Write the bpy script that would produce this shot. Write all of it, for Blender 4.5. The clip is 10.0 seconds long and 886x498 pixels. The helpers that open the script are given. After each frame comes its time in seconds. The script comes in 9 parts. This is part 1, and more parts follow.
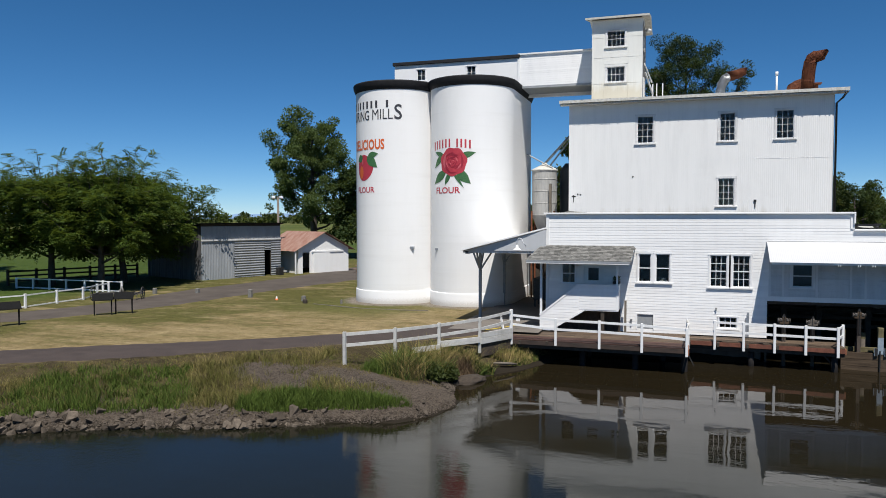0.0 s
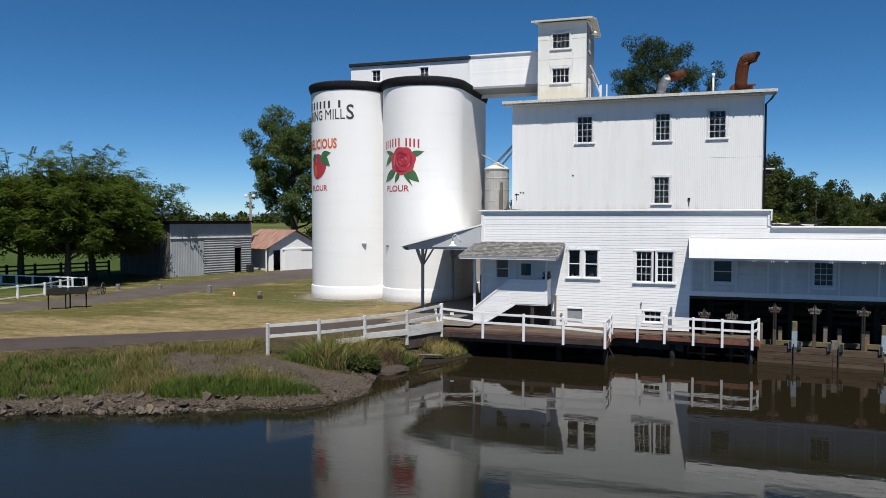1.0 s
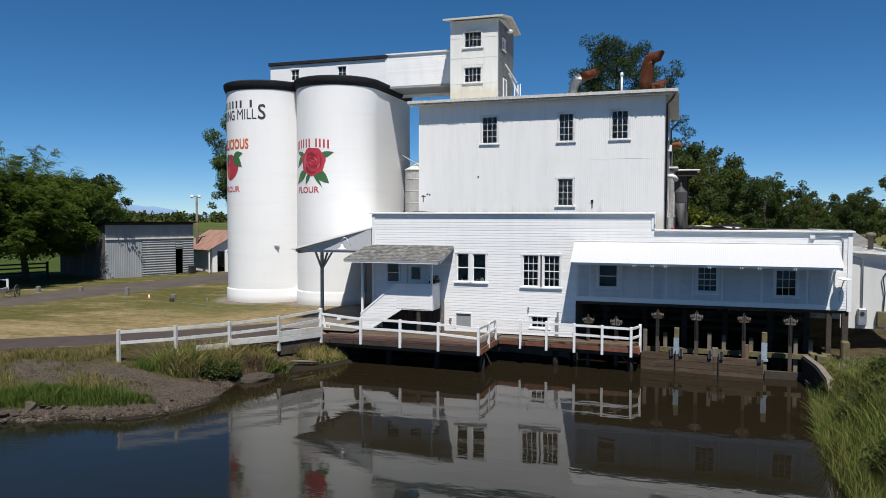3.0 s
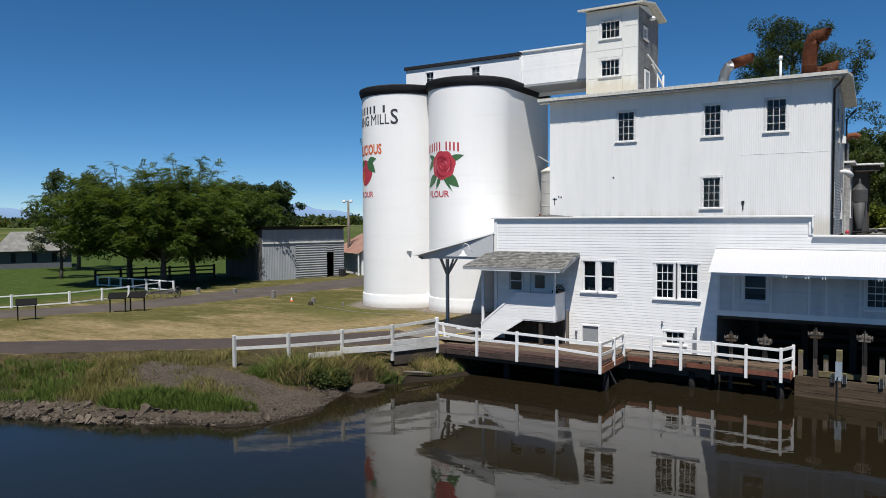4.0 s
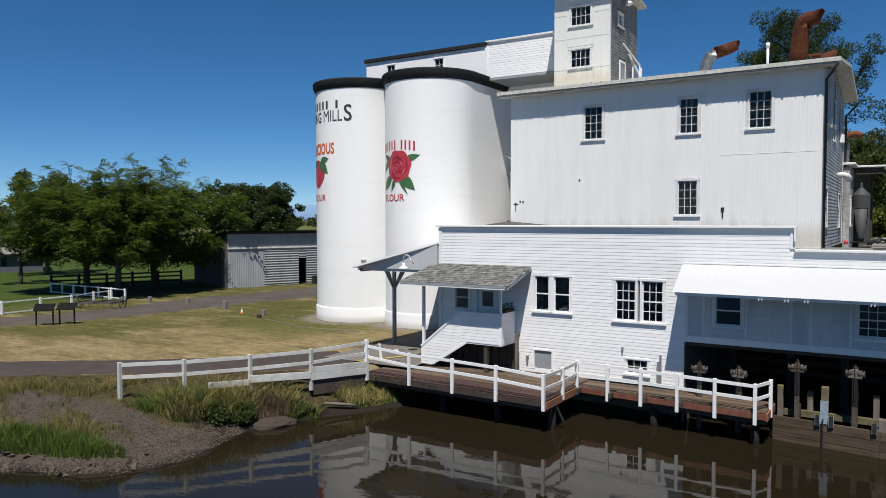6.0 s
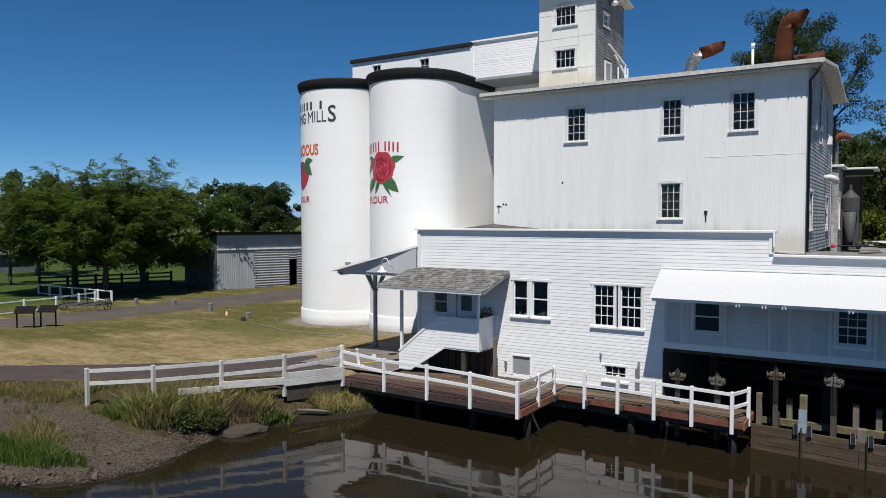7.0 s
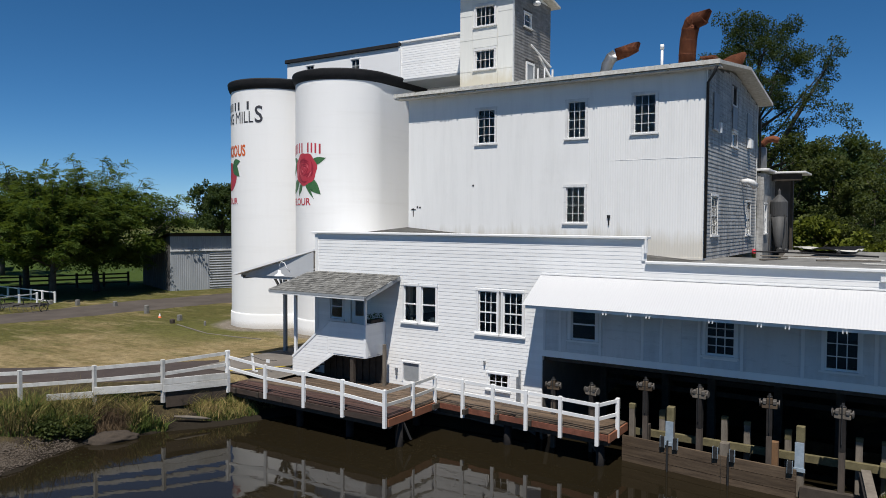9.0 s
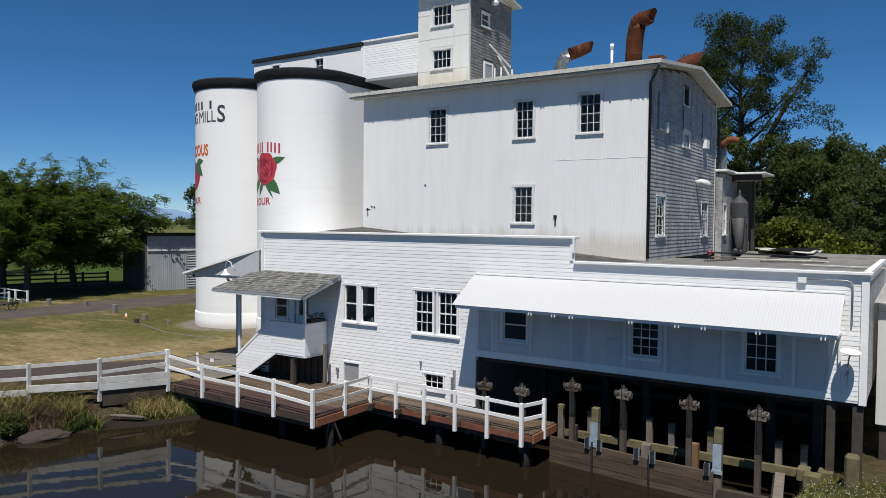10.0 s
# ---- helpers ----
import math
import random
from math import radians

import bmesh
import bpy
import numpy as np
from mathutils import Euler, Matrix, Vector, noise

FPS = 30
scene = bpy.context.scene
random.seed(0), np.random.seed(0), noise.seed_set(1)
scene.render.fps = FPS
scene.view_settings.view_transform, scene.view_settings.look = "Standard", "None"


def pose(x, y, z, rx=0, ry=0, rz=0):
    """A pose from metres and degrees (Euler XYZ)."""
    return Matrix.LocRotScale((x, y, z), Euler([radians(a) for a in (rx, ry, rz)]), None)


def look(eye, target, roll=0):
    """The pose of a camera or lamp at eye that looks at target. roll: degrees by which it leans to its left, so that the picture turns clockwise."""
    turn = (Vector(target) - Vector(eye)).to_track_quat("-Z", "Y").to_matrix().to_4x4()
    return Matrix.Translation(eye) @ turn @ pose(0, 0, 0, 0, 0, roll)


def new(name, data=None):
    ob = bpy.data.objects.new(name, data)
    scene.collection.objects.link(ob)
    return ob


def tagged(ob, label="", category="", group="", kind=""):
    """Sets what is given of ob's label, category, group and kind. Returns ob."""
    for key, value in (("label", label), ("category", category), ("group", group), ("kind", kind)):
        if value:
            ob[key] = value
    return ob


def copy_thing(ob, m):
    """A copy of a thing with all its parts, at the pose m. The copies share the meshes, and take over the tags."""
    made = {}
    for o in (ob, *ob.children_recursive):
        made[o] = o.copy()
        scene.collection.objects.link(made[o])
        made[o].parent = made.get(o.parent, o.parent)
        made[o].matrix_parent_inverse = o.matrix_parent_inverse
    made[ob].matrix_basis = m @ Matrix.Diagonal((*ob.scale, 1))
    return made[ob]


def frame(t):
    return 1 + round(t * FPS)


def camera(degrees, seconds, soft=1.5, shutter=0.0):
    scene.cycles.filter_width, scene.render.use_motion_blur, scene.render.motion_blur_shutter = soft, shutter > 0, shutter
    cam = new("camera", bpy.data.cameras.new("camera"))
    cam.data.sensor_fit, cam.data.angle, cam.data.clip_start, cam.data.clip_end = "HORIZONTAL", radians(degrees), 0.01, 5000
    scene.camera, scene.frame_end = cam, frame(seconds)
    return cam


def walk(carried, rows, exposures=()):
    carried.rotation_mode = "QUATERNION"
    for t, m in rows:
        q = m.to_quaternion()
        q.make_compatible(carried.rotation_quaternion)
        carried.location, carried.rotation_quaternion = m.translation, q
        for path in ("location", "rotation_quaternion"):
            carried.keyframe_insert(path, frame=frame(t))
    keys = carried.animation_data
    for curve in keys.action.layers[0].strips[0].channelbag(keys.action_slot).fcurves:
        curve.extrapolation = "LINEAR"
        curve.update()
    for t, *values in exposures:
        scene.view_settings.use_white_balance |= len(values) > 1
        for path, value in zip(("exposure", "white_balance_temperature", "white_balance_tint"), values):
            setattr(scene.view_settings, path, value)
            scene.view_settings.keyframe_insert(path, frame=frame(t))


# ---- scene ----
EXPOSURE = 0.25
cam = camera(62.3, 10.0, soft=0.9)
# seconds, eye in metres, yaw, pitch, roll in degrees
PATH = [
    (0, -0.534, -0.267, 6.430, 17.86, -2.41, -0.00),
    (0.5, 1.180, -0.334, 6.339, 17.93, -2.44, 0.00),
    (1, 2.873, -0.350, 6.280, 17.93, -2.41, 0.10),
    (1.5, 4.545, -0.148, 6.262, 18.05, -2.46, 0.20),
    (2, 5.977, 0.391, 6.270, 18.05, -2.46, 0.20),
    (2.2, 6.472, 0.677, 6.290, 18.08, -2.47, 0.20),
    (3.3, 8.453, 2.923, 6.525, 18.33, -2.46, 0.08),
    (3.4, 8.586, 3.171, 6.544, 18.58, -2.45, 0.04),
    (3.5, 8.714, 3.424, 6.561, 19.13, -2.44, 0.00),
    (3.6, 8.837, 3.684, 6.577, 21.31, -2.42, -0.06),
    (3.7, 8.954, 3.952, 6.592, 24.60, -2.40, -0.12),
    (3.8, 9.062, 4.226, 6.606, 27.48, -2.38, -0.18),
    (3.9, 9.160, 4.506, 6.620, 29.67, -2.37, -0.24),
    (4, 9.247, 4.789, 6.632, 31.26, -2.35, -0.30),
    (4.1, 9.320, 5.077, 6.641, 32.04, -2.34, -0.30),
    (4.2, 9.381, 5.370, 6.648, 32.20, -2.32, -0.28),
    (4.3, 9.432, 5.668, 6.654, 32.18, -2.31, -0.25),
    (4.4, 9.476, 5.968, 6.662, 32.20, -2.30, -0.22),
    (4.5, 9.516, 6.269, 6.672, 32.20, -2.29, -0.20),
    (5, 9.630, 7.799, 6.755, 32.27, -2.26, -0.20),
    (5.5, 9.721, 9.159, 6.822, 32.29, -2.23, -0.10),
    (5.7, 9.762, 9.562, 6.849, 32.26, -2.23, -0.07),
    (6.8, 10.169, 10.653, 7.001, 32.38, -2.25, -0.03),
    (7, 10.373, 10.876, 7.032, 32.41, -2.26, -0.00),
    (7.5, 11.089, 11.545, 7.116, 32.47, -2.29, 0.10),
    (8, 11.899, 12.249, 7.153, 32.60, -2.26, 0.20),
    (8.5, 12.795, 13.007, 7.149, 32.68, -2.21, 0.30),
    (9, 13.757, 13.747, 7.143, 32.87, -2.18, 0.30),
    (9.5, 14.771, 14.494, 7.099, 33.22, -2.09, 0.40),
    (10, 15.682, 15.147, 7.082, 33.24, -2.06, 0.50),
]
walk(cam, [(t, pose(x, y, z, 90 + pitch, 0, yaw) @ pose(0, 0, 0, 0, 0, roll)) for t, x, y, z, yaw, pitch, roll in PATH],
     exposures=[(0.0, EXPOSURE - 0.02), (4.5, EXPOSURE - 0.05), (7.0, EXPOSURE - 0.12), (10.0, EXPOSURE - 0.19)])

# ---------------------------------------------------------------- light
SUN_FROM = Vector((0.435, -1.0, 2.1)).normalized()      # towards the sun
world = bpy.data.worlds.new("clear_sky")
scene.world = world
world.use_nodes = True
_nt = world.node_tree
_nt.nodes.clear()
_sky = _nt.nodes.new("ShaderNodeTexSky")
_sky.sky_type = "NISHITA"
_sky.sun_disc = False
_sky.sun_elevation = math.asin(SUN_FROM.z)
_sky.sun_rotation = math.atan2(SUN_FROM.x, SUN_FROM.y)
_sky.altitude = 2400.0
_sky.air_density, _sky.dust_density, _sky.ozone_density = 0.75, 0.0, 7.0
_bg = _nt.nodes.new("ShaderNodeBackground")
_bg.inputs["Strength"].default_value = 0.083
_wo = _nt.nodes.new("ShaderNodeOutputWorld")
_sat = _nt.nodes.new("ShaderNodeHueSaturation")
_sat.inputs["Saturation"].default_value = 1.17
_sat.inputs["Hue"].default_value = 0.494
_nt.links.new(_sky.outputs["Color"], _sat.inputs["Color"])
_nt.links.new(_sat.outputs["Color"], _bg.inputs["Color"])
_nt.links.new(_bg.outputs["Background"], _wo.inputs["Surface"])

_sd = bpy.data.lights.new("sun", "SUN")
_sd.energy, _sd.angle, _sd.color = 5.0, radians(0.53), (1.0, 0.96, 0.9)
_sun = new("sun", _sd)
_sun.matrix_world = look(SUN_FROM * 200, (0, 0, 0))

# ---------------------------------------------------------------- materials


class Nodes:
    """A small node-tree writer for one material."""

    def __init__(self, name):
        self.mat = bpy.data.materials.new(name)
        self.mat.use_nodes = True
        self.t = self.mat.node_tree
        self.b = self.t.nodes["Principled BSDF"]
        self.pos = self.t.nodes.new("ShaderNodeNewGeometry").outputs["Position"]

    def node(self, kind, **ins):
        n = self.t.nodes.new(kind)
        for k, v in ins.items():
            self.put(n.inputs[k.replace("_", " ")], v)
        return n

    def put(self, socket, v):
        if isinstance(v, bpy.types.NodeSocket):
            self.t.links.new(v, socket)
        elif isinstance(v, tuple) and len(v) == 3 and socket.type == "RGBA":
            socket.default_value = (*v, 1.0)
        else:
            socket.default_value = v

    def stretch(self, s):
        return self.node("ShaderNodeVectorMath", Vector=self.pos).outputs[0] if s is None else self._mul(s)

    def _mul(self, s):
        n = self.t.nodes.new("ShaderNodeVectorMath")
        n.operation = "MULTIPLY"
        self.put(n.inputs[0], self.pos)
        n.inputs[1].default_value = s
        return n.outputs[0]

    def noise(self, scale, detail=4.0, rough=0.6, vec=None):
        n = self.node("ShaderNodeTexNoise", Vector=vec or self.pos, Scale=scale, Detail=detail, Roughness=rough)
        return n.outputs["Fac"]

    def ramp(self, fac, a, b, lo=0.0, hi=1.0):
        n = self.t.nodes.new("ShaderNodeMapRange")
        n.clamp = True
        self.put(n.inputs["Value"], fac)
        n.inputs["From Min"].default_value, n.inputs["From Max"].default_value = a, b
        n.inputs["To Min"].default_value, n.inputs["To Max"].default_value = lo, hi
        return n.outputs["Result"]

    def mix(self, fac, a, b, mode="MIX"):
        n = self.t.nodes.new("ShaderNodeMix")
        n.data_type, n.blend_type = "RGBA", mode
        self.put(n.inputs[0], fac)
        self.put(n.inputs[6], a)
        self.put(n.inputs[7], b)
        return n.outputs[2]

    def math(self, op, a, b=0.0):
        n = self.t.nodes.new("ShaderNodeMath")
        n.operation = op
        self.put(n.inputs[0], a)
        self.put(n.inputs[1], b)
        return n.outputs[0]

    def axis(self, i):
        n = self.t.nodes.new("ShaderNodeSeparateXYZ")
        self.put(n.inputs[0], self.pos)
        return n.outputs[i]

    def rand(self):
        return self.t.nodes.new("ShaderNodeObjectInfo").outputs["Random"]

    def island(self):
        return self.t.nodes.new("ShaderNodeNewGeometry").outputs["Random Per Island"]

    def bump(self, height, strength=0.3, dist=0.02, under=None):
        n = self.t.nodes.new("ShaderNodeBump")
        n.inputs["Strength"].default_value, n.inputs["Distance"].default_value = strength, dist
        self.put(n.inputs["Height"], height)
        if under is not None:
            self.put(n.inputs["Normal"], under)
        self.t.links.new(n.outputs["Normal"], self.b.inputs["Normal"])
        return n.outputs["Normal"]

    def done(self, color, rough=0.6, metal=0.0, spec=None):
        self.put(self.b.inputs["Base Color"], color)
        self.put(self.b.inputs["Roughness"], rough)
        self.put(self.b.inputs["Metallic"], metal)
        if spec is not None:
            self.b.inputs["Specular IOR Level"].default_value = spec
        return self.mat


def plain(name, c1, c2, scale=3.0, rough=0.6, bump=0.15, bscale=40.0, metal=0.0, vary=0.12, streak=None):
    """A surface of two near colours, mottled at two scales, with fine relief and a little change from piece to piece."""
    n = Nodes(name)
    vec = n._mul(streak) if streak else n.pos
    big = n.noise(scale, 5.0, 0.65, vec)
    fine = n.noise(bscale, 3.0, 0.6, vec)
    f = n.math("ADD", n.math("MULTIPLY", big, 0.7), n.math("MULTIPLY", fine, 0.3))
    col = n.mix(n.ramp(f, 0.3, 0.7), c1, c2)
    if vary:
        k = n.ramp(n.rand(), 0, 1, 1 - vary, 1 + vary * 0.4)
        g = n.t.nodes.new("ShaderNodeHueSaturation")
        n.put(g.inputs["Value"], k)
        n.put(g.inputs["Color"], col)
        col = g.outputs["Color"]
    n.bump(fine, bump, 0.01)
    return n.done(col, n.ramp(big, 0.3, 0.7, max(rough - 0.08, 0.02), min(rough + 0.08, 1.0)), metal)


def white_siding(name, dirt, base=(0.845, 0.84, 0.825), low=(0.68, 0.67, 0.645), grey=(0.45, 0.44, 0.42)):
    """White painted boards: run-down streaks, fine grain, worn spots by the amount of dirt."""
    n = Nodes(name)
    run = n.noise(1.0, 6.0, 0.7, n._mul((2.2, 2.2, 0.35)))
    grain = n.noise(30.0, 3.0, 0.6, n._mul((0.15, 0.15, 3.0)))
    worn = n.noise(2.6, 8.0, 0.75, n._mul((0.8, 0.8, 2.5)))
    col = n.mix(n.ramp(run, 0.42, 0.75, 0.0, 0.25 + dirt), base, low)
    col = n.mix(n.ramp(worn, 0.62 - 0.25 * dirt, 0.72, 0.0, 0.15 + 0.8 * dirt), col, grey)
    h = n.t.nodes.new("ShaderNodeHueSaturation")
    n.put(h.inputs["Value"], n.ramp(n.rand(), 0, 1, 0.94, 1.02))
    n.put(h.inputs["Color"], col)
    n.bump(grain, 0.18, 0.006)
    return n.done(h.outputs["Color"], 0.55, 0.0)


def metal_sheet(name, base, stain, ribs=0.0, low_z=None, dirt=0.3):
    """Painted sheet metal with vertical ribs and streaks; stained above a flashing at low_z."""
    n = Nodes(name)
    run = n.noise(1.6, 6.0, 0.7, n._mul((1.5, 1.5, 0.16)))
    spots = n.noise(0.55, 7.0, 0.72)
    col = n.mix(n.ramp(run, 0.45, 0.8, 0.0, dirt), base, (0.5, 0.5, 0.48))
    col = n.mix(n.ramp(spots, 0.55, 0.75, 0.0, dirt * 0.8), col, (0.62, 0.61, 0.58))
    if low_z is not None:
        foot = n.math("ADD", n.axis(2), n.math("MULTIPLY", run, -1.6))
        col = n.mix(n.ramp(foot, low_z - 0.75, low_z - 0.15, 0.5, 0.0), col, stain)
    fine = n.noise(60.0, 2.0)
    if ribs:
        w = n.t.nodes.new("ShaderNodeTexWave")
        w.wave_type, w.bands_direction, w.wave_profile = "BANDS", "X", "SIN"
        n.put(w.inputs["Vector"], n.pos)
        w.inputs["Scale"].default_value = ribs
        ripple = n.bump(w.outputs["Fac"], 0.3, 0.01)
        n.bump(fine, 0.08, 0.005, under=ripple)
    else:
        n.bump(fine, 0.1, 0.005)
    return n.done(col, 0.5, 0.0)


def glass(name):
    n = Nodes(name)
    n.b.inputs["Transmission Weight"].default_value = 1.0
    n.b.inputs["IOR"].default_value = 1.3
    n.bump(n.noise(1.5, 2.0), 0.06, 0.02)
    return n.done((0.9, 0.93, 0.92), 0.02)


def foliage(name, c1, c2, c3, through_light=0.3):
    """Leaves: three greens from leaf to leaf, a little light through the blade."""
    n = Nodes(name)
    col = n.mix(n.island(), c1, c2)
    col = n.mix(n.ramp(n.noise(0.45, 3.0), 0.4, 0.7), col, c3)
    k = n.t.nodes.new("ShaderNodeHueSaturation")
    n.put(k.inputs["Value"], n.ramp(n.rand(), 0, 1, 0.85, 1.1))
    n.put(k.inputs["Color"], col)
    n.done(k.outputs["Color"], 0.6, 0.0, 0.15)
    tr = n.t.nodes.new("ShaderNodeBsdfTranslucent")
    n.put(tr.inputs["Color"], n.mix(0.5, k.outputs["Color"], (0.16, 0.2, 0.02)))
    m = n.t.nodes.new("ShaderNodeMixShader")
    m.inputs[0].default_value = through_light
    out = n.t.nodes["Material Output"]
    n.t.links.new(n.b.outputs[0], m.inputs[1])
    n.t.links.new(tr.outputs[0], m.inputs[2])
    n.t.links.new(m.outputs[0], out.inputs["Surface"])
    return n.mat


SIDING = white_siding("white_painted_clapboard", 0.04)
SIDING_OLD = white_siding("weathered_white_clapboard", 0.68, (0.47, 0.46, 0.44), (0.13, 0.125, 0.115), (0.06, 0.056, 0.052))
SIDING_TOWER = white_siding("bare_weathered_tower_boards", 0.6, (0.2, 0.19, 0.175), (0.09, 0.085, 0.078), (0.4, 0.39, 0.37))
SHUTTER = white_siding("grey_weathered_shutter", 0.4, (0.3, 0.31, 0.33), (0.2, 0.2, 0.21), (0.12, 0.12, 0.12))
TRIM = white_siding("white_painted_trim", 0.03, (0.82, 0.82, 0.81))
TRIM_OLD = white_siding("worn_white_trim", 0.38, (0.74, 0.735, 0.72), (0.42, 0.41, 0.39), (0.26, 0.25, 0.24))
# white boards and trim greyed in colour to deepen the awning's shade
SIDING_BAY_SHADE = white_siding("shade_greyed_bay_boards", 0.3, (0.6, 0.605, 0.605), (0.4, 0.405, 0.405), (0.26, 0.255, 0.25))
TRIM_BAY_SHADE = white_siding("shade_greyed_bay_trim", 0.15, (0.7, 0.7, 0.695), (0.54, 0.54, 0.53))
RAIL = white_siding("white_painted_rail", 0.08, (0.78, 0.78, 0.77))
RAIL_OLD = white_siding("weathered_white_rail", 0.5, (0.6, 0.59, 0.56), (0.4, 0.385, 0.345), (0.24, 0.23, 0.2))
# near-black timber for hoist post tops, deck piles and bank edging
BLACK_TIMBER = plain("near_black_timber", (0.014, 0.013, 0.013), (0.034, 0.031, 0.03), 5.0, 0.8, 0.4, 50.0)
LIGHT_GREY = white_siding("pale_grey_canopy_paint", 0.2, (0.5, 0.51, 0.52), (0.4, 0.41, 0.42), (0.3, 0.3, 0.3))
SHEET = metal_sheet("white_painted_ribbed_sheet", (0.81, 0.8, 0.775), (0.5, 0.44, 0.32), 0.0, 6.28, 0.26)
PALE_SHEET = metal_sheet("pale_weathered_sheet", (0.66, 0.655, 0.63), (0.5, 0.5, 0.5), 0.0, None, 0.55)
TOWER_SHEET = metal_sheet("stained_cream_sheet", (0.74, 0.735, 0.69), (0.5, 0.42, 0.25), 0.0, 14.0, 0.35)
AWNING = metal_sheet("white_corrugated_roofing", (0.52, 0.52, 0.525), (0.6, 0.6, 0.6), 0.0, None, 0.08)
GLASS = glass("window_glass")
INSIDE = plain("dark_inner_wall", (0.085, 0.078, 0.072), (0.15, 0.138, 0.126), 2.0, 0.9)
BLACK = plain("black_roof_tar", (0.014, 0.014, 0.016), (0.034, 0.034, 0.036), 4.0, 0.7)
ROOFING = plain("weathered_grey_flat_roof", (0.085, 0.083, 0.078), (0.25, 0.243, 0.225), 1.6, 0.9)
LICHEN = plain("olive_lichen_crust", (0.09, 0.085, 0.05), (0.24, 0.22, 0.14), 9.0, 0.95)
EAVE = plain("lichened_eave_edge", (0.7, 0.69, 0.66), (0.36, 0.34, 0.28), 7.0, 0.8)
SHINGLE = plain("weathered_cedar_shingle", (0.12, 0.118, 0.11), (0.24, 0.235, 0.22), 5.0, 0.9, 0.4, 60.0, vary=0.42)
# blue-grey tone puts the trees' shade into the house wall colour
HOUSE_SHADED = plain("shade_toned_house_wall", (0.07, 0.08, 0.09), (0.11, 0.12, 0.13), 2.0, 0.8)
GREY_PAINT = plain("blue_grey_paint", (0.25, 0.265, 0.275), (0.34, 0.355, 0.365), 3.0, 0.6)
RUST = plain("rusted_steel", (0.11, 0.035, 0.018), (0.25, 0.085, 0.035), 5.0, 0.85, 0.3, 45.0, 0.3)
GALV = plain("galvanised_steel", (0.36, 0.37, 0.38), (0.5, 0.51, 0.52), 6.0, 0.45, 0.1, 60.0, 0.7)
CYCLONE = plain("dull_dark_sheet_metal", (0.04, 0.04, 0.042), (0.085, 0.086, 0.088), 3.0, 0.7, 0.15, 40.0, 0.2, streak=(1.0, 1.0, 0.2))
GALV_OLD = plain("dull_galvanised_flue", (0.2, 0.21, 0.22), (0.3, 0.31, 0.32), 4.0, 0.6, 0.1, 50.0, 0.4)
DARK_STEEL = plain("dark_iron", (0.03, 0.03, 0.032), (0.07, 0.068, 0.065), 8.0, 0.55, 0.2, 60.0, 0.6)
RUST_WOOD = plain("rust_stained_timber", (0.09, 0.05, 0.028), (0.24, 0.13, 0.06), 4.0, 0.85, 0.4, 40.0, streak=(1.0, 1.0, 0.25))
BIN_STEEL = plain("dull_pale_galvanised_sheet", (0.3, 0.3, 0.295), (0.44, 0.435, 0.42), 3.0, 0.6, 0.1, 40.0, 0.15, streak=(1.0, 1.0, 0.2))
DECK_EDGE = plain("dark_wet_deck_edge", (0.02, 0.015, 0.012), (0.07, 0.045, 0.034), 4.0, 0.8, 0.3, 40.0, streak=(0.4, 1.0, 1.0))
RED_DECK = plain("dark_red_brown_deck_plank", (0.034, 0.016, 0.012), (0.095, 0.045, 0.033), 4.0, 0.85, 0.35, 40.0, vary=0.4, streak=(0.3, 2.0, 1.0))
END_RED = plain("orange_brown_deck_end", (0.16, 0.06, 0.03), (0.28, 0.11, 0.055), 4.0, 0.8, 0.3, 40.0)
BLUE_STEEL = plain("pale_blue_painted_steel", (0.2, 0.26, 0.32), (0.36, 0.42, 0.47), 8.0, 0.5)
IRON_OLD = plain("weathered_iron_and_wood", (0.06, 0.052, 0.045), (0.16, 0.145, 0.13), 9.0, 0.7, 0.4, 40.0, 0.3)
DECKING = plain("brown_deck_plank", (0.062, 0.04, 0.026), (0.17, 0.118, 0.076), 4.0, 0.85, 0.35, 40.0, vary=0.45, streak=(0.3, 2.0, 1.0))
FASCIA = plain("red_brown_deck_fascia", (0.09, 0.032, 0.019), (0.23, 0.082, 0.048), 4.0, 0.7, 0.2, 40.0)
OLD_WOOD = plain("grey_weathered_timber", (0.1, 0.085, 0.07), (0.24, 0.208, 0.17), 4.0, 0.9, 0.4, 50.0, vary=0.3, streak=(1.0, 1.0, 0.25))
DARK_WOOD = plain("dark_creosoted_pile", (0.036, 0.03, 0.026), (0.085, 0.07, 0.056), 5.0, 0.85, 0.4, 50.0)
PLANK_WALL = plain("wet_brown_dam_plank", (0.04, 0.028, 0.02), (0.155, 0.112, 0.075), 3.0, 0.85, 0.5, 30.0, vary=0.3, streak=(0.3, 1.0, 4.0))
FOOTING = plain("rotten_brown_footing", (0.03, 0.022, 0.016), (0.095, 0.07, 0.05), 5.0, 0.95, 0.6, 25.0)
POST_WOOD = plain("brown_weathered_gate_post", (0.036, 0.028, 0.022), (0.11, 0.086, 0.068), 4.0, 0.9, 0.4, 50.0, streak=(1.0, 1.0, 0.25))
GREEN_WOOD = plain("lichened_pile_head", (0.08, 0.07, 0.038), (0.2, 0.172, 0.095), 4.0, 0.9, 0.3, 40.0)
ASPHALT = plain("worn_brown_asphalt_path", (0.045, 0.036, 0.033), (0.078, 0.062, 0.056), 1.5, 0.9, 0.4, 90.0, vary=0)
GRAVEL = plain("grey_brown_gravel_road", (0.06, 0.05, 0.043), (0.115, 0.097, 0.083), 0.6, 0.95, 0.5, 60.0, vary=0)
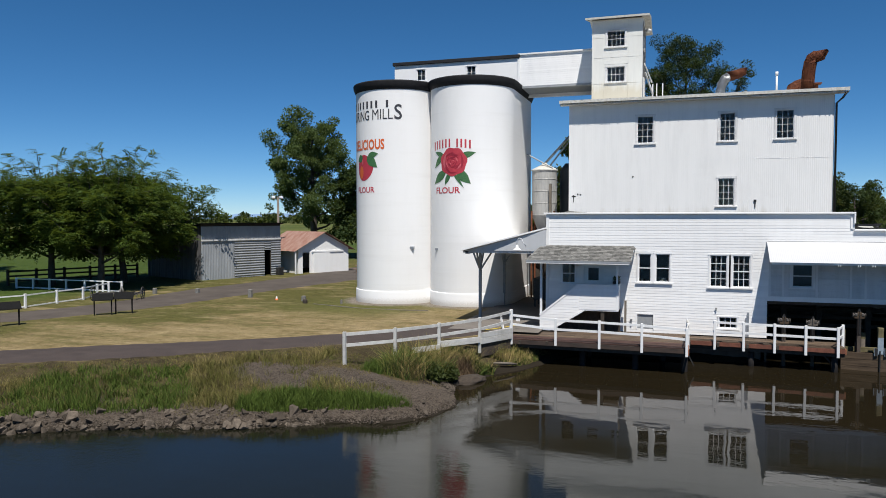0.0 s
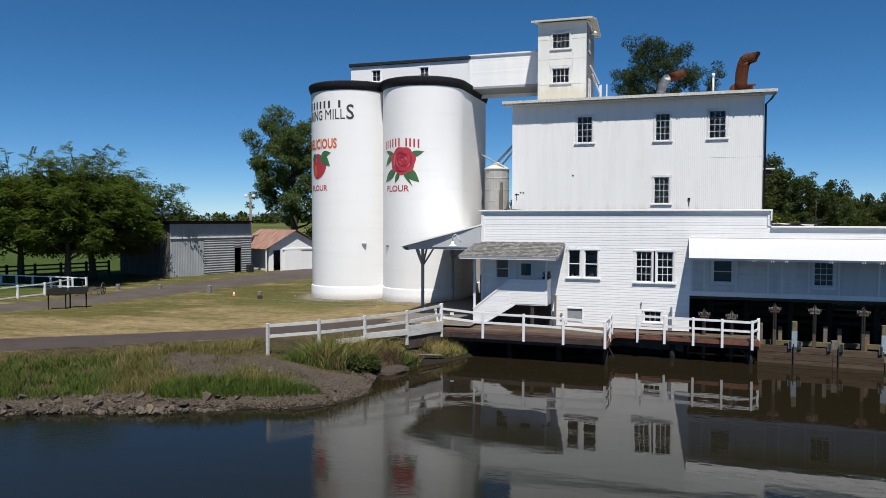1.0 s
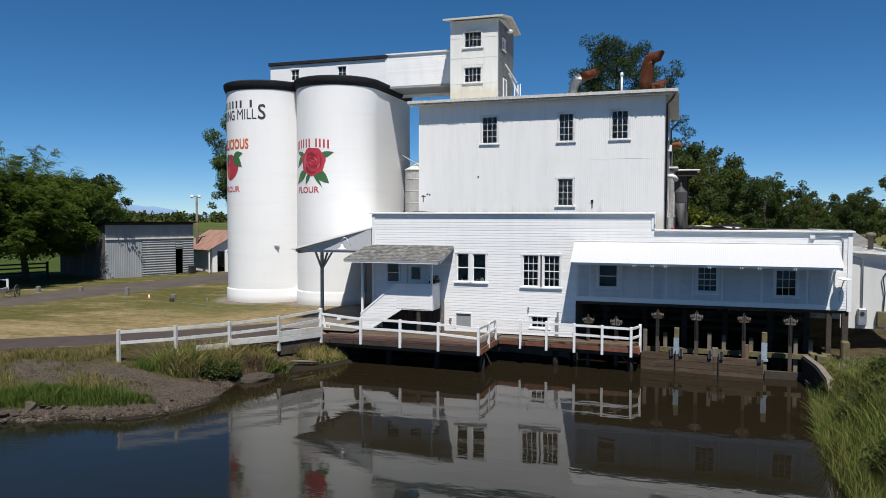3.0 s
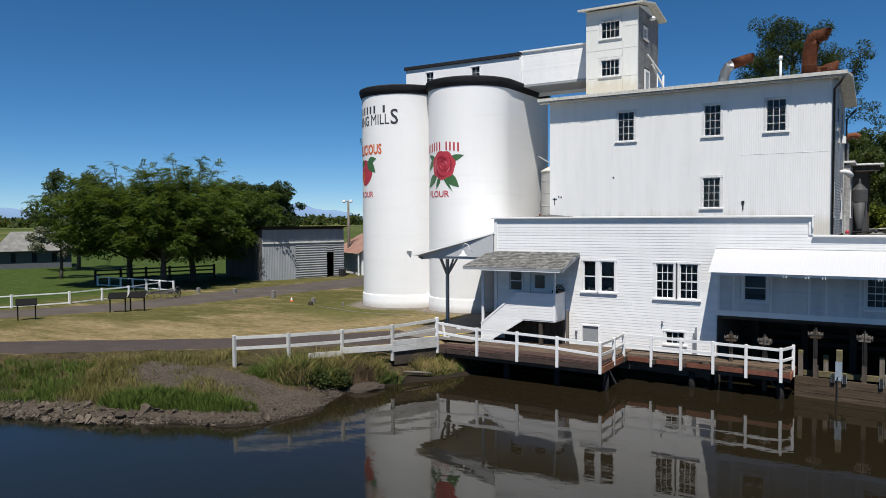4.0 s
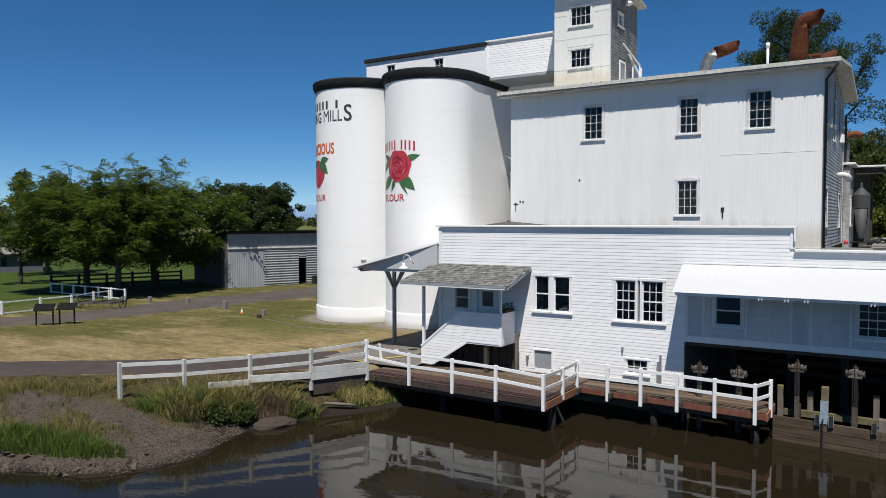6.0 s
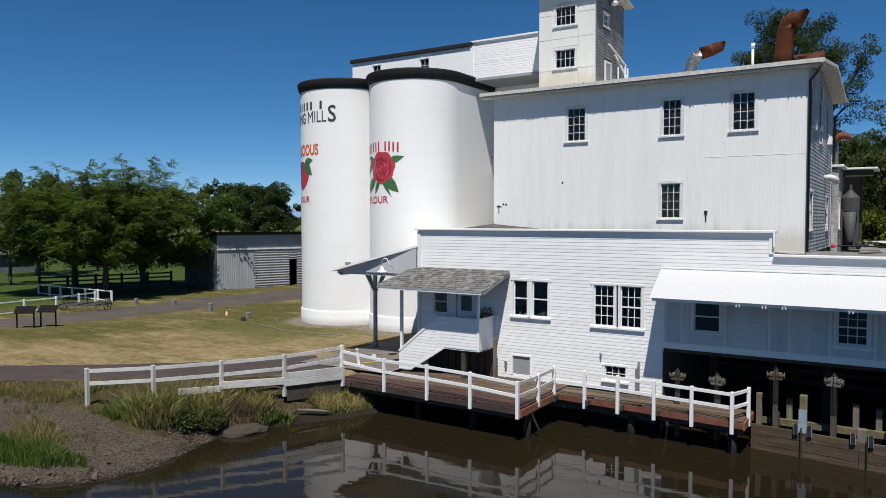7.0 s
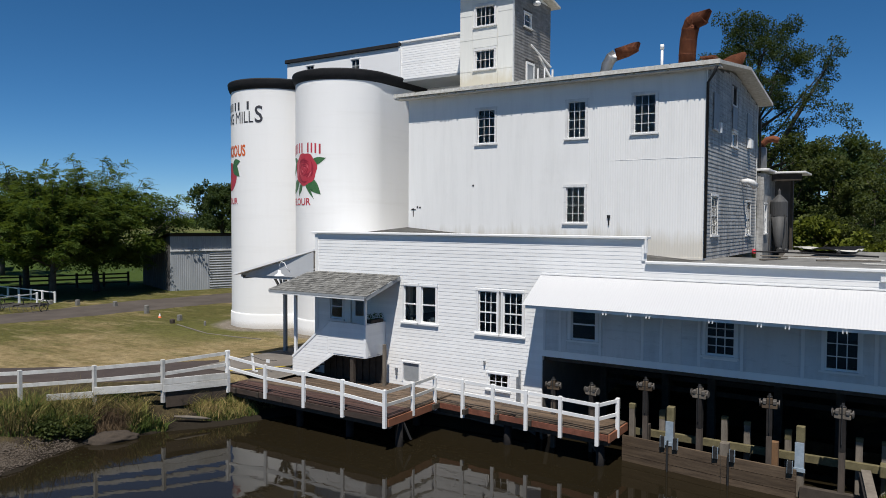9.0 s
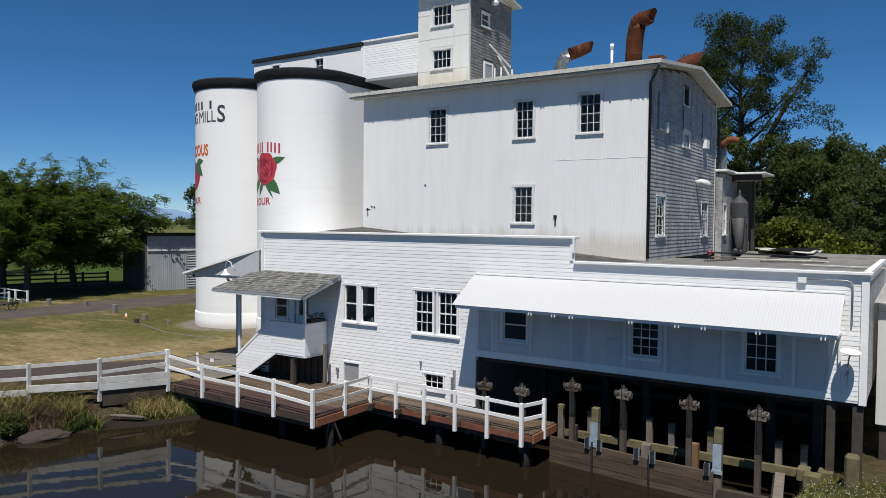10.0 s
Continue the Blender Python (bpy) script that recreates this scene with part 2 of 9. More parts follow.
APRON = plain("worn_brown_grey_drive", (0.1, 0.088, 0.076), (0.19, 0.168, 0.145), 1.2, 0.9, 0.4, 60.0, vary=0)
PEBBLE = plain("warm_grey_pebble", (0.038, 0.03, 0.0225), (0.118, 0.093, 0.072), 9.0, 0.95, 0.3, 40.0, vary=0)
STONE = plain("tan_grey_river_rock", (0.05, 0.04, 0.03), (0.17, 0.138, 0.108), 5.0, 0.95, 0.5, 30.0, vary=0.55)
CONCRETE = plain("rough_grey_concrete", (0.22, 0.215, 0.2), (0.36, 0.35, 0.32), 2.5, 0.9, 0.35, 40.0)
BOLLARD = plain("stained_grey_bollard_concrete", (0.11, 0.105, 0.095), (0.25, 0.24, 0.22), 7.0, 0.9, 0.35, 40.0)
BARN_WALL = plain("blue_grey_corrugated_barn_sheet", (0.28, 0.3, 0.32), (0.42, 0.435, 0.45), 1.5, 0.6, 0.15, 30.0, 0.1, streak=(1.0, 1.0, 0.2))
# grey barn boards, their colour darkened for tree shade on that side
BARN_SIDE_SHADED = plain("shade_darkened_grey_barn_boards", (0.06, 0.058, 0.06), (0.15, 0.145, 0.142), 2.0, 0.85, 0.3, 30.0, streak=(1.0, 1.0, 0.2))
BARN_TIN = plain("light_corrugated_tin", (0.3, 0.31, 0.32), (0.42, 0.43, 0.44), 1.5, 0.5, 0.15, 30.0, 0.4, streak=(1.0, 1.0, 0.2))
RED_TIN = plain("rust_streaked_tin_roof", (0.19, 0.066, 0.04), (0.34, 0.235, 0.19), 2.4, 0.75, 0.15, 30.0, 0.2, streak=(1.0, 0.3, 0.3))
BARK = plain("grey_brown_bark", (0.05, 0.042, 0.035), (0.11, 0.095, 0.08), 8.0, 0.95, 0.6, 30.0)
LEAF_LOCUST = foliage("locust_leaf", (0.042, 0.076, 0.015), (0.1, 0.145, 0.027), (0.06, 0.1, 0.02), 0.45)
LEAF_DARK = foliage("dark_maple_leaf", (0.022, 0.042, 0.014), (0.056, 0.082, 0.027), (0.034, 0.055, 0.017))
LEAF_WOOD = foliage("woodland_leaf", (0.034, 0.05, 0.015), (0.085, 0.098, 0.03), (0.05, 0.067, 0.021), 0.38)
LEAF_TALL = foliage("cottonwood_leaf", (0.055, 0.09, 0.03), (0.125, 0.17, 0.06), (0.08, 0.116, 0.04), 0.45)
LEAF_LIME = foliage("yellow_green_leaf", (0.075, 0.095, 0.012), (0.15, 0.165, 0.02), (0.1, 0.12, 0.018))
LEAF_BLOSSOM = foliage("pale_blossom_leaf", (0.09, 0.105, 0.06), (0.34, 0.33, 0.27), (0.15, 0.16, 0.1))
LEAF_POPLAR = foliage("poplar_leaf", (0.045, 0.07, 0.028), (0.1, 0.13, 0.058), (0.06, 0.088, 0.034))
RED = plain("red_lettering_paint", (0.42, 0.03, 0.05), (0.55, 0.05, 0.075), 6.0, 0.6)
ORANGE = plain("orange_red_lettering_paint", (0.6, 0.1, 0.02), (0.66, 0.14, 0.03), 6.0, 0.6)
ROSE_DARK = plain("deep_rose_paint", (0.28, 0.012, 0.03), (0.36, 0.02, 0.045), 8.0, 0.6)
ROSE_LIGHT = plain("light_rose_paint", (0.55, 0.09, 0.12), (0.65, 0.14, 0.16), 8.0, 0.6)
LEAF_PAINT = plain("green_leaf_paint", (0.025, 0.09, 0.03), (0.07, 0.2, 0.07), 8.0, 0.6)
LETTER_BLACK = plain("black_lettering_paint", (0.02, 0.022, 0.03), (0.05, 0.05, 0.06), 8.0, 0.6)
SIGN_BLACK = plain("black_sign_frame", (0.008, 0.008, 0.008), (0.016, 0.016, 0.016), 8.0, 0.95)
SIGN_BLACK.node_tree.nodes["Principled BSDF"].inputs["Specular IOR Level"].default_value = 0.1
YELLOW = plain("yellow_hose_plastic", (0.55, 0.4, 0.04), (0.62, 0.47, 0.07), 8.0, 0.5)
CONE = plain("orange_cone_plastic", (0.7, 0.12, 0.02), (0.75, 0.15, 0.03), 8.0, 0.5)


for _m in (BLACK, BLACK_TIMBER, DARK_WOOD, STONE, GRAVEL, ASPHALT, OLD_WOOD, SHINGLE, INSIDE, PLANK_WALL, GREEN_WOOD, BARK):
    _m.node_tree.nodes["Principled BSDF"].inputs["Specular IOR Level"].default_value = 0.15


def silo_paint():
    n = Nodes("white_painted_concrete")
    run = n.noise(0.8, 6.0, 0.7, n._mul((1.0, 1.0, 0.12)))
    lift = n.noise(1.0, 4.0, 0.6, n._mul((0.15, 0.15, 2.2)))
    fine = n.noise(25.0, 4.0, 0.6)
    col = n.mix(n.ramp(run, 0.45, 0.8, 0.0, 0.22), (0.82, 0.815, 0.805), (0.66, 0.645, 0.62))
    col = n.mix(n.ramp(lift, 0.52, 0.7, 0.0, 0.3), col, (0.72, 0.71, 0.69))
    foot = n.math("ADD", n.axis(2), n.math("MULTIPLY", fine, -0.5))
    col = n.mix(n.ramp(foot, 0.85, 1.15, 0.6, 0.0), col, (0.4, 0.36, 0.3))
    n.bump(n.math("ADD", n.math("MULTIPLY", fine, 0.4), lift), 0.2, 0.02)
    return n.done(col, 0.75, 0.0, 0.2)


SILO = silo_paint()


def water_mat():
    """Murky water: still under the mill, lightly ruffled towards the open pond."""
    n = Nodes("dark_mill_pond_water")
    soft = n.noise(0.35, 3.0, 0.5, n._mul((1.0, 1.6, 1.0)))
    rip = n.noise(2.4, 3.0, 0.55, n._mul((0.7, 1.5, 1.0)))
    fine = n.noise(7.0, 3.0, 0.6, n._mul((0.6, 1.4, 1.0)))
    calm = n.ramp(n.noise(0.06, 2.0), 0.35, 0.7, 0.25, 1.0)
    away = n.math("ADD", n.axis(1), n.math("MULTIPLY", n.axis(0), 0.9))
    ruffled = n.ramp(n.math("ADD", away, n.math("MULTIPLY", soft, 6.0)), 3.0, 25.0, 1.0, 0.0)
    h = n.math("ADD", n.math("MULTIPLY", soft, 1.0), n.math("MULTIPLY", n.math("MULTIPLY", rip, calm), 0.22))
    h = n.math("ADD", h, n.math("MULTIPLY", n.math("MULTIPLY", fine, ruffled), 0.4))
    n.bump(h, 0.045, 0.25)
    n.b.inputs["IOR"].default_value = 1.33
    n.b.inputs["Specular IOR Level"].default_value = 0.46
    deep = n.mix(n.noise(0.12, 2.0), (0.0085, 0.0088, 0.0052), (0.0115, 0.0115, 0.007))
    silt = n.mix(n.noise(0.2, 3.0), (0.0125, 0.0095, 0.005), (0.0165, 0.0128, 0.0068))
    murk = n.mix(n.ramp(n.math("ADD", n.axis(1), n.math("MULTIPLY", soft, 3.0)), 20.0, 26.0), deep, silt)
    return n.done(murk, n.ramp(ruffled, 0.0, 1.0, 0.016, 0.11))


WATER = water_mat()


# bare gravel on the bank: centre and half widths
GRAVEL_SPOTS = [(-14.2, 23.1, 2.1, 1.05), (-11.4, 24.0, 1.8, 0.8), (-8.8, 23.4, 2.2, 2.0)]


def ground_mat():
    """Mown dry lawn, greener paddock, bank grass, pebble shore and mud by height and place."""
    n = Nodes("dry_lawn_and_bank")
    x, y, z = n.axis(0), n.axis(1), n.axis(2)
    big = n.noise(0.16, 5.0, 0.6, n._mul((1.0, 1.6, 1.0)))
    mid = n.noise(0.9, 5.0, 0.65)
    fine = n.noise(14.0, 4.0, 0.7)
    dry = n.mix(n.ramp(mid, 0.3, 0.7), (0.172, 0.129, 0.06), (0.278, 0.216, 0.117))
    green = n.mix(n.ramp(mid, 0.3, 0.7), (0.062, 0.064, 0.017), (0.112, 0.102, 0.036))
    pad = n.mix(n.ramp(mid, 0.3, 0.7), (0.034, 0.058, 0.011), (0.06, 0.086, 0.019))
    away = n.ramp(n.math("SUBTRACT", y, x), 46.0, 64.0, -0.27, 0.14)
    patch = n.math("ADD", n.math("ADD", big, away), n.math("MULTIPLY", n.math("ADD", mid, -0.5), 0.8))
    col = n.mix(n.ramp(patch, 0.4, 0.62), dry, green)
    mown = n.noise(0.7, 5.0, 0.7, n._mul((0.35, 1.5, 1.0)))
    col = n.mix(n.ramp(mown, 0.47, 0.62, 0.0, 0.6), col, (0.088, 0.08, 0.027))
    col = n.mix(n.ramp(mown, 0.32, 0.46, 0.5, 0.0), col, (0.3, 0.236, 0.135))
    # greener grass round the foot of the bins
    ex, ey = n.math("ADD", x, 19.5), n.math("ADD", y, -41.0)
    rr = n.math("ADD", n.math("SQRT", n.math("ADD", n.math("MULTIPLY", ex, ex), n.math("MULTIPLY", ey, ey))), n.math("MULTIPLY", mid, 5.0))
    col = n.mix(n.ramp(rr, 4.5, 8.5, 0.75, 0.0), col, n.mix(n.ramp(mown, 0.35, 0.6), (0.05, 0.062, 0.014), (0.1, 0.1, 0.03)))
    far = n.ramp(n.noise(0.012, 3.0, 0.5), 0.4, 0.6)
    wx = n.math("ADD", x, n.math("MULTIPLY", mid, 3.0))
    col = n.mix(n.ramp(wx, -42.0, -37.0, 1.0, 0.0), col, pad)
    col = n.mix(n.math("MULTIPLY", n.ramp(y, 70.0, 160.0), far), col, (0.13, 0.13, 0.045))
    dirt = n.mix(n.ramp(fine, 0.3, 0.7), (0.13, 0.11, 0.085), (0.23, 0.2, 0.165))
    for cx in (-18.4, -13.2):
        ex, ey = n.math("ADD", x, -cx), n.math("ADD", y, -44.9)
        rr = n.math("ADD", n.math("SQRT", n.math("ADD", n.math("MULTIPLY", ex, ex), n.math("MULTIPLY", ey, ey))), mid)
        col = n.mix(n.ramp(rr, 3.5, 4.2, 1.0, 0.0), col, dirt)
    bank = n.math("ADD", n.math("SUBTRACT", y, n.math("MULTIPLY", x, 0.75)), n.math("MULTIPLY", n.math("ADD", mid, -0.5), 2.0))
    soil = n.mix(n.ramp(mid, 0.35, 0.65), (0.036, 0.029, 0.016), (0.08, 0.062, 0.032))
    col = n.mix(n.ramp(bank, 38.6, 39.4, 1.0, 0.0), col, soil)
    clump = n.noise(3.2, 6.0, 0.75, n._mul((0.7, 1.3, 1.0)))
    grain = n.math("ADD", n.math("MULTIPLY", clump, 0.6), n.math("MULTIPLY", fine, 0.4))
    tone = n.t.nodes.new("ShaderNodeHueSaturation")
    n.put(tone.inputs["Value"], n.ramp(grain, 0.36, 0.64, 0.55, 1.4))
    n.put(tone.inputs["Color"], col)
    col = tone.outputs["Color"]
    pebble = n.t.nodes.new("ShaderNodeTexVoronoi")
    n.put(pebble.inputs["Vector"], n.pos)
    pebble.inputs["Scale"].default_value = 17.0
    peb = n.mix(n.ramp(pebble.outputs["Color"], 0.2, 0.9), (0.036, 0.029, 0.022), (0.1, 0.08, 0.062))
    loam = n.mix(n.ramp(fine, 0.3, 0.7), (0.013, 0.0105, 0.0075), (0.032, 0.026, 0.019))
    shore = n.mix(n.ramp(n.math("ADD", y, n.math("MULTIPLY", mid, 0.8)), 25.4, 26.2), peb, loam)
    shore = n.mix(n.ramp(x, 0.0, 4.0), shore, loam)
    edge = n.math("ADD", z, n.math("MULTIPLY", n.math("ADD", mid, -0.5), 0.9))
    col = n.mix(n.ramp(edge, 0.2, 0.38, 1.0, 0.0), col, shore)
    for cx, cy, ra, rb in GRAVEL_SPOTS:
        ex = n.math("MULTIPLY", n.math("ADD", x, -cx), 1 / ra)
        ey = n.math("MULTIPLY", n.math("ADD", y, -cy), 1 / rb)
        rr = n.math("ADD", n.math("ADD", n.math("MULTIPLY", ex, ex), n.math("MULTIPLY", ey, ey)), n.math("MULTIPLY", n.math("ADD", mid, -0.5), 2.6))
        col = n.mix(n.ramp(n.math("ADD", rr, n.math("MULTIPLY", n.math("ADD", clump, -0.5), 2.0)), 0.5, 1.4, 1.0, 0.0), col, peb)
    for cx, cy, ra, rb in ((-11.2, 21.4, 2.8, 0.95),):
        ex = n.math("MULTIPLY", n.math("ADD", x, -cx), 1 / ra)
        ey = n.math("MULTIPLY", n.math("ADD", y, -cy), 1 / rb)
        rr = n.math("ADD", n.math("ADD", n.math("MULTIPLY", ex, ex), n.math("MULTIPLY", ey, ey)), n.math("ADD", mid, -0.5))
        turf = n.math("MULTIPLY", n.ramp(rr, 0.7, 1.05, 1.0, 0.0), n.ramp(edge, 0.36, 0.46))
        col = n.mix(turf, col, (0.05, 0.062, 0.016))
    mud = n.math("ADD", z, n.math("MULTIPLY", fine, 0.08))
    col = n.mix(n.ramp(mud, -0.1, 0.02, 1.0, 0.0), col, (0.022, 0.018, 0.013))
    h = n.math("ADD", fine, n.math("MULTIPLY", pebble.outputs["Distance"], -0.5))
    n.bump(h, 0.55, 0.05)
    return n.done(col, 0.95, 0.0, 0.08)


GROUND = ground_mat()

# ---------------------------------------------------------------- mesh helpers


def part(name, bm, material, parent=None, label="", smooth=False):
    """Link a bmesh (or a ready mesh) as one object, under a thing or on its own."""
    if isinstance(bm, bmesh.types.BMesh):
        me = bpy.data.meshes.new(name)
        bmesh.ops.recalc_face_normals(bm, faces=bm.faces)
        bm.to_mesh(me)
        bm.free()
    else:
        me = bm
    if material is not None and not me.materials:
        me.materials.append(material)
    if smooth:
        me.polygons.foreach_set("use_smooth", [True] * len(me.polygons))
    ob = new(name, me)
    if parent is not None:
        ob.parent = parent
    if label:
        ob["label"] = label
    return ob


def empty(name, at=(0, 0, 0)):
    ob = new(name)
    ob.location = at
    return ob


def anchor(name, at, label, category, group="", kind=""):
    return tagged(empty(name, at), label, category, group, kind)


def under(ob, parent):
    """Hang ob, built in world metres, under a parent that only stands at a place."""
    ob.parent = parent
    ob.matrix_parent_inverse = Matrix.Translation(parent.location).inverted()
    return ob


def wpart(name, bm, material, parent, label="", smooth=False):
    return under(part(name, bm, material, None, label, smooth), parent)


def subpart(name, bm, material, on, label=""):
    """A piece of a part that was itself built in world metres."""
    ob = part(name, bm, material, on, label)
    return ob


def box(bm, x0, x1, y0, y1, z0, z1, m=None):
    vs = [bm.verts.new((x, y, z)) for z in (z0, z1) for x, y in ((x0, y0), (x1, y0), (x1, y1), (x0, y1))]
    for f in ((3, 2, 1, 0), (4, 5, 6, 7), (0, 1, 5, 4), (1, 2, 6, 5), (2, 3, 7, 6), (3, 0, 4, 7)):
        bm.faces.new([vs[i] for i in f])
    if m is not None:
        bmesh.ops.transform(bm, matrix=m, verts=vs)
    return vs


def boxes(*rows):
    bm = bmesh.new()
    for r in rows:
        box(bm, *r)
    return bm


def bevelled(bm, w=0.01, seg=1):
    bmesh.ops.bevel(bm, geom=bm.edges[:], offset=w, segments=seg, affect="EDGES")
    return bm


def beam(bm, a, b, w, h=None, roll=0.0):
    """A square bar from a to b."""
    a, b = Vector(a), Vector(b)
    h = h or w
    d = b - a
    q = d.to_track_quat("Z", "Y").to_matrix().to_4x4()
    m = Matrix.Translation(a) @ q @ Matrix.Rotation(roll, 4, "Z")
    return box(bm, -w / 2, w / 2, -h / 2, h / 2, 0, d.length, m)


def tube(bm, pts, radii, seg=10, cap=True):
    """A round tube through points with a radius at each."""
    pts = [Vector(p) for p in pts]
    if not hasattr(radii, "__len__"):
        radii = [radii] * len(pts)
    rings = []
    ref = Vector((0.13, 0.31, 0.94)).normalized()
    for i, p in enumerate(pts):
        d = (pts[min(i + 1, len(pts) - 1)] - pts[max(i - 1, 0)]).normalized()
        u = d.cross(ref)
        if u.length < 0.05:
            u = d.cross(Vector((1, 0, 0)))
        u.normalize()
        v = d.cross(u)
        rings.append([bm.verts.new(p + radii[i] * (math.cos(k * 2 * math.pi / seg) * u + math.sin(k * 2 * math.pi / seg) * v)) for k in range(seg)])
    for a, b in zip(rings, rings[1:]):
        for k in range(seg):
            bm.faces.new((a[k], a[(k + 1) % seg], b[(k + 1) % seg], b[k]))
    if cap:
        bm.faces.new(rings[0][::-1])
        bm.faces.new(rings[-1])
    return rings


def lathe(bm, profile, at, seg=24):
    """A turned body: (radius, z) rows about a standing axis at a place."""
    rings = []
    for r, z in profile:
        rings.append([bm.verts.new((at[0] + r * math.cos(k * 2 * math.pi / seg), at[1] + r * math.sin(k * 2 * math.pi / seg), at[2] + z)) for k in range(seg)])
    for a, b in zip(rings, rings[1:]):
        for k in range(seg):
            bm.faces.new((a[k], a[(k + 1) % seg], b[(k + 1) % seg], b[k]))
    bm.faces.new(rings[0][::-1])
    bm.faces.new(rings[-1])


def cut(u0, u1, v0, v1, holes):
    """The rectangle u0..u1, v0..v1 less the holes, as rectangles."""
    us = sorted({u0, u1, *[min(max(h[i], u0), u1) for h in holes for i in (0, 1)]})
    out = []
    for a, b in zip(us, us[1:]):
        mid = (a + b) / 2
        gaps = sorted((max(h[2], v0), min(h[3], v1)) for h in holes if h[0] < mid < h[1] and h[3] > v0 and h[2] < v1)
        z = v0
        for lo, hi in gaps:
            if lo > z:
                out.append((a, b, z, lo))
            z = max(z, hi)
        if z < v1:
            out.append((a, b, z, v1))
    return out


def wall_y(name, y0, y1, x0, x1, z0, z1, holes, material, parent, label=""):
    bm = bmesh.new()
    for a, b, c, d in cut(x0, x1, z0, z1, holes):
        box(bm, a, b, y0, y1, c, d)
    return wpart(name, bm, material, parent, label)


def wall_x(name, x0, x1, y0, y1, z0, z1, holes, material, parent, label=""):
    bm = bmesh.new()
    for a, b, c, d in cut(y0, y1, z0, z1, holes):
        box(bm, x0, x1, a, b, c, d)
    return wpart(name, bm, material, parent, label)


_lap = {}


def lap_mesh(h, material, butt=0.011):
    """One clapboard 1 m long along x, its butt 22 mm proud at the bottom, facing -y."""
    key = (round(h, 3), material.name)
    if key not in _lap:
        bm = bmesh.new()
        prof = [(0.0, 0.0), (-butt, 0.0), (-butt, 0.01), (-0.005, h), (0.0, h)]
        a = [bm.verts.new((0, y, z)) for y, z in prof]
        b = [bm.verts.new((1, y, z)) for y, z in prof]
        bm.faces.new(a)
        bm.faces.new(b[::-1])
        for i in range(5):
            bm.faces.new((a[i], b[i], b[(i + 1) % 5], a[(i + 1) % 5]))
        bmesh.ops.recalc_face_normals(bm, faces=bm.faces)
        me = bpy.data.meshes.new("clapboard")
        bm.to_mesh(me)
        bm.free()
        me.materials.append(material)
        _lap[key] = me
    return _lap[key]


def boards(parent, start, along, length_at, z0, z1, step, holes, material, rng, joint=0.0):
    """Rows of clapboards on a wall. start: the wall's corner; along: a unit vector; length_at(z): from, to along the wall."""
    me = lap_mesh(step, material, 0.026 if material is SIDING_BAY_SHADE else 0.022 if material in (SIDING_OLD, SIDING_TOWER) else 0.011)
    turn = math.degrees(math.atan2(along[1], along[0]))
    z = z0
    while z < z1 - 0.02:
        lo, hi = length_at(z + step / 2)
        runs = [(lo, hi)]
        for h in holes:
            if h[2] < z + step * 0.6 and h[3] > z + step * 0.4:
                runs = [q for a, b in runs for q in ((a, min(b, h[0])), (max(a, h[1]), b)) if q[1] - q[0] > 0.02]
        for a, b in runs:
            cuts = [a]
            if joint and b - a > 5.0:
                cuts.append(a + (b - a) * rng.uniform(0.3, 0.7))
            cuts.append(b)
            for p, q in zip(cuts, cuts[1:]):
                ob = new("clapboard", me)
                ob.parent = parent
                ob.matrix_parent_inverse = Matrix.Translation(parent.location).inverted()
                ob.matrix_basis = pose(start[0] + along[0] * p, start[1] + along[1] * p, z + rng.uniform(-0.002, 0.002), 0, 0, turn) @ Matrix.Diagonal((q - p - 0.003, 1, 1, 1))
        z += step


_win = [0]


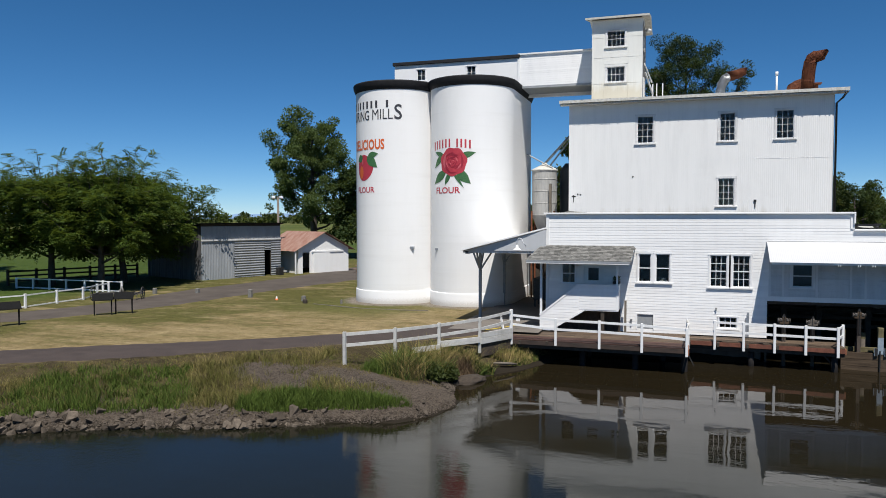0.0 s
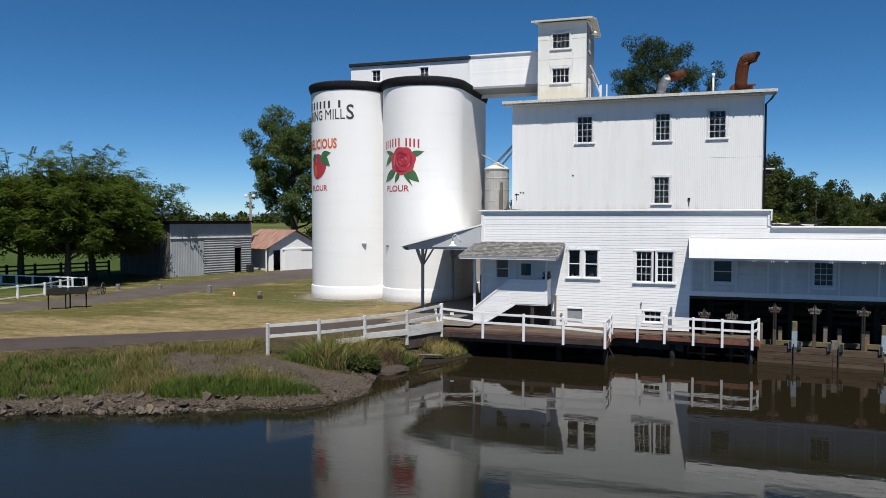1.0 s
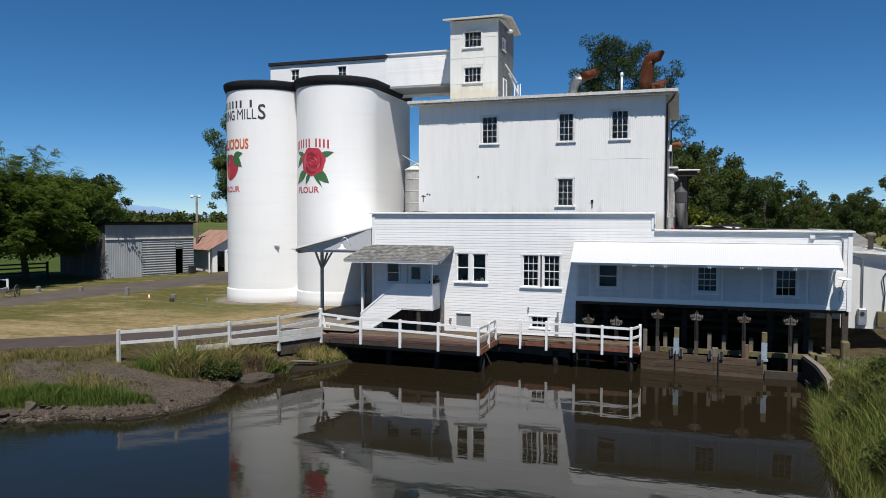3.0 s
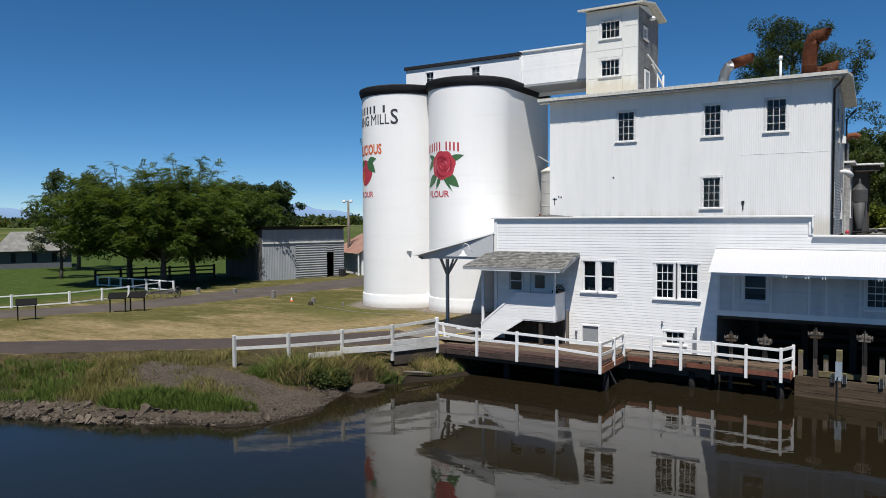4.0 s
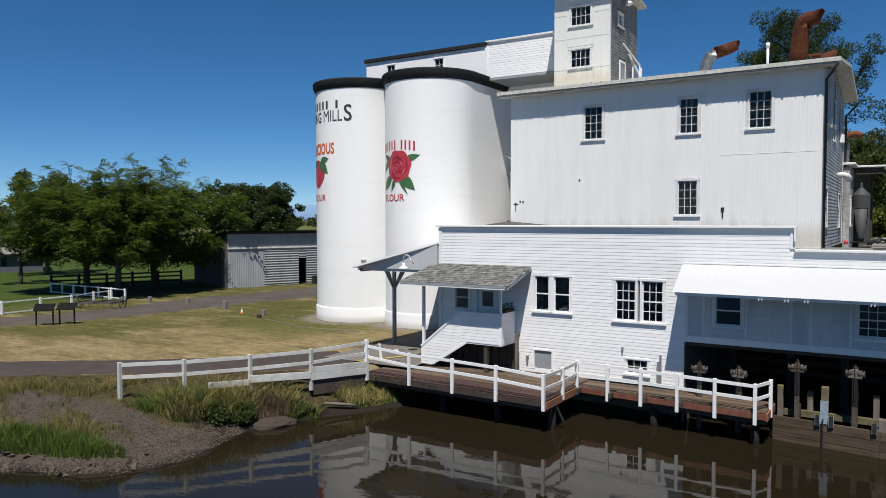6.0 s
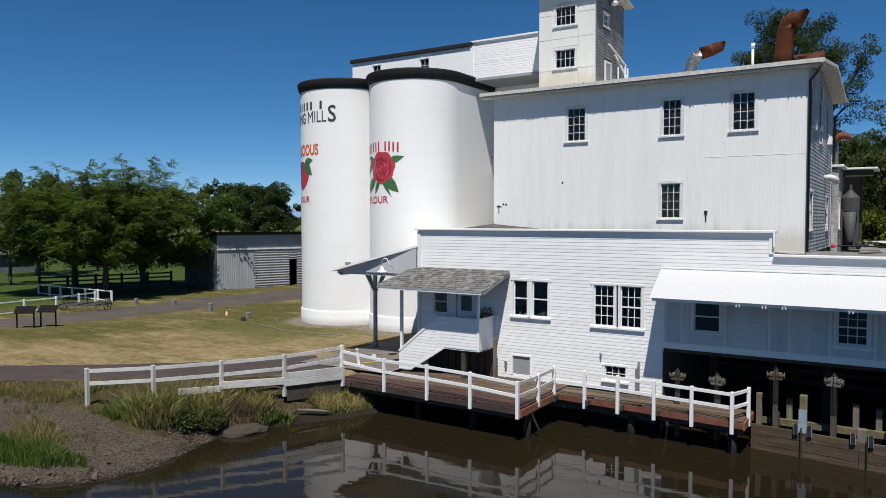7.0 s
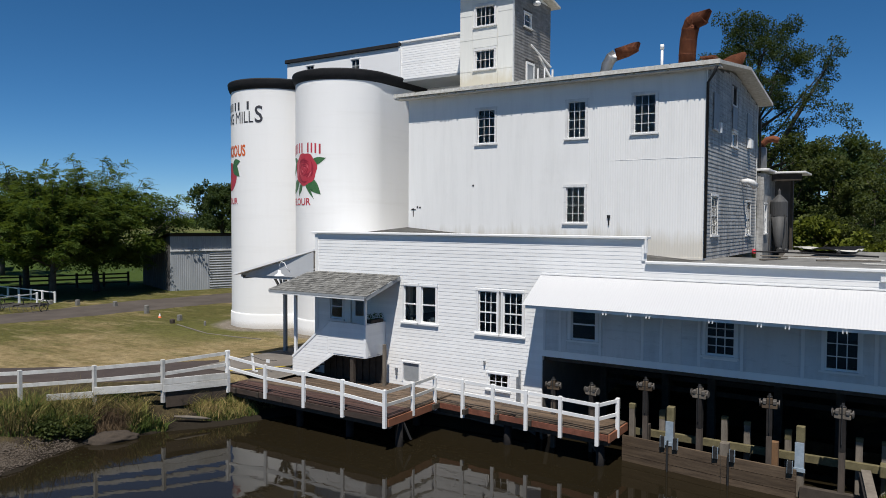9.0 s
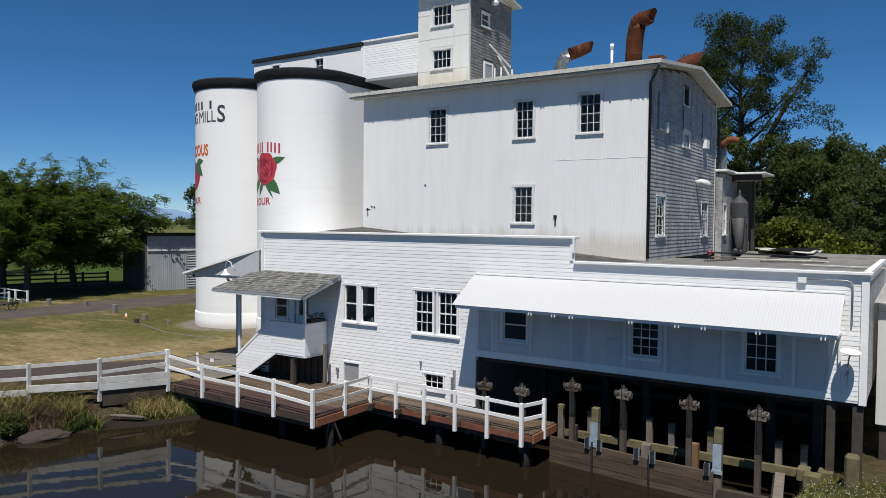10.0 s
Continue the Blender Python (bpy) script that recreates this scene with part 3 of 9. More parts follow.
def window(x0, x1, z0, z1, cols, rows, face, m=None, trim=0.1, sill=0.06, trim_mat=TRIM, label="white-framed multi-pane window, dark glass", meeting=True, parent=None, lintel=True):
    """A sash window in a wall that faces -y at `face`, hole x0..x1, z0..z1; m turns it to another wall."""
    _win[0] += 1
    w = parent or tagged(empty("window_%d" % _win[0], (x0, face, z0)), label, "window", "", "structure")
    m = m or Matrix.Identity(4)
    if parent is None:
        w.location = m @ Vector((x0, face, z0))

    def add(name, bm, mat):
        bm.transform(m)
        return wpart(name, bm, mat, w)

    t = 0.04
    casing = boxes((x0 - trim, x0, face - 0.035, face + 0.1, z0, z1 + trim * 0.0), (x1, x1 + trim, face - 0.035, face + 0.1, z0, z1),
                   (x0 - trim - 0.02, x1 + trim + 0.02, face - 0.045, face + 0.1, z1, z1 + trim))
    add("window_frame", casing, trim_mat)
    add("window_sill", boxes((x0 - trim - 0.05, x1 + trim + 0.05, face - 0.09, face + 0.1, z0 - sill, z0)), trim_mat)
    sash = bmesh.new()
    for a, b, c, d in ((x0, x0 + t, z0, z1), (x1 - t, x1, z0, z1), (x0 + t, x1 - t, z0, z0 + t + 0.02), (x0 + t, x1 - t, z1 - t, z1)):
        box(sash, a, b, face + 0.02, face + 0.07, c, d)
    if meeting:
        zm = (z0 + z1) / 2
        box(sash, x0 + t, x1 - t, face + 0.012, face + 0.07, zm - 0.022, zm + 0.022)
    for i in range(1, cols):
        x = x0 + t + (x1 - x0 - 2 * t) * i / cols
        box(sash, x - 0.011, x + 0.011, face + 0.028, face + 0.06, z0 + t + 0.02, z1 - t)
    for j in range(1, rows):
        if meeting and abs(j / rows - 0.5) < 0.01:
            continue
        z = z0 + t + (z1 - z0 - 2 * t) * j / rows
        box(sash, x0 + t, x1 - t, face + 0.027, face + 0.059, z - 0.011, z + 0.011)
    sash_ob = add("sash", sash, trim_mat)
    for i in range(cols):
        for j in range(rows):
            a = x0 + t + (x1 - x0 - 2 * t) * i / cols
            b = x0 + t + (x1 - x0 - 2 * t) * (i + 1) / cols
            c = z0 + t + (z1 - z0 - 2 * t) * j / rows
            d = z0 + t + (z1 - z0 - 2 * t) * (j + 1) / rows
            bm = boxes((a, b, face + 0.042, face + 0.046, c, d))
            bm.transform(m)
            subpart("pane", bm, GLASS, sash_ob)
    return w


# ---------------------------------------------------------------- ground and water
POND = -0.19      # water level
SHORE = [(-300, -110), (-61.73, -8.27), (-35.03, 7.65), (-20.39, 16.65), (-17.57, 18.18), (-15.92, 18.84), (-13.97, 19.3),
         (-12.53, 20.13), (-10.99, 21), (-9.45, 21.41), (-8.43, 22.44), (-7.91, 24.18), (-8.43, 25.72), (-8.84, 27.16), (-8.22, 28.8),
         (-7.4, 30.35), (-6.48, 32.19), (-5.86, 33.43), (-5.2, 35.4), (3.2, 35.6), (3.4, 41.5), (13.2, 41.5), (13.3, 37), (12.8, 34.2),
         (12.52, 30.2), (12.02, 26.3), (11.82, 22.7), (12.32, 16.3), (14.12, 8.3), (18, -4), (30, -25), (60, -60), (-240, -200)]


def inland(px, py):
    """Signed distance to the shoreline, metres; positive on land."""
    px, py = np.asarray(px, float), np.asarray(py, float)
    best = np.full(px.shape, 1e9)
    inside = np.zeros(px.shape, bool)
    n = len(SHORE)
    for i in range(n):
        (ax, ay), (bx, by) = SHORE[i], SHORE[(i + 1) % n]
        dx, dy = bx - ax, by - ay
        t = np.clip(((px - ax) * dx + (py - ay) * dy) / (dx * dx + dy * dy), 0, 1)
        best = np.minimum(best, np.hypot(px - ax - t * dx, py - ay - t * dy))
        if dy != 0:
            c = ((ay > py) != (by > py)) & (px < dx * (py - ay) / dy + ax)
            inside ^= c
    return np.where(inside, -best, best)


def wobble(px, py):
    return 0.5 * np.sin(px * 1.7 + 2.1 * np.sin(py * 0.9)) * np.sin(py * 1.4 + 1.3 * np.sin(px * 0.7)) + 0.25 * np.sin(px * 4.1 + py * 3.3) * np.sin(py * 5.3 - px * 2.2)


FENCE_Y = (26.4, 28.28, 30.1, 32.24, 36.0)
FENCE_X = (-11.1, -9.9, -8.66, -7.75, -7.6)


def height(px, py):
    d = inland(px, py) + 0.22 * wobble(px, py)
    up = 0.32 * np.clip(d / 0.9, 0, 1) ** 0.8
    s = np.clip((d - 0.6) / 5.0, 0, 1)
    up = up + 0.68 * s * s * (3 - 2 * s)
    right = np.clip((px - 11.0) / 1.5, 0, 1) * np.clip((44 - py) / 6, 0, 1)
    s2 = np.clip(d / (2.2 - 1.5 * np.clip((py - 28.5) / 2.0, 0, 1)), 0, 1)
    up = np.where(right > 0, up * (1 - right) + right * ((1.25 - 0.5 * np.clip((py - 29.0) / 3.0, 0, 1)) * s2 * s2 * (3 - 2 * s2)), up)
    up = up + 0.03 * wobble(px * 0.6, py * 0.6) * np.clip(d, 0, 1)
    up = up + POND * (1 - np.clip(d / 3.0, 0, 1))
    # filled ground retained by the boards of the path fence
    flat = np.clip((np.interp(py, FENCE_Y, FENCE_X) - px) / 0.5, 0, 1) * np.clip((py - 26.6) / 2.2, 0, 1) * np.clip((38.0 - py) / 1.0, 0, 1)
    up = up + flat * np.maximum(1.0 - up, 0.0)
    return np.where(d > 0, up, POND - 1.1 * np.clip(-d / 1.8, 0, 1))


def spaced(lo, hi, step, far, grow):
    mid = list(np.arange(lo, hi + 1e-6, step))
    out, s = [], step
    x = hi
    while x < far:
        s *= grow
        x += s
        out.append(x)
    low, s, x = [], step, lo
    while x > -far:
        s *= grow
        x -= s
        low.append(x)
    return np.array(low[::-1] + mid + out)


def grid_mesh(name, xs, ys, fn):
    gx, gy = np.meshgrid(xs, ys)
    gz = fn(gx.ravel(), gy.ravel())
    co = np.stack([gx.ravel(), gy.ravel(), gz], 1)
    w, h = len(xs), len(ys)
    i = (np.arange(h - 1)[:, None] * w + np.arange(w - 1)[None, :]).ravel()
    return quads(name, co, np.stack([i, i + 1, i + 1 + w, i + w], 1))


def quads(name, co, faces):
    """A mesh from arrays of points and four- or three-cornered faces."""
    me = bpy.data.meshes.new(name)
    k = faces.shape[1]
    me.vertices.add(len(co))
    me.vertices.foreach_set("co", np.asarray(co, np.float32).ravel())
    me.loops.add(len(faces) * k)
    me.loops.foreach_set("vertex_index", np.asarray(faces, np.int32).ravel())
    me.polygons.add(len(faces))
    me.polygons.foreach_set("loop_start", np.arange(0, len(faces) * k, k, dtype=np.int32))
    me.polygons.foreach_set("loop_total", np.full(len(faces), k, np.int32))
    me.update(calc_edges=True)
    me.validate()
    return me


ground = part("ground", grid_mesh("ground", spaced(-42, 20, 0.4, 4200, 1.16), spaced(8, 48, 0.4, 4200, 1.16), height), GROUND, smooth=True)
tagged(ground, "dry mown lawn falling to a pebbled pond bank", "ground", kind="structure")
water = part("water", grid_mesh("water", spaced(-40, 40, 8.0, 400, 1.5), spaced(-40, 45, 8.0, 300, 1.5), lambda a, b: np.full(len(a), POND)), WATER)
tagged(water, "dark still mill pond with mirrored buildings", "water", kind="structure")


def ribbon(name, centre, material, lift, step=0.8, across=5):
    """A strip laid on the ground; centre rows: x, y, half width."""
    rows = []
    for (ax, ay, aw), (bx, by, bw) in zip(centre, centre[1:]):
        n = max(2, int(math.hypot(bx - ax, by - ay) / step))
        rows += [(ax + (bx - ax) * i / n, ay + (by - ay) * i / n, aw + (bw - aw) * i / n) for i in range(n)]
    rows.append(centre[-1])
    rows = np.array(rows)
    for _ in range(6):
        rows[1:-1] = (rows[:-2] + rows[1:-1] * 2 + rows[2:]) / 4
    d = np.gradient(rows[:, :2], axis=0)
    d /= np.linalg.norm(d, axis=1)[:, None]
    nrm = np.stack([-d[:, 1], d[:, 0]], 1)
    co = []
    for k in range(across):
        u = 2 * k / (across - 1) - 1
        ww = rows[:, 2] + (0.1 * wobble(rows[:, 0] * 1.3 + 9 * u, rows[:, 1] * 1.3) if abs(u) > 0.9 else 0)
        co.append(rows[:, :2] + nrm * (u * ww)[:, None])
    co = np.stack(co, 1)
    z = height(co[..., 0].ravel(), co[..., 1].ravel()).reshape(co.shape[:2]) + lift
    z[:, 0] -= lift + 0.02
    z[:, -1] -= lift + 0.02
    pts = np.concatenate([co, z[..., None]], 2).reshape(-1, 3)
    i = (np.arange(len(rows) - 1)[:, None] * across + np.arange(across - 1)[None, :]).ravel()
    return part(name, quads(name, pts, np.stack([i, i + 1, i + 1 + across, i + across], 1)), material, smooth=True)


path_strip = ribbon("path", [(-75, -20, 1.3), (-45, 5.5, 1.3), (-32, 16.6, 2.1), (-24.07, 22.6, 2.1), (-20.65, 25.07, 1.9), (-16.94, 27.9, 1.6), (-13.2, 30.7, 2.0), (-11.2, 33.0, 2.2), (-10.4, 34.2, 2.2)], ASPHALT, 0.04)
tagged(path_strip, "narrow brown asphalt footpath along the bank", "path", kind="structure")
road = ribbon("road", [(-60, -10, 3.0), (-44, 14, 3.0), (-37.5, 27, 2.4), (-33.9, 33.2, 2.2), (-32.6, 39, 2.7), (-32.9, 46, 3.4), (-31.4, 56, 3.5), (-30, 70, 5.0), (-28, 110, 5.0)], GRAVEL, 0.045, 1.2, 9)
tagged(road, "grey gravel farm road past the silos", "road", kind="structure")
apron = part("pavement", grid_mesh("pavement", np.linspace(-11.2, -6.75, 9), np.linspace(33.6, 56, 24), lambda a, b: np.full(len(a), 1.06)), APRON)
tagged(apron, "worn brown-grey drive under the mill canopy", "pavement", kind="structure")

# ---------------------------------------------------------------- the mill: front building
rng = random.Random(4)
FW = 36.03
FRONT_HOLES = [(-2.4, -0.9, 3.32, 4.76), (0.84, 2.62, 3.2, 4.74), (1.26, 2.08, 1.27, 1.86), (-2.42, -1.65, 1.12, 1.84),
               (4.34, 5.22, 3.28, 4.36), (8.59, 9.44, 3.22, 4.36), (11.72, 12.57, 3.13, 4.3), (-6.05, -5.36, 3.2, 4.22), (-4.95, -4.05, 2.14, 4.16)]
mill = anchor("mill_building", (4, 36, 0.9), "white clapboard flour mill on piles over the pond", "building", kind="structure")
wall_y("wall_south", FW, FW + 0.17, -6.78, 14.55, 2.65, 5.95, FRONT_HOLES, SIDING, mill)
wall_y("wall_south_lower", FW, FW + 0.17, -6.78, 3.33, 0.95, 2.65, FRONT_HOLES, SIDING, mill)
wall_y("parapet", FW, FW + 0.17, -6.78, 6.74, 5.95, 6.62, [], SIDING, mill)
wall_x("wall_west", -6.8, -6.63, FW + 0.17, 42.2, 0.95, 6.5, [], SIDING, mill)
wall_x("wall_east", 14.4, 14.57, FW + 0.17, 46, 2.65, 5.9, [], SIDING, mill)
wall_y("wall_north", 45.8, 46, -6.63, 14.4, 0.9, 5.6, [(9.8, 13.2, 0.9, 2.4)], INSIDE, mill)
wpart("floor", boxes((-6.6, 14.4, FW + 0.2, 45.8, 2.5, 2.62)), DARK_WOOD, mill)
wpart("foundation", boxes((-6.75, 3.25, FW + 0.05, FW + 0.3, -0.6, 0.95), (3.1, 3.35, FW + 0.05, 45.8, -0.6, 2.5)), INSIDE, mill)
bm = bmesh.new()
vs = [bm.verts.new(p) for p in ((-6.7, 36.2, 6.45), (6.9, 36.2, 5.66), (6.9, 42.3, 5.7), (-6.7, 42.3, 6.85))]
bm.faces.new(vs)
bmesh.ops.solidify(bm, geom=bm.faces[:], thickness=0.12)
wpart("roof_deck", bm, ROOFING, mill, "grey flat roof behind the parapet")
wpart("roof_deck", boxes((6.75, 14.6, 36.2, 46.0, 5.58, 5.7)), ROOFING, mill)
# parapet caps and corner boards
wpart("parapet_cap", bevelled(boxes((-6.95, 6.85, 35.9, 36.3, 6.62, 6.7)), 0.012), TRIM, mill)
wpart("parapet_cap", bevelled(boxes((6.8, 14.68, 35.9, 36.3, 5.87, 5.95)), 0.012), TRIM, mill)
for x0, x1, za, zb in ((-6.83, -6.68, 0.95, 6.6), (6.66, 6.81, 5.96, 6.6), (14.44, 14.61, 2.62, 5.86)):
    wpart("corner_board", boxes((x0, x1, FW - 0.045, FW, za, zb)), TRIM, mill)
wpart("cap_bracket", boxes((6.78, 6.84, 35.89, 36.0, 6.2, 6.62)), TRIM, mill)
TRIMMED = [(a - 0.06, b + 0.06, c - 0.03, d + 0.06) for a, b, c, d in FRONT_HOLES]
# area under the awning whose boards carry the shade in their colour
BAY = (3.42, 13.75, 2.86, 4.62)
boards(mill, (0, FW, 0), (1, 0), lambda z: (-6.68, 3.33 if z < 2.66 else (14.44 if z < 5.9 else 6.66)), 0.95, 6.6, 0.1255, TRIMMED + [BAY], SIDING, rng, 1.0)
boards(mill, (0, FW, 0), (1, 0), lambda z: (3.42, 13.75), 2.872, 4.62, 0.1255, TRIMMED, SIDING_BAY_SHADE, rng, 1.0)
boards(mill, (-6.8, 42.2, 0), (0, -1), lambda z: (0.0, 6.1), 0.95, 6.5, 0.1255, [], SIDING, rng)
boards(mill, (14.57, 36.2, 0), (0, 1), lambda z: (0.0, 9.0), 2.65, 5.8, 0.15, [], SIDING_OLD, rng)
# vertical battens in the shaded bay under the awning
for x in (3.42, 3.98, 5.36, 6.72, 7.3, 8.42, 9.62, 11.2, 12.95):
    wpart("batten", boxes((x - 0.045, x + 0.045, FW - 0.04, FW, 2.86, 4.55)), TRIM_BAY_SHADE, mill)
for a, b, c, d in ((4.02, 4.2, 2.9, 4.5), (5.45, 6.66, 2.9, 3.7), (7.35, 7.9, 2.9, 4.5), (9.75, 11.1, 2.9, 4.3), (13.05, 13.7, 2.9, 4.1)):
    wpart("patch_panel", boxes((a, b, FW - 0.03, FW, c, d)), SIDING_BAY_SHADE, mill, "flat repair panel in the shaded bay")

window(-2.37, -1.79, 3.36, 4.73, 1, 2, FW, trim=0.08, label="white double-hung window with two dark panes")
window(-1.58, -0.94, 3.36, 4.73, 1, 2, FW, trim=0.08, label="white double-hung window with pots inside the sill")
wpart("mullion", boxes((-1.71, -1.66, FW - 0.035, FW + 0.1, 3.36, 4.73)), TRIM, mill)
window(0.86, 1.6, 3.22, 4.71, 3, 4, FW, trim=0.08, label="white sash window with twelve small panes")
window(1.84, 2.59, 3.22, 4.71, 3, 4, FW, trim=0.08, label="white sash window with twelve small panes")
window(1.28, 2.06, 1.3, 1.84, 3, 2, FW, trim=0.06, meeting=False, label="low basement window of six panes")
window(4.36, 5.2, 3.3, 4.34, 1, 2, FW, trim=0.09, trim_mat=TRIM_BAY_SHADE, label="plain shaded sash window under the awning")
window(8.61, 9.42, 3.24, 4.34, 3, 4, FW, trim=0.09, trim_mat=TRIM_BAY_SHADE, label="shaded twelve-pane window under the awning")
window(11.74, 12.55, 3.15, 4.28, 3, 3, FW, trim=0.09, meeting=False, trim_mat=TRIM_BAY_SHADE, label="shaded nine-pane window under the awning")
window(-6.03, -5.38, 3.22, 4.2, 1, 2, FW, trim=0.07, label="small shaded sash window on the porch")
wpart("vent_panel", boxes((-2.4, -1.67, FW + 0.03, FW + 0.06, 1.14, 1.82)), GREY_PAINT, mill, "grey screened basement opening")
wpart("vent_frame", boxes((-2.46, -2.4, FW - 0.03, FW + 0.06, 1.1, 1.88), (-1.67, -1.61, FW - 0.03, FW + 0.06, 1.1, 1.88), (-2.4, -1.67, FW - 0.03, FW + 0.06, 1.82, 1.88)), TRIM, mill)
# pots and jars on the inner sill
for x, r, h in ((-2.2, 0.06, 0.14), (-1.98, 0.09, 0.1), (-1.38, 0.08, 0.12), (-1.22, 0.1, 0.2), (-1.08, 0.06, 0.1)):
    bm = bmesh.new()
    lathe(bm, [(r * 0.7, 0), (r, h * 0.4), (r * 0.9, h * 0.85), (r * 1.05, h)], (x, FW + 0.24, 3.36), 12)
    tagged(part("pot", bm, CONCRETE, smooth=True), "small pale pot on the window sill inside", "pot", "pots on the window sill")
wpart("inner_sill", boxes((-2.4, -0.9, FW + 0.12, FW + 0.4, 3.3, 3.36)), TRIM, mill)

# porch door
door = anchor("door_1", (-4.5, FW, 2.14), "white painted porch door with a small dark pane", "door", kind="structure")
wpart("door_frame", boxes((-5.02, -4.95, FW - 0.04, FW + 0.1, 2.14, 4.22), (-4.05, -3.98, FW - 0.04, FW + 0.1, 2.14, 4.22), (-4.95, -4.05, FW - 0.04, FW + 0.1, 4.16, 4.22)), TRIM, door)
wpart("door_leaf", boxes(*[(a, b, FW + 0.02, FW + 0.06, c, d) for a, b, c, d in cut(-4.95, -4.05, 2.14, 4.16, [(-4.75, -4.25, 3.4, 4.0)])]), TRIM, door)
leaf_ob = door.children[-1]
subpart("pane", boxes((-4.75, -4.25, FW + 0.035, FW + 0.04, 3.4, 4.0)), GLASS, leaf_ob)
bm = bmesh.new()
tube(bm, [(-4.13, FW - 0.06, 3.1), (-4.13, FW - 0.02, 3.1), (-4.13, FW + 0.03, 3.1)], [0.03, 0.03, 0.015], 8)
subpart("door_handle", bm, DARK_STEEL, leaf_ob, "dark round door knob")

# ---------------------------------------------------------------- upper building
def ribbed(bm, x0, x1, y, z0, z1, pitch, amp):
    """A sheet facing -y with upright ribs."""
    n = max(4, int((x1 - x0) / pitch * 4))
    lo, hi = [], []
    for i in range(n + 1):
        x = x0 + (x1 - x0) * i / n
        yy = y + amp * math.sin(x / pitch * 2 * math.pi)
        lo.append(bm.verts.new((x, yy, z0)))
        hi.append(bm.verts.new((x, yy, z1)))
    for i in range(n):
        bm.faces.new((lo[i], lo[i + 1], hi[i + 1], hi[i]))


UW = 42.25
UP_HOLES = [(-2.86, -1.95, 10.56, 12.12), (1.46, 2.28, 10.56, 12.12), (4.26, 5.16, 10.6, 12.16), (1.42, 2.28, 7.07, 8.6)]
SIDE_HOLES = [(43.42, 44.45, 6.64, 8.18), (50.3, 51.35, 6.56, 8.12), (46.9, 47.75, 12.2, 12.95), (46.95, 47.95, 10.42, 11.0)]
upper = anchor("upper_mill", (0, 47, 6), "tall white sheet-metal mill block with a worn clapboard side", "building", kind="structure")
wall_y("wall_south", UW, UW + 0.15, -6.62, 7.0, 5.7, 12.95, UP_HOLES, SHEET, upper, "white ribbed sheet-metal wall with rain stains")
for za, zb, lap in ((5.72, 9.62, 0.0), (9.6, 12.93, 0.0015)):
    for a, b, c, d in cut(-6.62, 7.0, za, zb, [(p - 0.09, q + 0.09, r - 0.05, s + 0.09) for p, q, r, s in UP_HOLES]):
        xs = [a]
        while b - xs[-1] > 1.5:
            xs.append(xs[-1] + 1.1)
        xs.append(b)
        for p, q in zip(xs, xs[1:]):
            bm = bmesh.new()
            amp = 0.0028 if p > 1.6 else 0.0006
            ribbed(bm, p, q, UW - 0.012 - lap, c, d, 0.1, amp)
            wpart("metal_sheet", bm, SHEET, upper)
wall_x("wall_east", 6.85, 7.0, UW + 0.15, 52.8, 5.7, 12.95, SIDE_HOLES, INSIDE, upper)
wall_x("wall_west", -6.62, -6.47, UW + 0.15, 52.8, 1.0, 12.95, [], SHEET, upper)
wall_y("wall_north", 52.65, 52.8, -6.47, 6.85, 1.0, 12.95, [], SHEET, upper)
wpart("attic_floor", boxes((-6.4, 6.8, UW + 0.2, 52.6, 9.4, 9.5)), DARK_WOOD, upper)
for x in (-6.62, 6.85):
    bm = bmesh.new()
    a = [bm.verts.new((x + dx, y, z)) for dx in (0.0, 0.15) for y, z in ((UW + 0.02, 12.95), (52.78, 12.95), (47.5, 13.6))]
    for f in ((0, 1, 2), (5, 4, 3), (0, 3, 4, 1), (1, 4, 5, 2), (2, 5, 3, 0)):
        bm.faces.new([a[i] for i in f])
    wpart("gable", bm, INSIDE, upper)
boards(upper, (7.0, UW, 0), (0, 1), lambda z: (0.12, 10.45) if z < 12.9 else (0.12 + (z - 12.9) * 7.5, 10.45 - (z - 12.9) * 7.5), 5.7, 13.5, 0.15,
       [(a - UW - 0.1, b - UW + 0.1, c - 0.06, d + 0.08) for a, b, c, d in SIDE_HOLES], SIDING_OLD, rng)
for ya, yb in ((UW - 0.02, UW + 0.12), (52.65, 52.8)):
    wpart("corner_board", boxes((7.0, 7.035, ya, yb, 5.7, 12.95)), TRIM_OLD, upper)
# the low gable roof, with its worn edge
bm = bmesh.new()
for (ya, za), (yb, zb) in (((41.72, 12.93), (47.5, 13.68)), ((53.35, 12.93), (47.5, 13.68))):
    v = [bm.verts.new(p) for p in ((-7.12, ya, za), (7.62, ya, za), (7.62, yb, zb), (-7.12, yb, zb), (-7.12, ya, za + 0.13), (7.62, ya, za + 0.13), (7.62, yb, zb + 0.13), (-7.12, yb, zb + 0.13))]
    for f in ((0, 1, 2, 3), (7, 6, 5, 4), (0, 4, 5, 1), (1, 5, 6, 2), (3, 2, 6, 7), (0, 3, 7, 4)):
        bm.faces.new([v[i] for i in f])
wpart("roof", bm, EAVE, upper, "low gabled roof with lichened edge")
wpart("eave_board", boxes((-7.12, 7.62, 41.69, 41.72, 12.93, 13.09)), EAVE, upper)
wpart("soffit", boxes((-7.1, 7.6, 41.74, UW - 0.004, 12.84, 12.9)), EAVE, upper)
for a, b, c, d in UP_HOLES:
    window(a + 0.02, b - 0.02, c + 0.02, d - 0.02, 3, 4, UW, trim=0.1, trim_mat=TRIM_OLD, label="worn white window of twelve dark panes", meeting=False)
erng = random.Random(9)
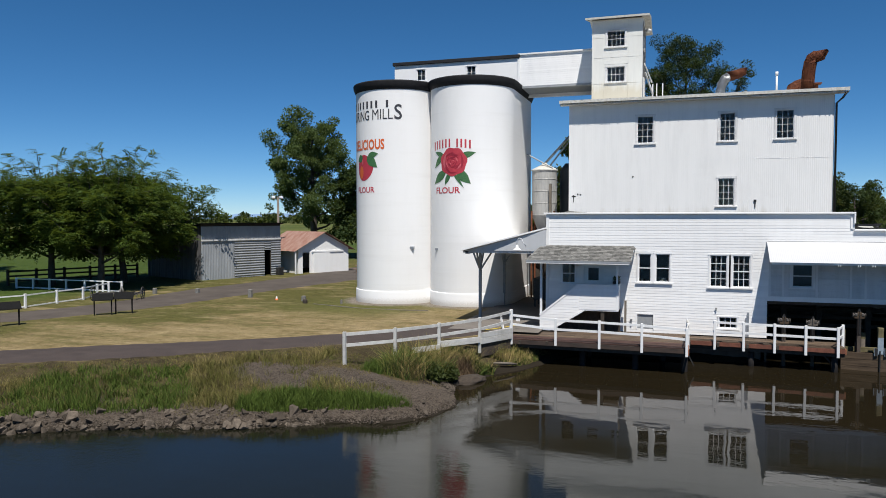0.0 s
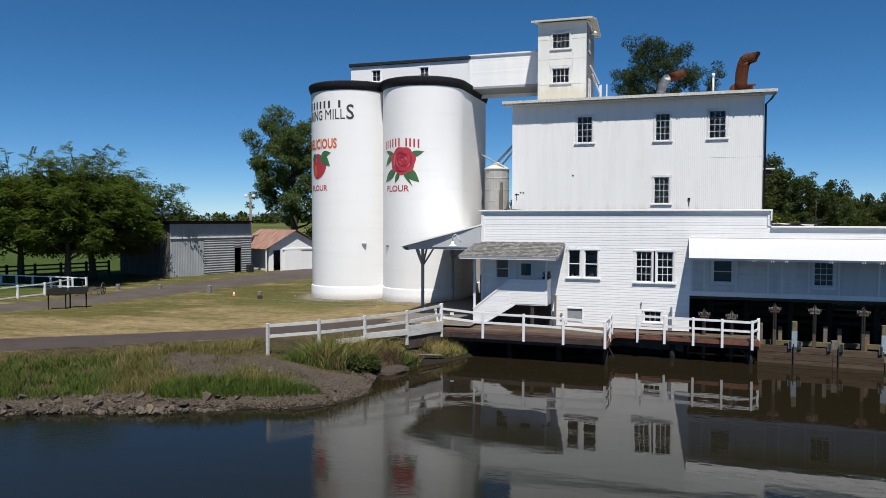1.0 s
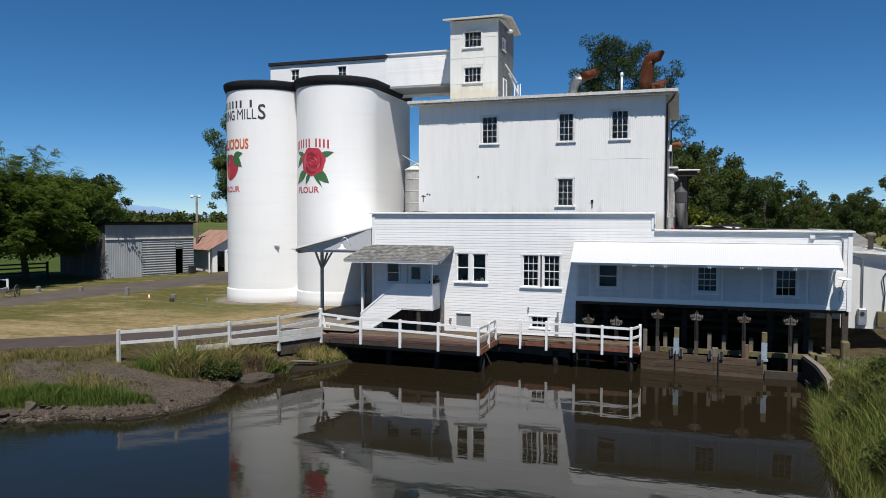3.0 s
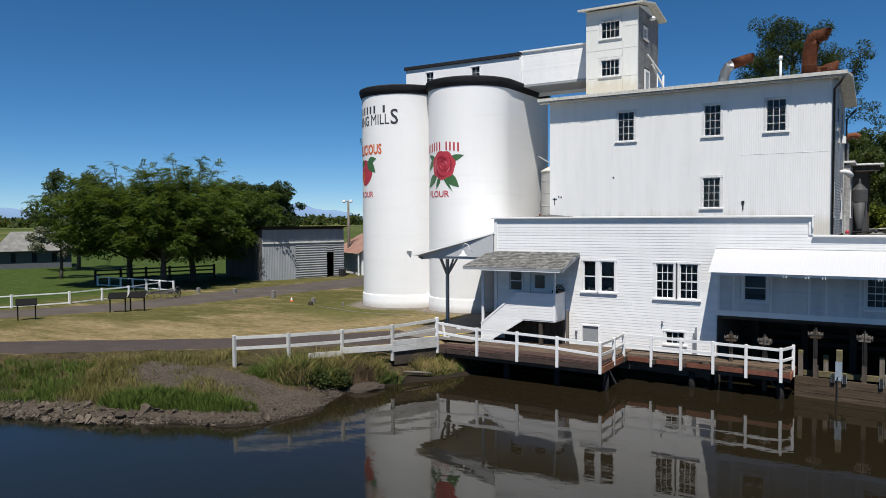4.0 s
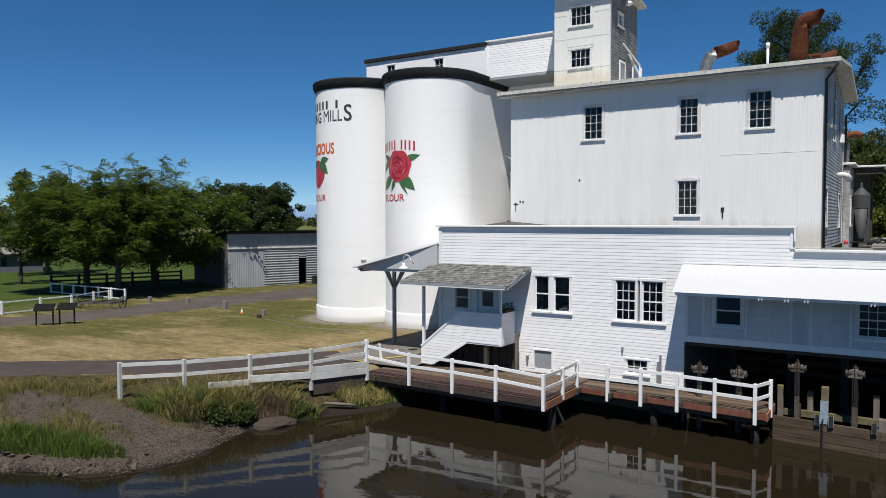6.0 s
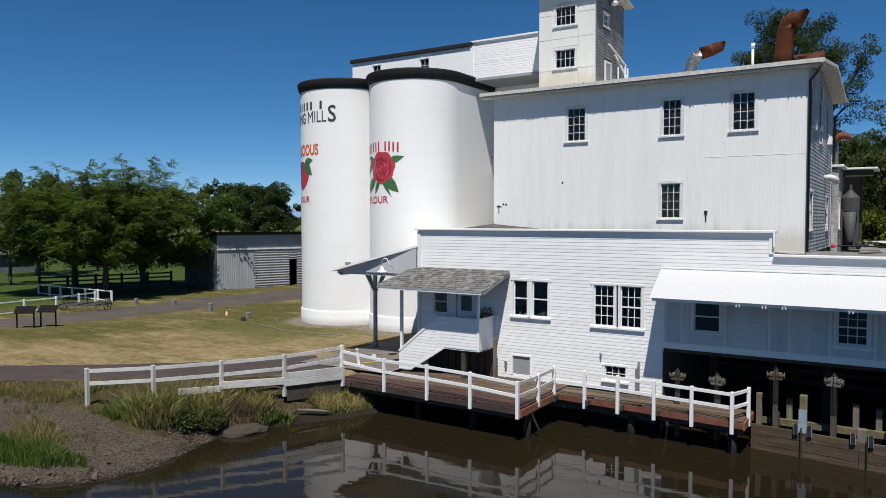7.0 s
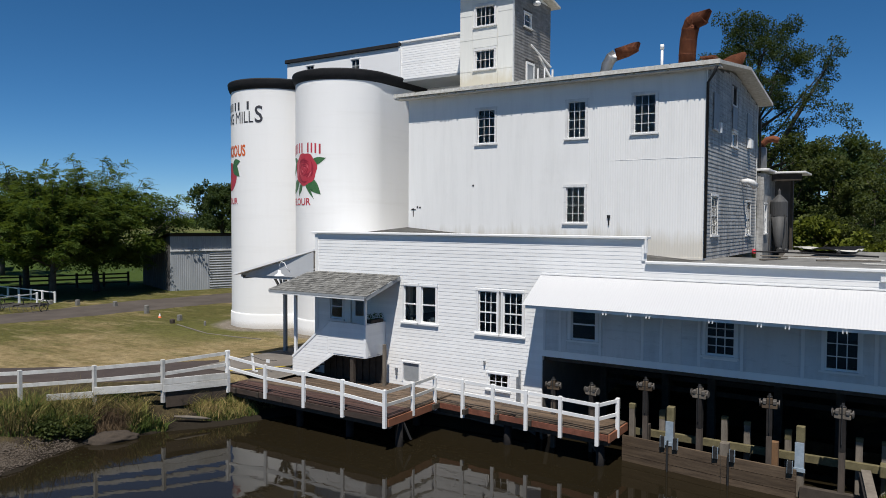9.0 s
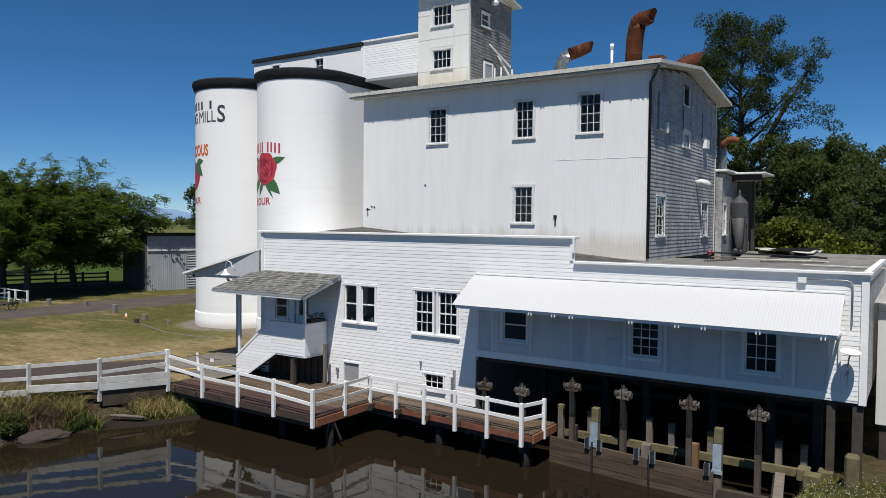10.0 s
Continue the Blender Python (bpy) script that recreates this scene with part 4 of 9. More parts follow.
bm = bmesh.new()
for k in range(110):
    x = erng.uniform(-7.05, 7.55)
    s = erng.uniform(0.01, 0.032)
    top_side = erng.random() < 0.6
    z = 13.09 if top_side else 12.88
    bmesh.ops.create_icosphere(bm, subdivisions=1, radius=s, matrix=Matrix.Translation((x, erng.uniform(41.68, 41.9) if top_side else 41.7, z)) @ Matrix.Diagonal((1.8, 1.0, 0.5 if top_side else 0.9, 1)))
tagged(wpart("eave_lichen", bm, LICHEN, upper), "tufts of lichen and peeling paint on the eave", kind="stuff")
# a level flashing seam and flaws on the sheet wall
wpart("sheet_seam", boxes((3.2, 7.0, UW - 0.02, UW, 9.6, 9.608)), SHEET, upper)
wpart("foot_flashing", boxes((-6.6, 7.0, UW - 0.03, UW, 5.72, 5.8)), SHEET, upper)
for x, z in ((-3.05, 8.75), (-6.35, 7.7), (-6.1, 7.8), (-5.95, 7.78)):
    bm = bmesh.new()
    tube(bm, [(x, UW + 0.01, z), (x, UW - 0.03, z)], 0.045, 8)
    wpart("wall_fitting", bm, DARK_STEEL, upper)
wpart("wall_hook", boxes((3.28, 3.33, UW - 0.05, UW, 7.0, 7.35), (3.24, 3.37, UW - 0.06, UW, 7.3, 7.42)), DARK_STEEL, upper)
wpart("wall_hook", boxes((-6.45, -6.2, UW - 0.03, UW, 7.66, 7.7), (-6.36, -6.32, UW - 0.03, UW, 7.35, 7.66)), DARK_STEEL, upper)


def side(x):
    """Turns what was built facing -y at y = 0 to face +x at that x: its x becomes y."""
    return Matrix.Translation((x, 0, 0)) @ Matrix.Rotation(math.pi / 2, 4, "Z")


for a, b, c, d in SIDE_HOLES[:2]:
    window(a, b, c, d, 2, 4, 0.0, side(7.0), trim=0.09, trim_mat=TRIM_OLD, label="narrow worn window in the clapboard side")
for a, b, c, d in SIDE_HOLES[2:]:
    if c > 12:
        wpart("loft_frame", boxes((7.0, 7.045, a - 0.08, a, c, d), (7.0, 7.045, b, b + 0.08, c, d), (7.0, 7.045, a - 0.08, b + 0.08, c - 0.06, c)), TRIM_OLD, upper, "frame of a dark open loft hole")
    else:
        window(a, b, c, d, 3, 1, 0.0, side(7.0), trim=0.08, trim_mat=TRIM_OLD, label="small barred loft window in the side wall", meeting=False)
for ya, yb, za, zb in ((43.4, 44.3, 10.8, 12.2), (46.85, 47.75, 11.15, 12.1), (50.03, 51.05, 11.1, 12.2)):
    wpart("shutter", boxes((7.03, 7.06, ya, yb, za, zb)), SHUTTER, upper, "closed weathered loft shutter")
    wpart("shutter_sill", boxes((7.03, 7.1, ya - 0.06, yb + 0.06, za - 0.06, za)), TRIM_OLD, upper)
wpart("loft_box", boxes((7.03, 7.22, 50.15, 50.65, 10.62, 11.0)), TRIM, upper, "white box under a shutter")
wpart("loft_flap", boxes((7.03, 7.16, 44.15, 44.4, 10.7, 11.1)), TRIM, upper, "white open flap")
# downspouts at the corners
for pts in ([(7.5, 41.75, 12.85), (7.35, 41.9, 12.6), (7.1, 42.15, 12.35), (7.1, 42.15, 5.8)], [(7.6, 53.3, 12.8), (7.35, 53.1, 12.5), (7.12, 52.95, 12.2), (7.12, 52.95, 5.8)]):
    bm = bmesh.new()
    tube(bm, pts, 0.055, 8)
    wpart("downspout", bm, DARK_STEEL, upper, "dark metal downspout", True)
# hooded duct mouth on the side wall
bm = bmesh.new()
tube(bm, [(7.0, 49.2, 9.0), (7.25, 49.22, 9.02), (7.42, 49.4, 8.95), (7.5, 49.6, 8.82)], [0.11, 0.13, 0.15, 0.17], 10)
wpart("vent_hood", bm, TRIM_OLD, upper, "white hooded vent on the side wall", True)

# ---------------------------------------------------------------- tower
tower = anchor("roof_tower", (-4.2, 47.5, 13.2), "small stained cream tower rising from the mill roof", "tower", kind="structure")
TX0, TX1, TY0, TY1 = -5.73, -2.77, 45.4, 49.65
T_HOLES = [(-4.85, -3.75, 16.72, 17.72), (-4.85, -3.76, 14.62, 15.58)]
wall_y("wall_south", TY0, TY0 + 0.12, TX0, TX1, 13.1, 18.4, T_HOLES, TOWER_SHEET, tower)
wall_x("wall_east", TX1 - 0.12, TX1, TY0 + 0.12, TY1, 13.2, 18.4, [(46.55, 47.35, 16.75, 17.5)], INSIDE, tower)
wall_x("wall_west", TX0, TX0 + 0.12, TY0 + 0.12, TY1, 13.2, 18.4, [], TOWER_SHEET, tower)
wall_y("wall_north", TY1 - 0.12, TY1, TX0 + 0.12, TX1 - 0.12, 13.2, 18.4, [], TOWER_SHEET, tower)
for x in (TX0, TX1 - 0.12):
    bm = bmesh.new()
    a = [bm.verts.new((x + dx, y, z)) for dx in (0.0, 0.12) for y, z in ((TY0, 18.4), (TY1, 18.4), (47.5, 18.78))]
    for f in ((0, 1, 2), (5, 4, 3), (0, 3, 4, 1), (1, 4, 5, 2), (2, 5, 3, 0)):
        bm.faces.new([a[i] for i in f])
    wpart("gable", bm, TOWER_SHEET, tower)
bm = bmesh.new()
for (ya, za), (yb, zb) in (((45.0, 18.38), (47.5, 18.86)), ((50.05, 18.38), (47.5, 18.86))):
    v = [bm.verts.new(p) for p in ((-6.1, ya, za), (-2.36, ya, za), (-2.36, yb, zb), (-6.1, yb, zb), (-6.1, ya, za + 0.11), (-2.36, ya, za + 0.11), (-2.36, yb, zb + 0.11), (-6.1, yb, zb + 0.11))]
    for f in ((0, 1, 2, 3), (7, 6, 5, 4), (0, 4, 5, 1), (1, 5, 6, 2), (3, 2, 6, 7), (0, 3, 7, 4)):
        bm.faces.new([v[i] for i in f])
wpart("roof", bm, EAVE, tower)
boards(tower, (TX1, TY0, 0), (0, 1), lambda z: (0.1, 4.25), 13.3, 18.4, 0.15, [(1.05, 2.05, 16.68, 17.6), (1.35, 2.35, 13.3, 15.2)], SIDING_TOWER, rng)
wpart("corner_board", boxes((TX1, TX1 + 0.03, TY0 - 0.02, TY0 + 0.12, 13.1, 18.4)), TRIM_OLD, tower)
# flat sheets on the front, lapped
for j, (za, zb) in enumerate(((13.6, 14.55), (14.57, 16.1), (16.12, 17.3), (17.32, 18.38))):
    for a, b, c, d in cut(TX0, TX1, za, zb, [(p - 0.16, q + 0.16, r - 0.13, s + 0.13) for p, q, r, s in T_HOLES]):
        wpart("sheet", boxes((a + 0.004, b - 0.004, TY0 - 0.012 - 0.002 * (j % 2), TY0, c + 0.004, d - 0.004)), TOWER_SHEET, tower)
for a, b, c, d in T_HOLES:
    window(a + 0.02, b - 0.02, c + 0.02, d - 0.02, 4, 2, TY0, trim=0.1, trim_mat=TRIM_OLD, label="small eight-pane tower window", meeting=False)
window(46.6, 47.3, 16.8, 17.45, 2, 2, 0.0, side(TX1), trim=0.08, trim_mat=TRIM_OLD, label="small dark tower side window", meeting=False)
# door onto the roof with its leaning brace, and the floodlight
wpart("roof_door", boxes((TX1, TX1 + 0.04, 46.9, 47.6, 13.3, 15.0)), GREY_PAINT, tower, "grey door onto the mill roof")
wpart("door_casing", boxes((TX1, TX1 + 0.06, 46.8, 46.9, 13.3, 15.1), (TX1, TX1 + 0.06, 47.6, 47.7, 13.3, 15.1), (TX1, TX1 + 0.06, 46.9, 47.6, 15.0, 15.1)), TRIM, tower)
bm = bmesh.new()
beam(bm, (TX1 + 0.08, 48.1, 15.6), (TX1 + 0.5, 48.9, 14.4), 0.09)
beam(bm, (TX1 + 0.05, 47.3, 16.0), (TX1 + 0.45, 48.8, 15.1), 0.07)
beam(bm, (TX1 + 0.5, 48.9, 13.3), (TX1 + 0.5, 48.9, 15.0), 0.08)
wpart("brace", bm, TRIM_OLD, tower)
bm = bmesh.new()
lathe(bm, [(0.05, 0), (0.18, 0.05), (0.2, 0.16), (0.12, 0.22)], (TX1 + 0.25, 47.5, 17.95), 12)
tagged(part("floodlight", bm, TRIM, smooth=True), "round white floodlight under the tower eave", "lamp")

# ---------------------------------------------------------------- gallery from the silos to the tower
gallery = anchor("conveyor_gallery", (-12, 48, 15), "white conveyor gallery bridging silos and tower", "gallery", kind="structure")
G_HOLES = [(-17.6, -16.96, 15.68, 16.5), (-14.1, -13.44, 15.68, 16.5)]
wall_y("wall_south", 46.9, 47.02, -19.2, -10.58, 14.6, 16.8, G_HOLES, SILO, gallery)
wall_x("wall_west", -19.2, -19.08, 47.02, 49.3, 14.6, 16.8, [], SILO, gallery)
wall_y("wall_north", 49.3, 49.42, -19.2, -5.73, 14.6, 16.8, [], SILO, gallery)
wpart("roof", bevelled(boxes((-19.32, -10.5, 46.78, 49.55, 16.8, 17.02)), 0.02), BLACK, gallery, "black tarred roof edge")
wall_y("bridge_wall", 46.92, 47.04, -10.58, -5.73, 14.95, 16.98, [], SIDING, gallery)
boards(gallery, (0, 46.92, 0), (1, 0), lambda z: (-10.52, -5.75), 14.98, 16.9, 0.13, [], SIDING, rng)
wpart("bridge_roof", boxes((-10.62, -5.74, 46.82, 49.5, 16.98, 17.07)), TRIM, gallery)
wpart("bridge_floor", boxes((-10.58, -5.74, 46.86, 49.4, 14.82, 14.95)), GREY_PAINT, gallery)
wpart("joint_post", boxes((-10.64, -10.5, 46.84, 46.95, 14.6, 16.99)), TRIM, gallery)
for a, b, c, d in G_HOLES:
    window(a + 0.02, b - 0.02, c + 0.02, d - 0.02, 2, 2, 46.9, trim=0.05, label="small four-pane gallery window", meeting=False)

# ---------------------------------------------------------------- silos
S1, S2, SR, SBACK = (-18.4, 45.3), (-13.2, 45.3), 2.7, 50.5


def silo_outline(r, n=40):
    """The plan of four joined silos, grown to radius r, from the east flat round by the south."""
    half = (S2[0] - S1[0]) / 2
    k = math.degrees(math.asin(half / r))
    pts = []
    arcs = [(S2, 0, -90 - k), (S1, -90 + k, -180), ((S1[0], SBACK), 180, 90 - k), ((S2[0], SBACK), 90 + k, 0)]
    for (cx, cy), a0, a1 in arcs:
        for i in range(n + 1):
            a = radians(a0 + (a1 - a0) * i / n)
            pts.append((cx + r * math.cos(a), cy + r * math.sin(a)))
    return pts


def silo_ring(rows, material, parent, name):
    """A skin through (radius, z) rows on the silos' plan, closed above."""
    bm = bmesh.new()
    rings = [[bm.verts.new((x, y, z)) for x, y in silo_outline(r)] for r, z in rows]
    for a, b in zip(rings, rings[1:]):
        n = len(a)
        for i in range(n):
            bm.faces.new((a[i], a[(i + 1) % n], b[(i + 1) % n], b[i]))
    ob = wpart(name, bm, material, parent, "", True)
    ob.data.set_sharp_from_angle(angle=radians(35))
    return ob


silos = anchor("grain_silos", (-15.8, 48, 0.9), "four joined white-painted concrete grain silos with black rim", "silo")
silo_ring([(2.76, 0.5), (2.76, 1.72), (2.74, 1.8), (2.7, 1.82)], SILO, silos, "plinth")
silo_ring([(2.7, 1.6), (2.7, 14.7)], SILO, silos, "wall")
silo_ring([(2.7, 14.5), (2.76, 14.56), (2.86, 14.8), (2.88, 15.0), (2.84, 15.06), (2.2 + 0.41, 15.07)], BLACK, silos, "rim")
bm = bmesh.new()
bm.faces.new([bm.verts.new((x, y, 15.0)) for x, y in silo_outline(2.66)])
wpart("top_slab", bm, BLACK, silos)


def on_silo(c, az, z, out=0.012):
    a = radians(az)
    return Vector((c[0] + (SR + out) * math.sin(a), c[1] - (SR + out) * math.cos(a), z))


def wrap(bm, c, out=0.012):
    """Bend a flat drawing (x in degrees of azimuth, z up) round a silo."""
    for v in bm.verts:
        v.co = on_silo(c, v.co.x, v.co.z, out + v.co.y)


def letters(text, c, az0, az1, z0, z1, material, name="lettering", heavy=0.0):
    """Painted words between two azimuths and heights."""
    cu = bpy.data.curves.new(name, "FONT")
    cu.body, cu.size, cu.offset, cu.resolution_u = text, 1.0, heavy, 3
    tmp = bpy.data.objects.new(name, cu)
    scene.collection.objects.link(tmp)
    me = bpy.data.meshes.new_from_object(tmp.evaluated_get(bpy.context.evaluated_depsgraph_get()))
    bpy.data.objects.remove(tmp)
    bpy.data.curves.remove(cu)
    bm = bmesh.new()
    bm.from_mesh(me)
    bpy.data.meshes.remove(me)
    bmesh.ops.triangulate(bm, faces=bm.faces[:])
    xs = [v.co.x for v in bm.verts]
    ys = [v.co.y for v in bm.verts]
    for v in bm.verts:
        u = (v.co.x - min(xs)) / (max(xs) - min(xs))
        w = (v.co.y - min(ys)) / (max(ys) - min(ys))
        v.co = (az0 + (az1 - az0) * u, 0.0, z0 + (z1 - z0) * w)
    wrap(bm, c)
    return wpart(name, bm, material, silos, "painted words on the silo")


def bars(n, c, az0, az1, z0, z1, material, skip=(), sag=0.0, wide=0.42):
    """A row of plain painted bars in place of a name, one to a letter."""
    step = (az1 - az0) / n
    for i in range(n):
        if i in skip:
            continue
        bm = bmesh.new()
        p, q = az0 + step * (i + 0.5 - wide / 2), az0 + step * (i + 0.5 + wide / 2)
        dz = -sag * ((2 * i + 1) / n - 1) ** 2
        bm.faces.new([bm.verts.new((x, 0.0, z + dz)) for x, z in ((p, z0), (q, z0), (q, z1), (p, z1))])
        bmesh.ops.subdivide_edges(bm, edges=bm.edges[:], cuts=2, use_grid_fill=True)
        wrap(bm, c)
        wpart("painted_bar", bm, material, silos)


def blob(c, rows, material, out, name, on=None):
    """A painted shape: (azimuth, z) corners, filled flat on the silo."""
    bm = bmesh.new()
    f = bm.faces.new([bm.verts.new((a, 0.0, z)) for a, z in rows])
    bmesh.ops.triangulate(bm, faces=[f])
    bmesh.ops.subdivide_edges(bm, edges=bm.edges[:], cuts=2, use_grid_fill=True)
    wrap(bm, c, out)
    return subpart(name, bm, material, on) if on else wpart(name, bm, material, silos)


def oval(ca, cz, ra, rz, n=28, wav=0.0, k=5, ph=0.0, turn=0.0):
    out = []
    for i in range(n):
        t = 2 * math.pi * i / n
        r = 1 + wav * math.sin(k * t + ph)
        x, y = r * math.cos(t), r * math.sin(t)
        x, y = x * math.cos(turn) - y * math.sin(turn), x * math.sin(turn) + y * math.cos(turn)
        out.append((ca + ra * x, cz + rz * y))
    return out


def leaf(ca, cz, ta, tz, wid):
    """A pointed leaf from its foot to its tip (azimuth, z)."""
    per = 21.2
    dx, dz = (ta - ca) / per, tz - cz
    ln = math.hypot(dx, dz)
    nx, nz = -dz / ln, dx / ln
    pts = []
    for s in (1, -1):
        seq = [0.0, 0.15, 0.35, 0.55, 0.75, 0.9] if s > 0 else [1.0, 0.9, 0.75, 0.55, 0.35, 0.15]
        for t in seq:
            w = wid * math.sin(math.pi * min(1, t * 1.02) ** 0.8) * s
            pts.append((ca + (dx * t + nx * w) * per, cz + dz * t + nz * w))
    return pts


bars(10, S1, -66, 11.7, 13.36, 13.82, LETTER_BLACK, (8,))
letters("FLOURING", S1, -80, -19.5, 12.62, 13.24, LETTER_BLACK, heavy=0.012)
letters("MILL", S1, -14.0, 15.5, 12.63, 13.27, LETTER_BLACK, heavy=0.0)
letters("S", S1, 17.5, 27.8, 12.6, 13.56, LETTER_BLACK, heavy=0.012)
letters("DELICIOUS", S1, -57, 4.0, 10.76, 11.42, ORANGE, heavy=0.03)
letters("FLOUR", S1, -46, -10.8, 8.05, 8.42, RED, heavy=0.015)
apple = blob(S1, oval(-29.5, 9.65, 16.0, 0.82, wav=0.04, k=3, ph=1.2), RED, 0.010, "painted_apple")
blob(S1, oval(-36, 9.35, 4.5, 0.42, turn=0.15), ORANGE, 0.014, "apple_blush", apple)
blob(S1, oval(-33.5, 10.02, 1.8, 0.16, turn=0.2), ROSE_LIGHT, 0.016, "apple_shine", apple)
blob(S1, leaf(-24, 10.35, -6.5, 9.62, 0.3), LEAF_PAINT, 0.016, "painted_leaf")
blob(S1, leaf(-22, 10.38, -5.0, 10.5, 0.2), LEAF_PAINT, 0.018, "painted_leaf")
blob(S1, leaf(-33, 10.35, -46, 10.1, 0.25), LEAF_PAINT, 0.016, "painted_leaf")
bars(11, S2, -47.5, 14.5, 10.76, 11.28, RED, (6,), 0.14)
letters("FLOUR", S2, -41, -1.0, 7.95, 8.34, RED, heavy=0.015)
blob(S2, leaf(-2, 10.15, 19.5, 10.42, 0.2), LEAF_PAINT, 0.010, "painted_leaf")
blob(S2, leaf(-24, 10.2, -44, 10.55, 0.16), LEAF_PAINT, 0.010, "painted_leaf")
blob(S2, leaf(-28, 10.3, -45, 9.55, 0.2), LEAF_PAINT, 0.011, "painted_leaf")
blob(S2, leaf(-22, 9.35, -46, 8.55, 0.28), LEAF_PAINT, 0.010, "painted_leaf")
blob(S2, leaf(-16, 9.2, -24, 8.45, 0.16), LEAF_PAINT, 0.011, "painted_leaf")
blob(S2, leaf(-6, 9.35, 13, 8.5, 0.3), LEAF_PAINT, 0.010, "painted_leaf")
blob(S2, leaf(-12, 9.3, 4, 8.25, 0.1), LEAF_PAINT, 0.012, "painted_stem")
rose = blob(S2, oval(-11.5, 9.87, 19.5, 0.86, 36, 0.045, 7, 0.5), RED, 0.014, "painted_rose")


def crescent(r, a0, a1, w, squash=1.0):
    """A curved petal edge about the rose's heart: (azimuth, z) corners."""
    rim, inner = [], []
    for k in range(9):
        t = k / 8
        a = a0 + (a1 - a0) * t
        rim.append((-11.5 + 21.2 * r * math.cos(a), 9.87 + squash * r * math.sin(a)))
        q = r - w * math.sin(math.pi * t)
        inner.append((-11.5 + 21.2 * q * math.cos(a), 9.87 + squash * q * math.sin(a)))
    return rim + inner[-2:0:-1]


prng = random.Random(17)
for i in range(22):
    r = 0.12 + 0.66 * (i / 22) + prng.uniform(-0.03, 0.03)
    a0 = i * 2.3 + prng.uniform(-0.4, 0.4)
    blob(S2, crescent(r, a0, a0 + prng.uniform(0.9, 1.9), prng.uniform(0.05, 0.11), 0.92), ROSE_DARK if i % 4 else ROSE_LIGHT, 0.018 + 0.0006 * i, "petal_edge", rose)
# small fittings on the silos
for c, az, z, w in ((S1, 40, 4.58, 0.35), (S2, -40, 4.5, 0.2)):
    p = on_silo(c, az, z)
    wpart("silo_plate", boxes((p.x - w / 2, p.x + w / 2, p.y - 0.05, p.y + 0.12, z - 0.08, z + 0.06)), GALV, silos)

# ---------------------------------------------------------------- awning over the wheel bay
awning = anchor("awning", (8.7, 35.3, 4.5), "long white corrugated metal awning over the gate bay", "awning")


def corrugated(bm, p00, p10, p01, p11, pitch, amp, lift=0.0):
    """A ribbed sheet between four corners, ribs running from the first edge to the second."""
    p00, p10, p01, p11 = map(Vector, (p00, p10, p01, p11))
    n = max(2, int((p10 - p00).length / pitch)) * 4
    nrm = (p10 - p00).cross(p01 - p00).normalized()
    rows = []
    for a, b in ((p00, p10), (p01, p11)):
        rows.append([bm.verts.new(a.lerp(b, i / n) + nrm * (amp * math.sin(i * math.pi / 2) + lift)) for i in range(n + 1)])
    for i in range(n):
        bm.faces.new((rows[0][i], rows[0][i + 1], rows[1][i + 1], rows[1][i]))


AW = dict(x0=3.3, x1=14.08, yb=36.0, yf=34.62, zb=5.38, zf=4.5)
edges = [AW["x0"] + (AW["x1"] - AW["x0"]) * i / 13 for i in range(14)]
for i, (a, b) in enumerate(zip(edges, edges[1:])):
    bm = bmesh.new()
    corrugated(bm, (a - 0.03, AW["yf"], AW["zf"]), (b, AW["yf"], AW["zf"]), (a - 0.03, AW["yb"], AW["zb"]), (b, AW["yb"], AW["zb"]), 0.076, 0.0016, 0.001 * (i % 2))
    wpart("roof_sheet", bm, AWNING, awning)
wpart("ledger", boxes((AW["x0"], AW["x1"], 35.93, 36.0, 5.2, 5.33)), TRIM, awning)
wpart("front_beam", boxes((AW["x0"] + 0.05, AW["x1"] - 0.05, 34.68, 34.74, 4.4, 4.5)), TRIM, awning)
wpart("flashing", boxes((AW["x0"], AW["x1"], 35.965, 36.0, 5.385, 5.42)), TRIM, awning)
for i in range(12):
    x = AW["x0"] + 0.15 + i * (AW["x1"] - AW["x0"] - 0.3) / 11
    bm = bmesh.new()
    beam(bm, (x, 34.7, 4.46), (x, 35.97, 5.27), 0.06, 0.09)
    wpart("rafter", bm, TRIM, awning)
for x in (6.0, 6.75, 7.3, 9.05, 10.3, 10.98, 12.3, 13.75):
    for dx in (-0.045, 0.045):
        wpart("end_bolt", boxes((x + dx - 0.014, x + dx + 0.014, 34.61, 34.65, 4.365, 4.392)), TRIM, awning)
        wpart("bolt_stem", boxes((x + dx - 0.01, x + dx + 0.01, 34.62, 34.7, 4.39, 4.44)), TRIM, awning)
bm = bmesh.new()
beam(bm, (14.0, 34.72, 4.42), (14.0, 35.98, 4.42), 0.07)
beam(bm, (14.0, 35.96, 2.9), (14.0, 35.96, 4.45), 0.06)
wpart("end_bracket", bm, TRIM, awning)

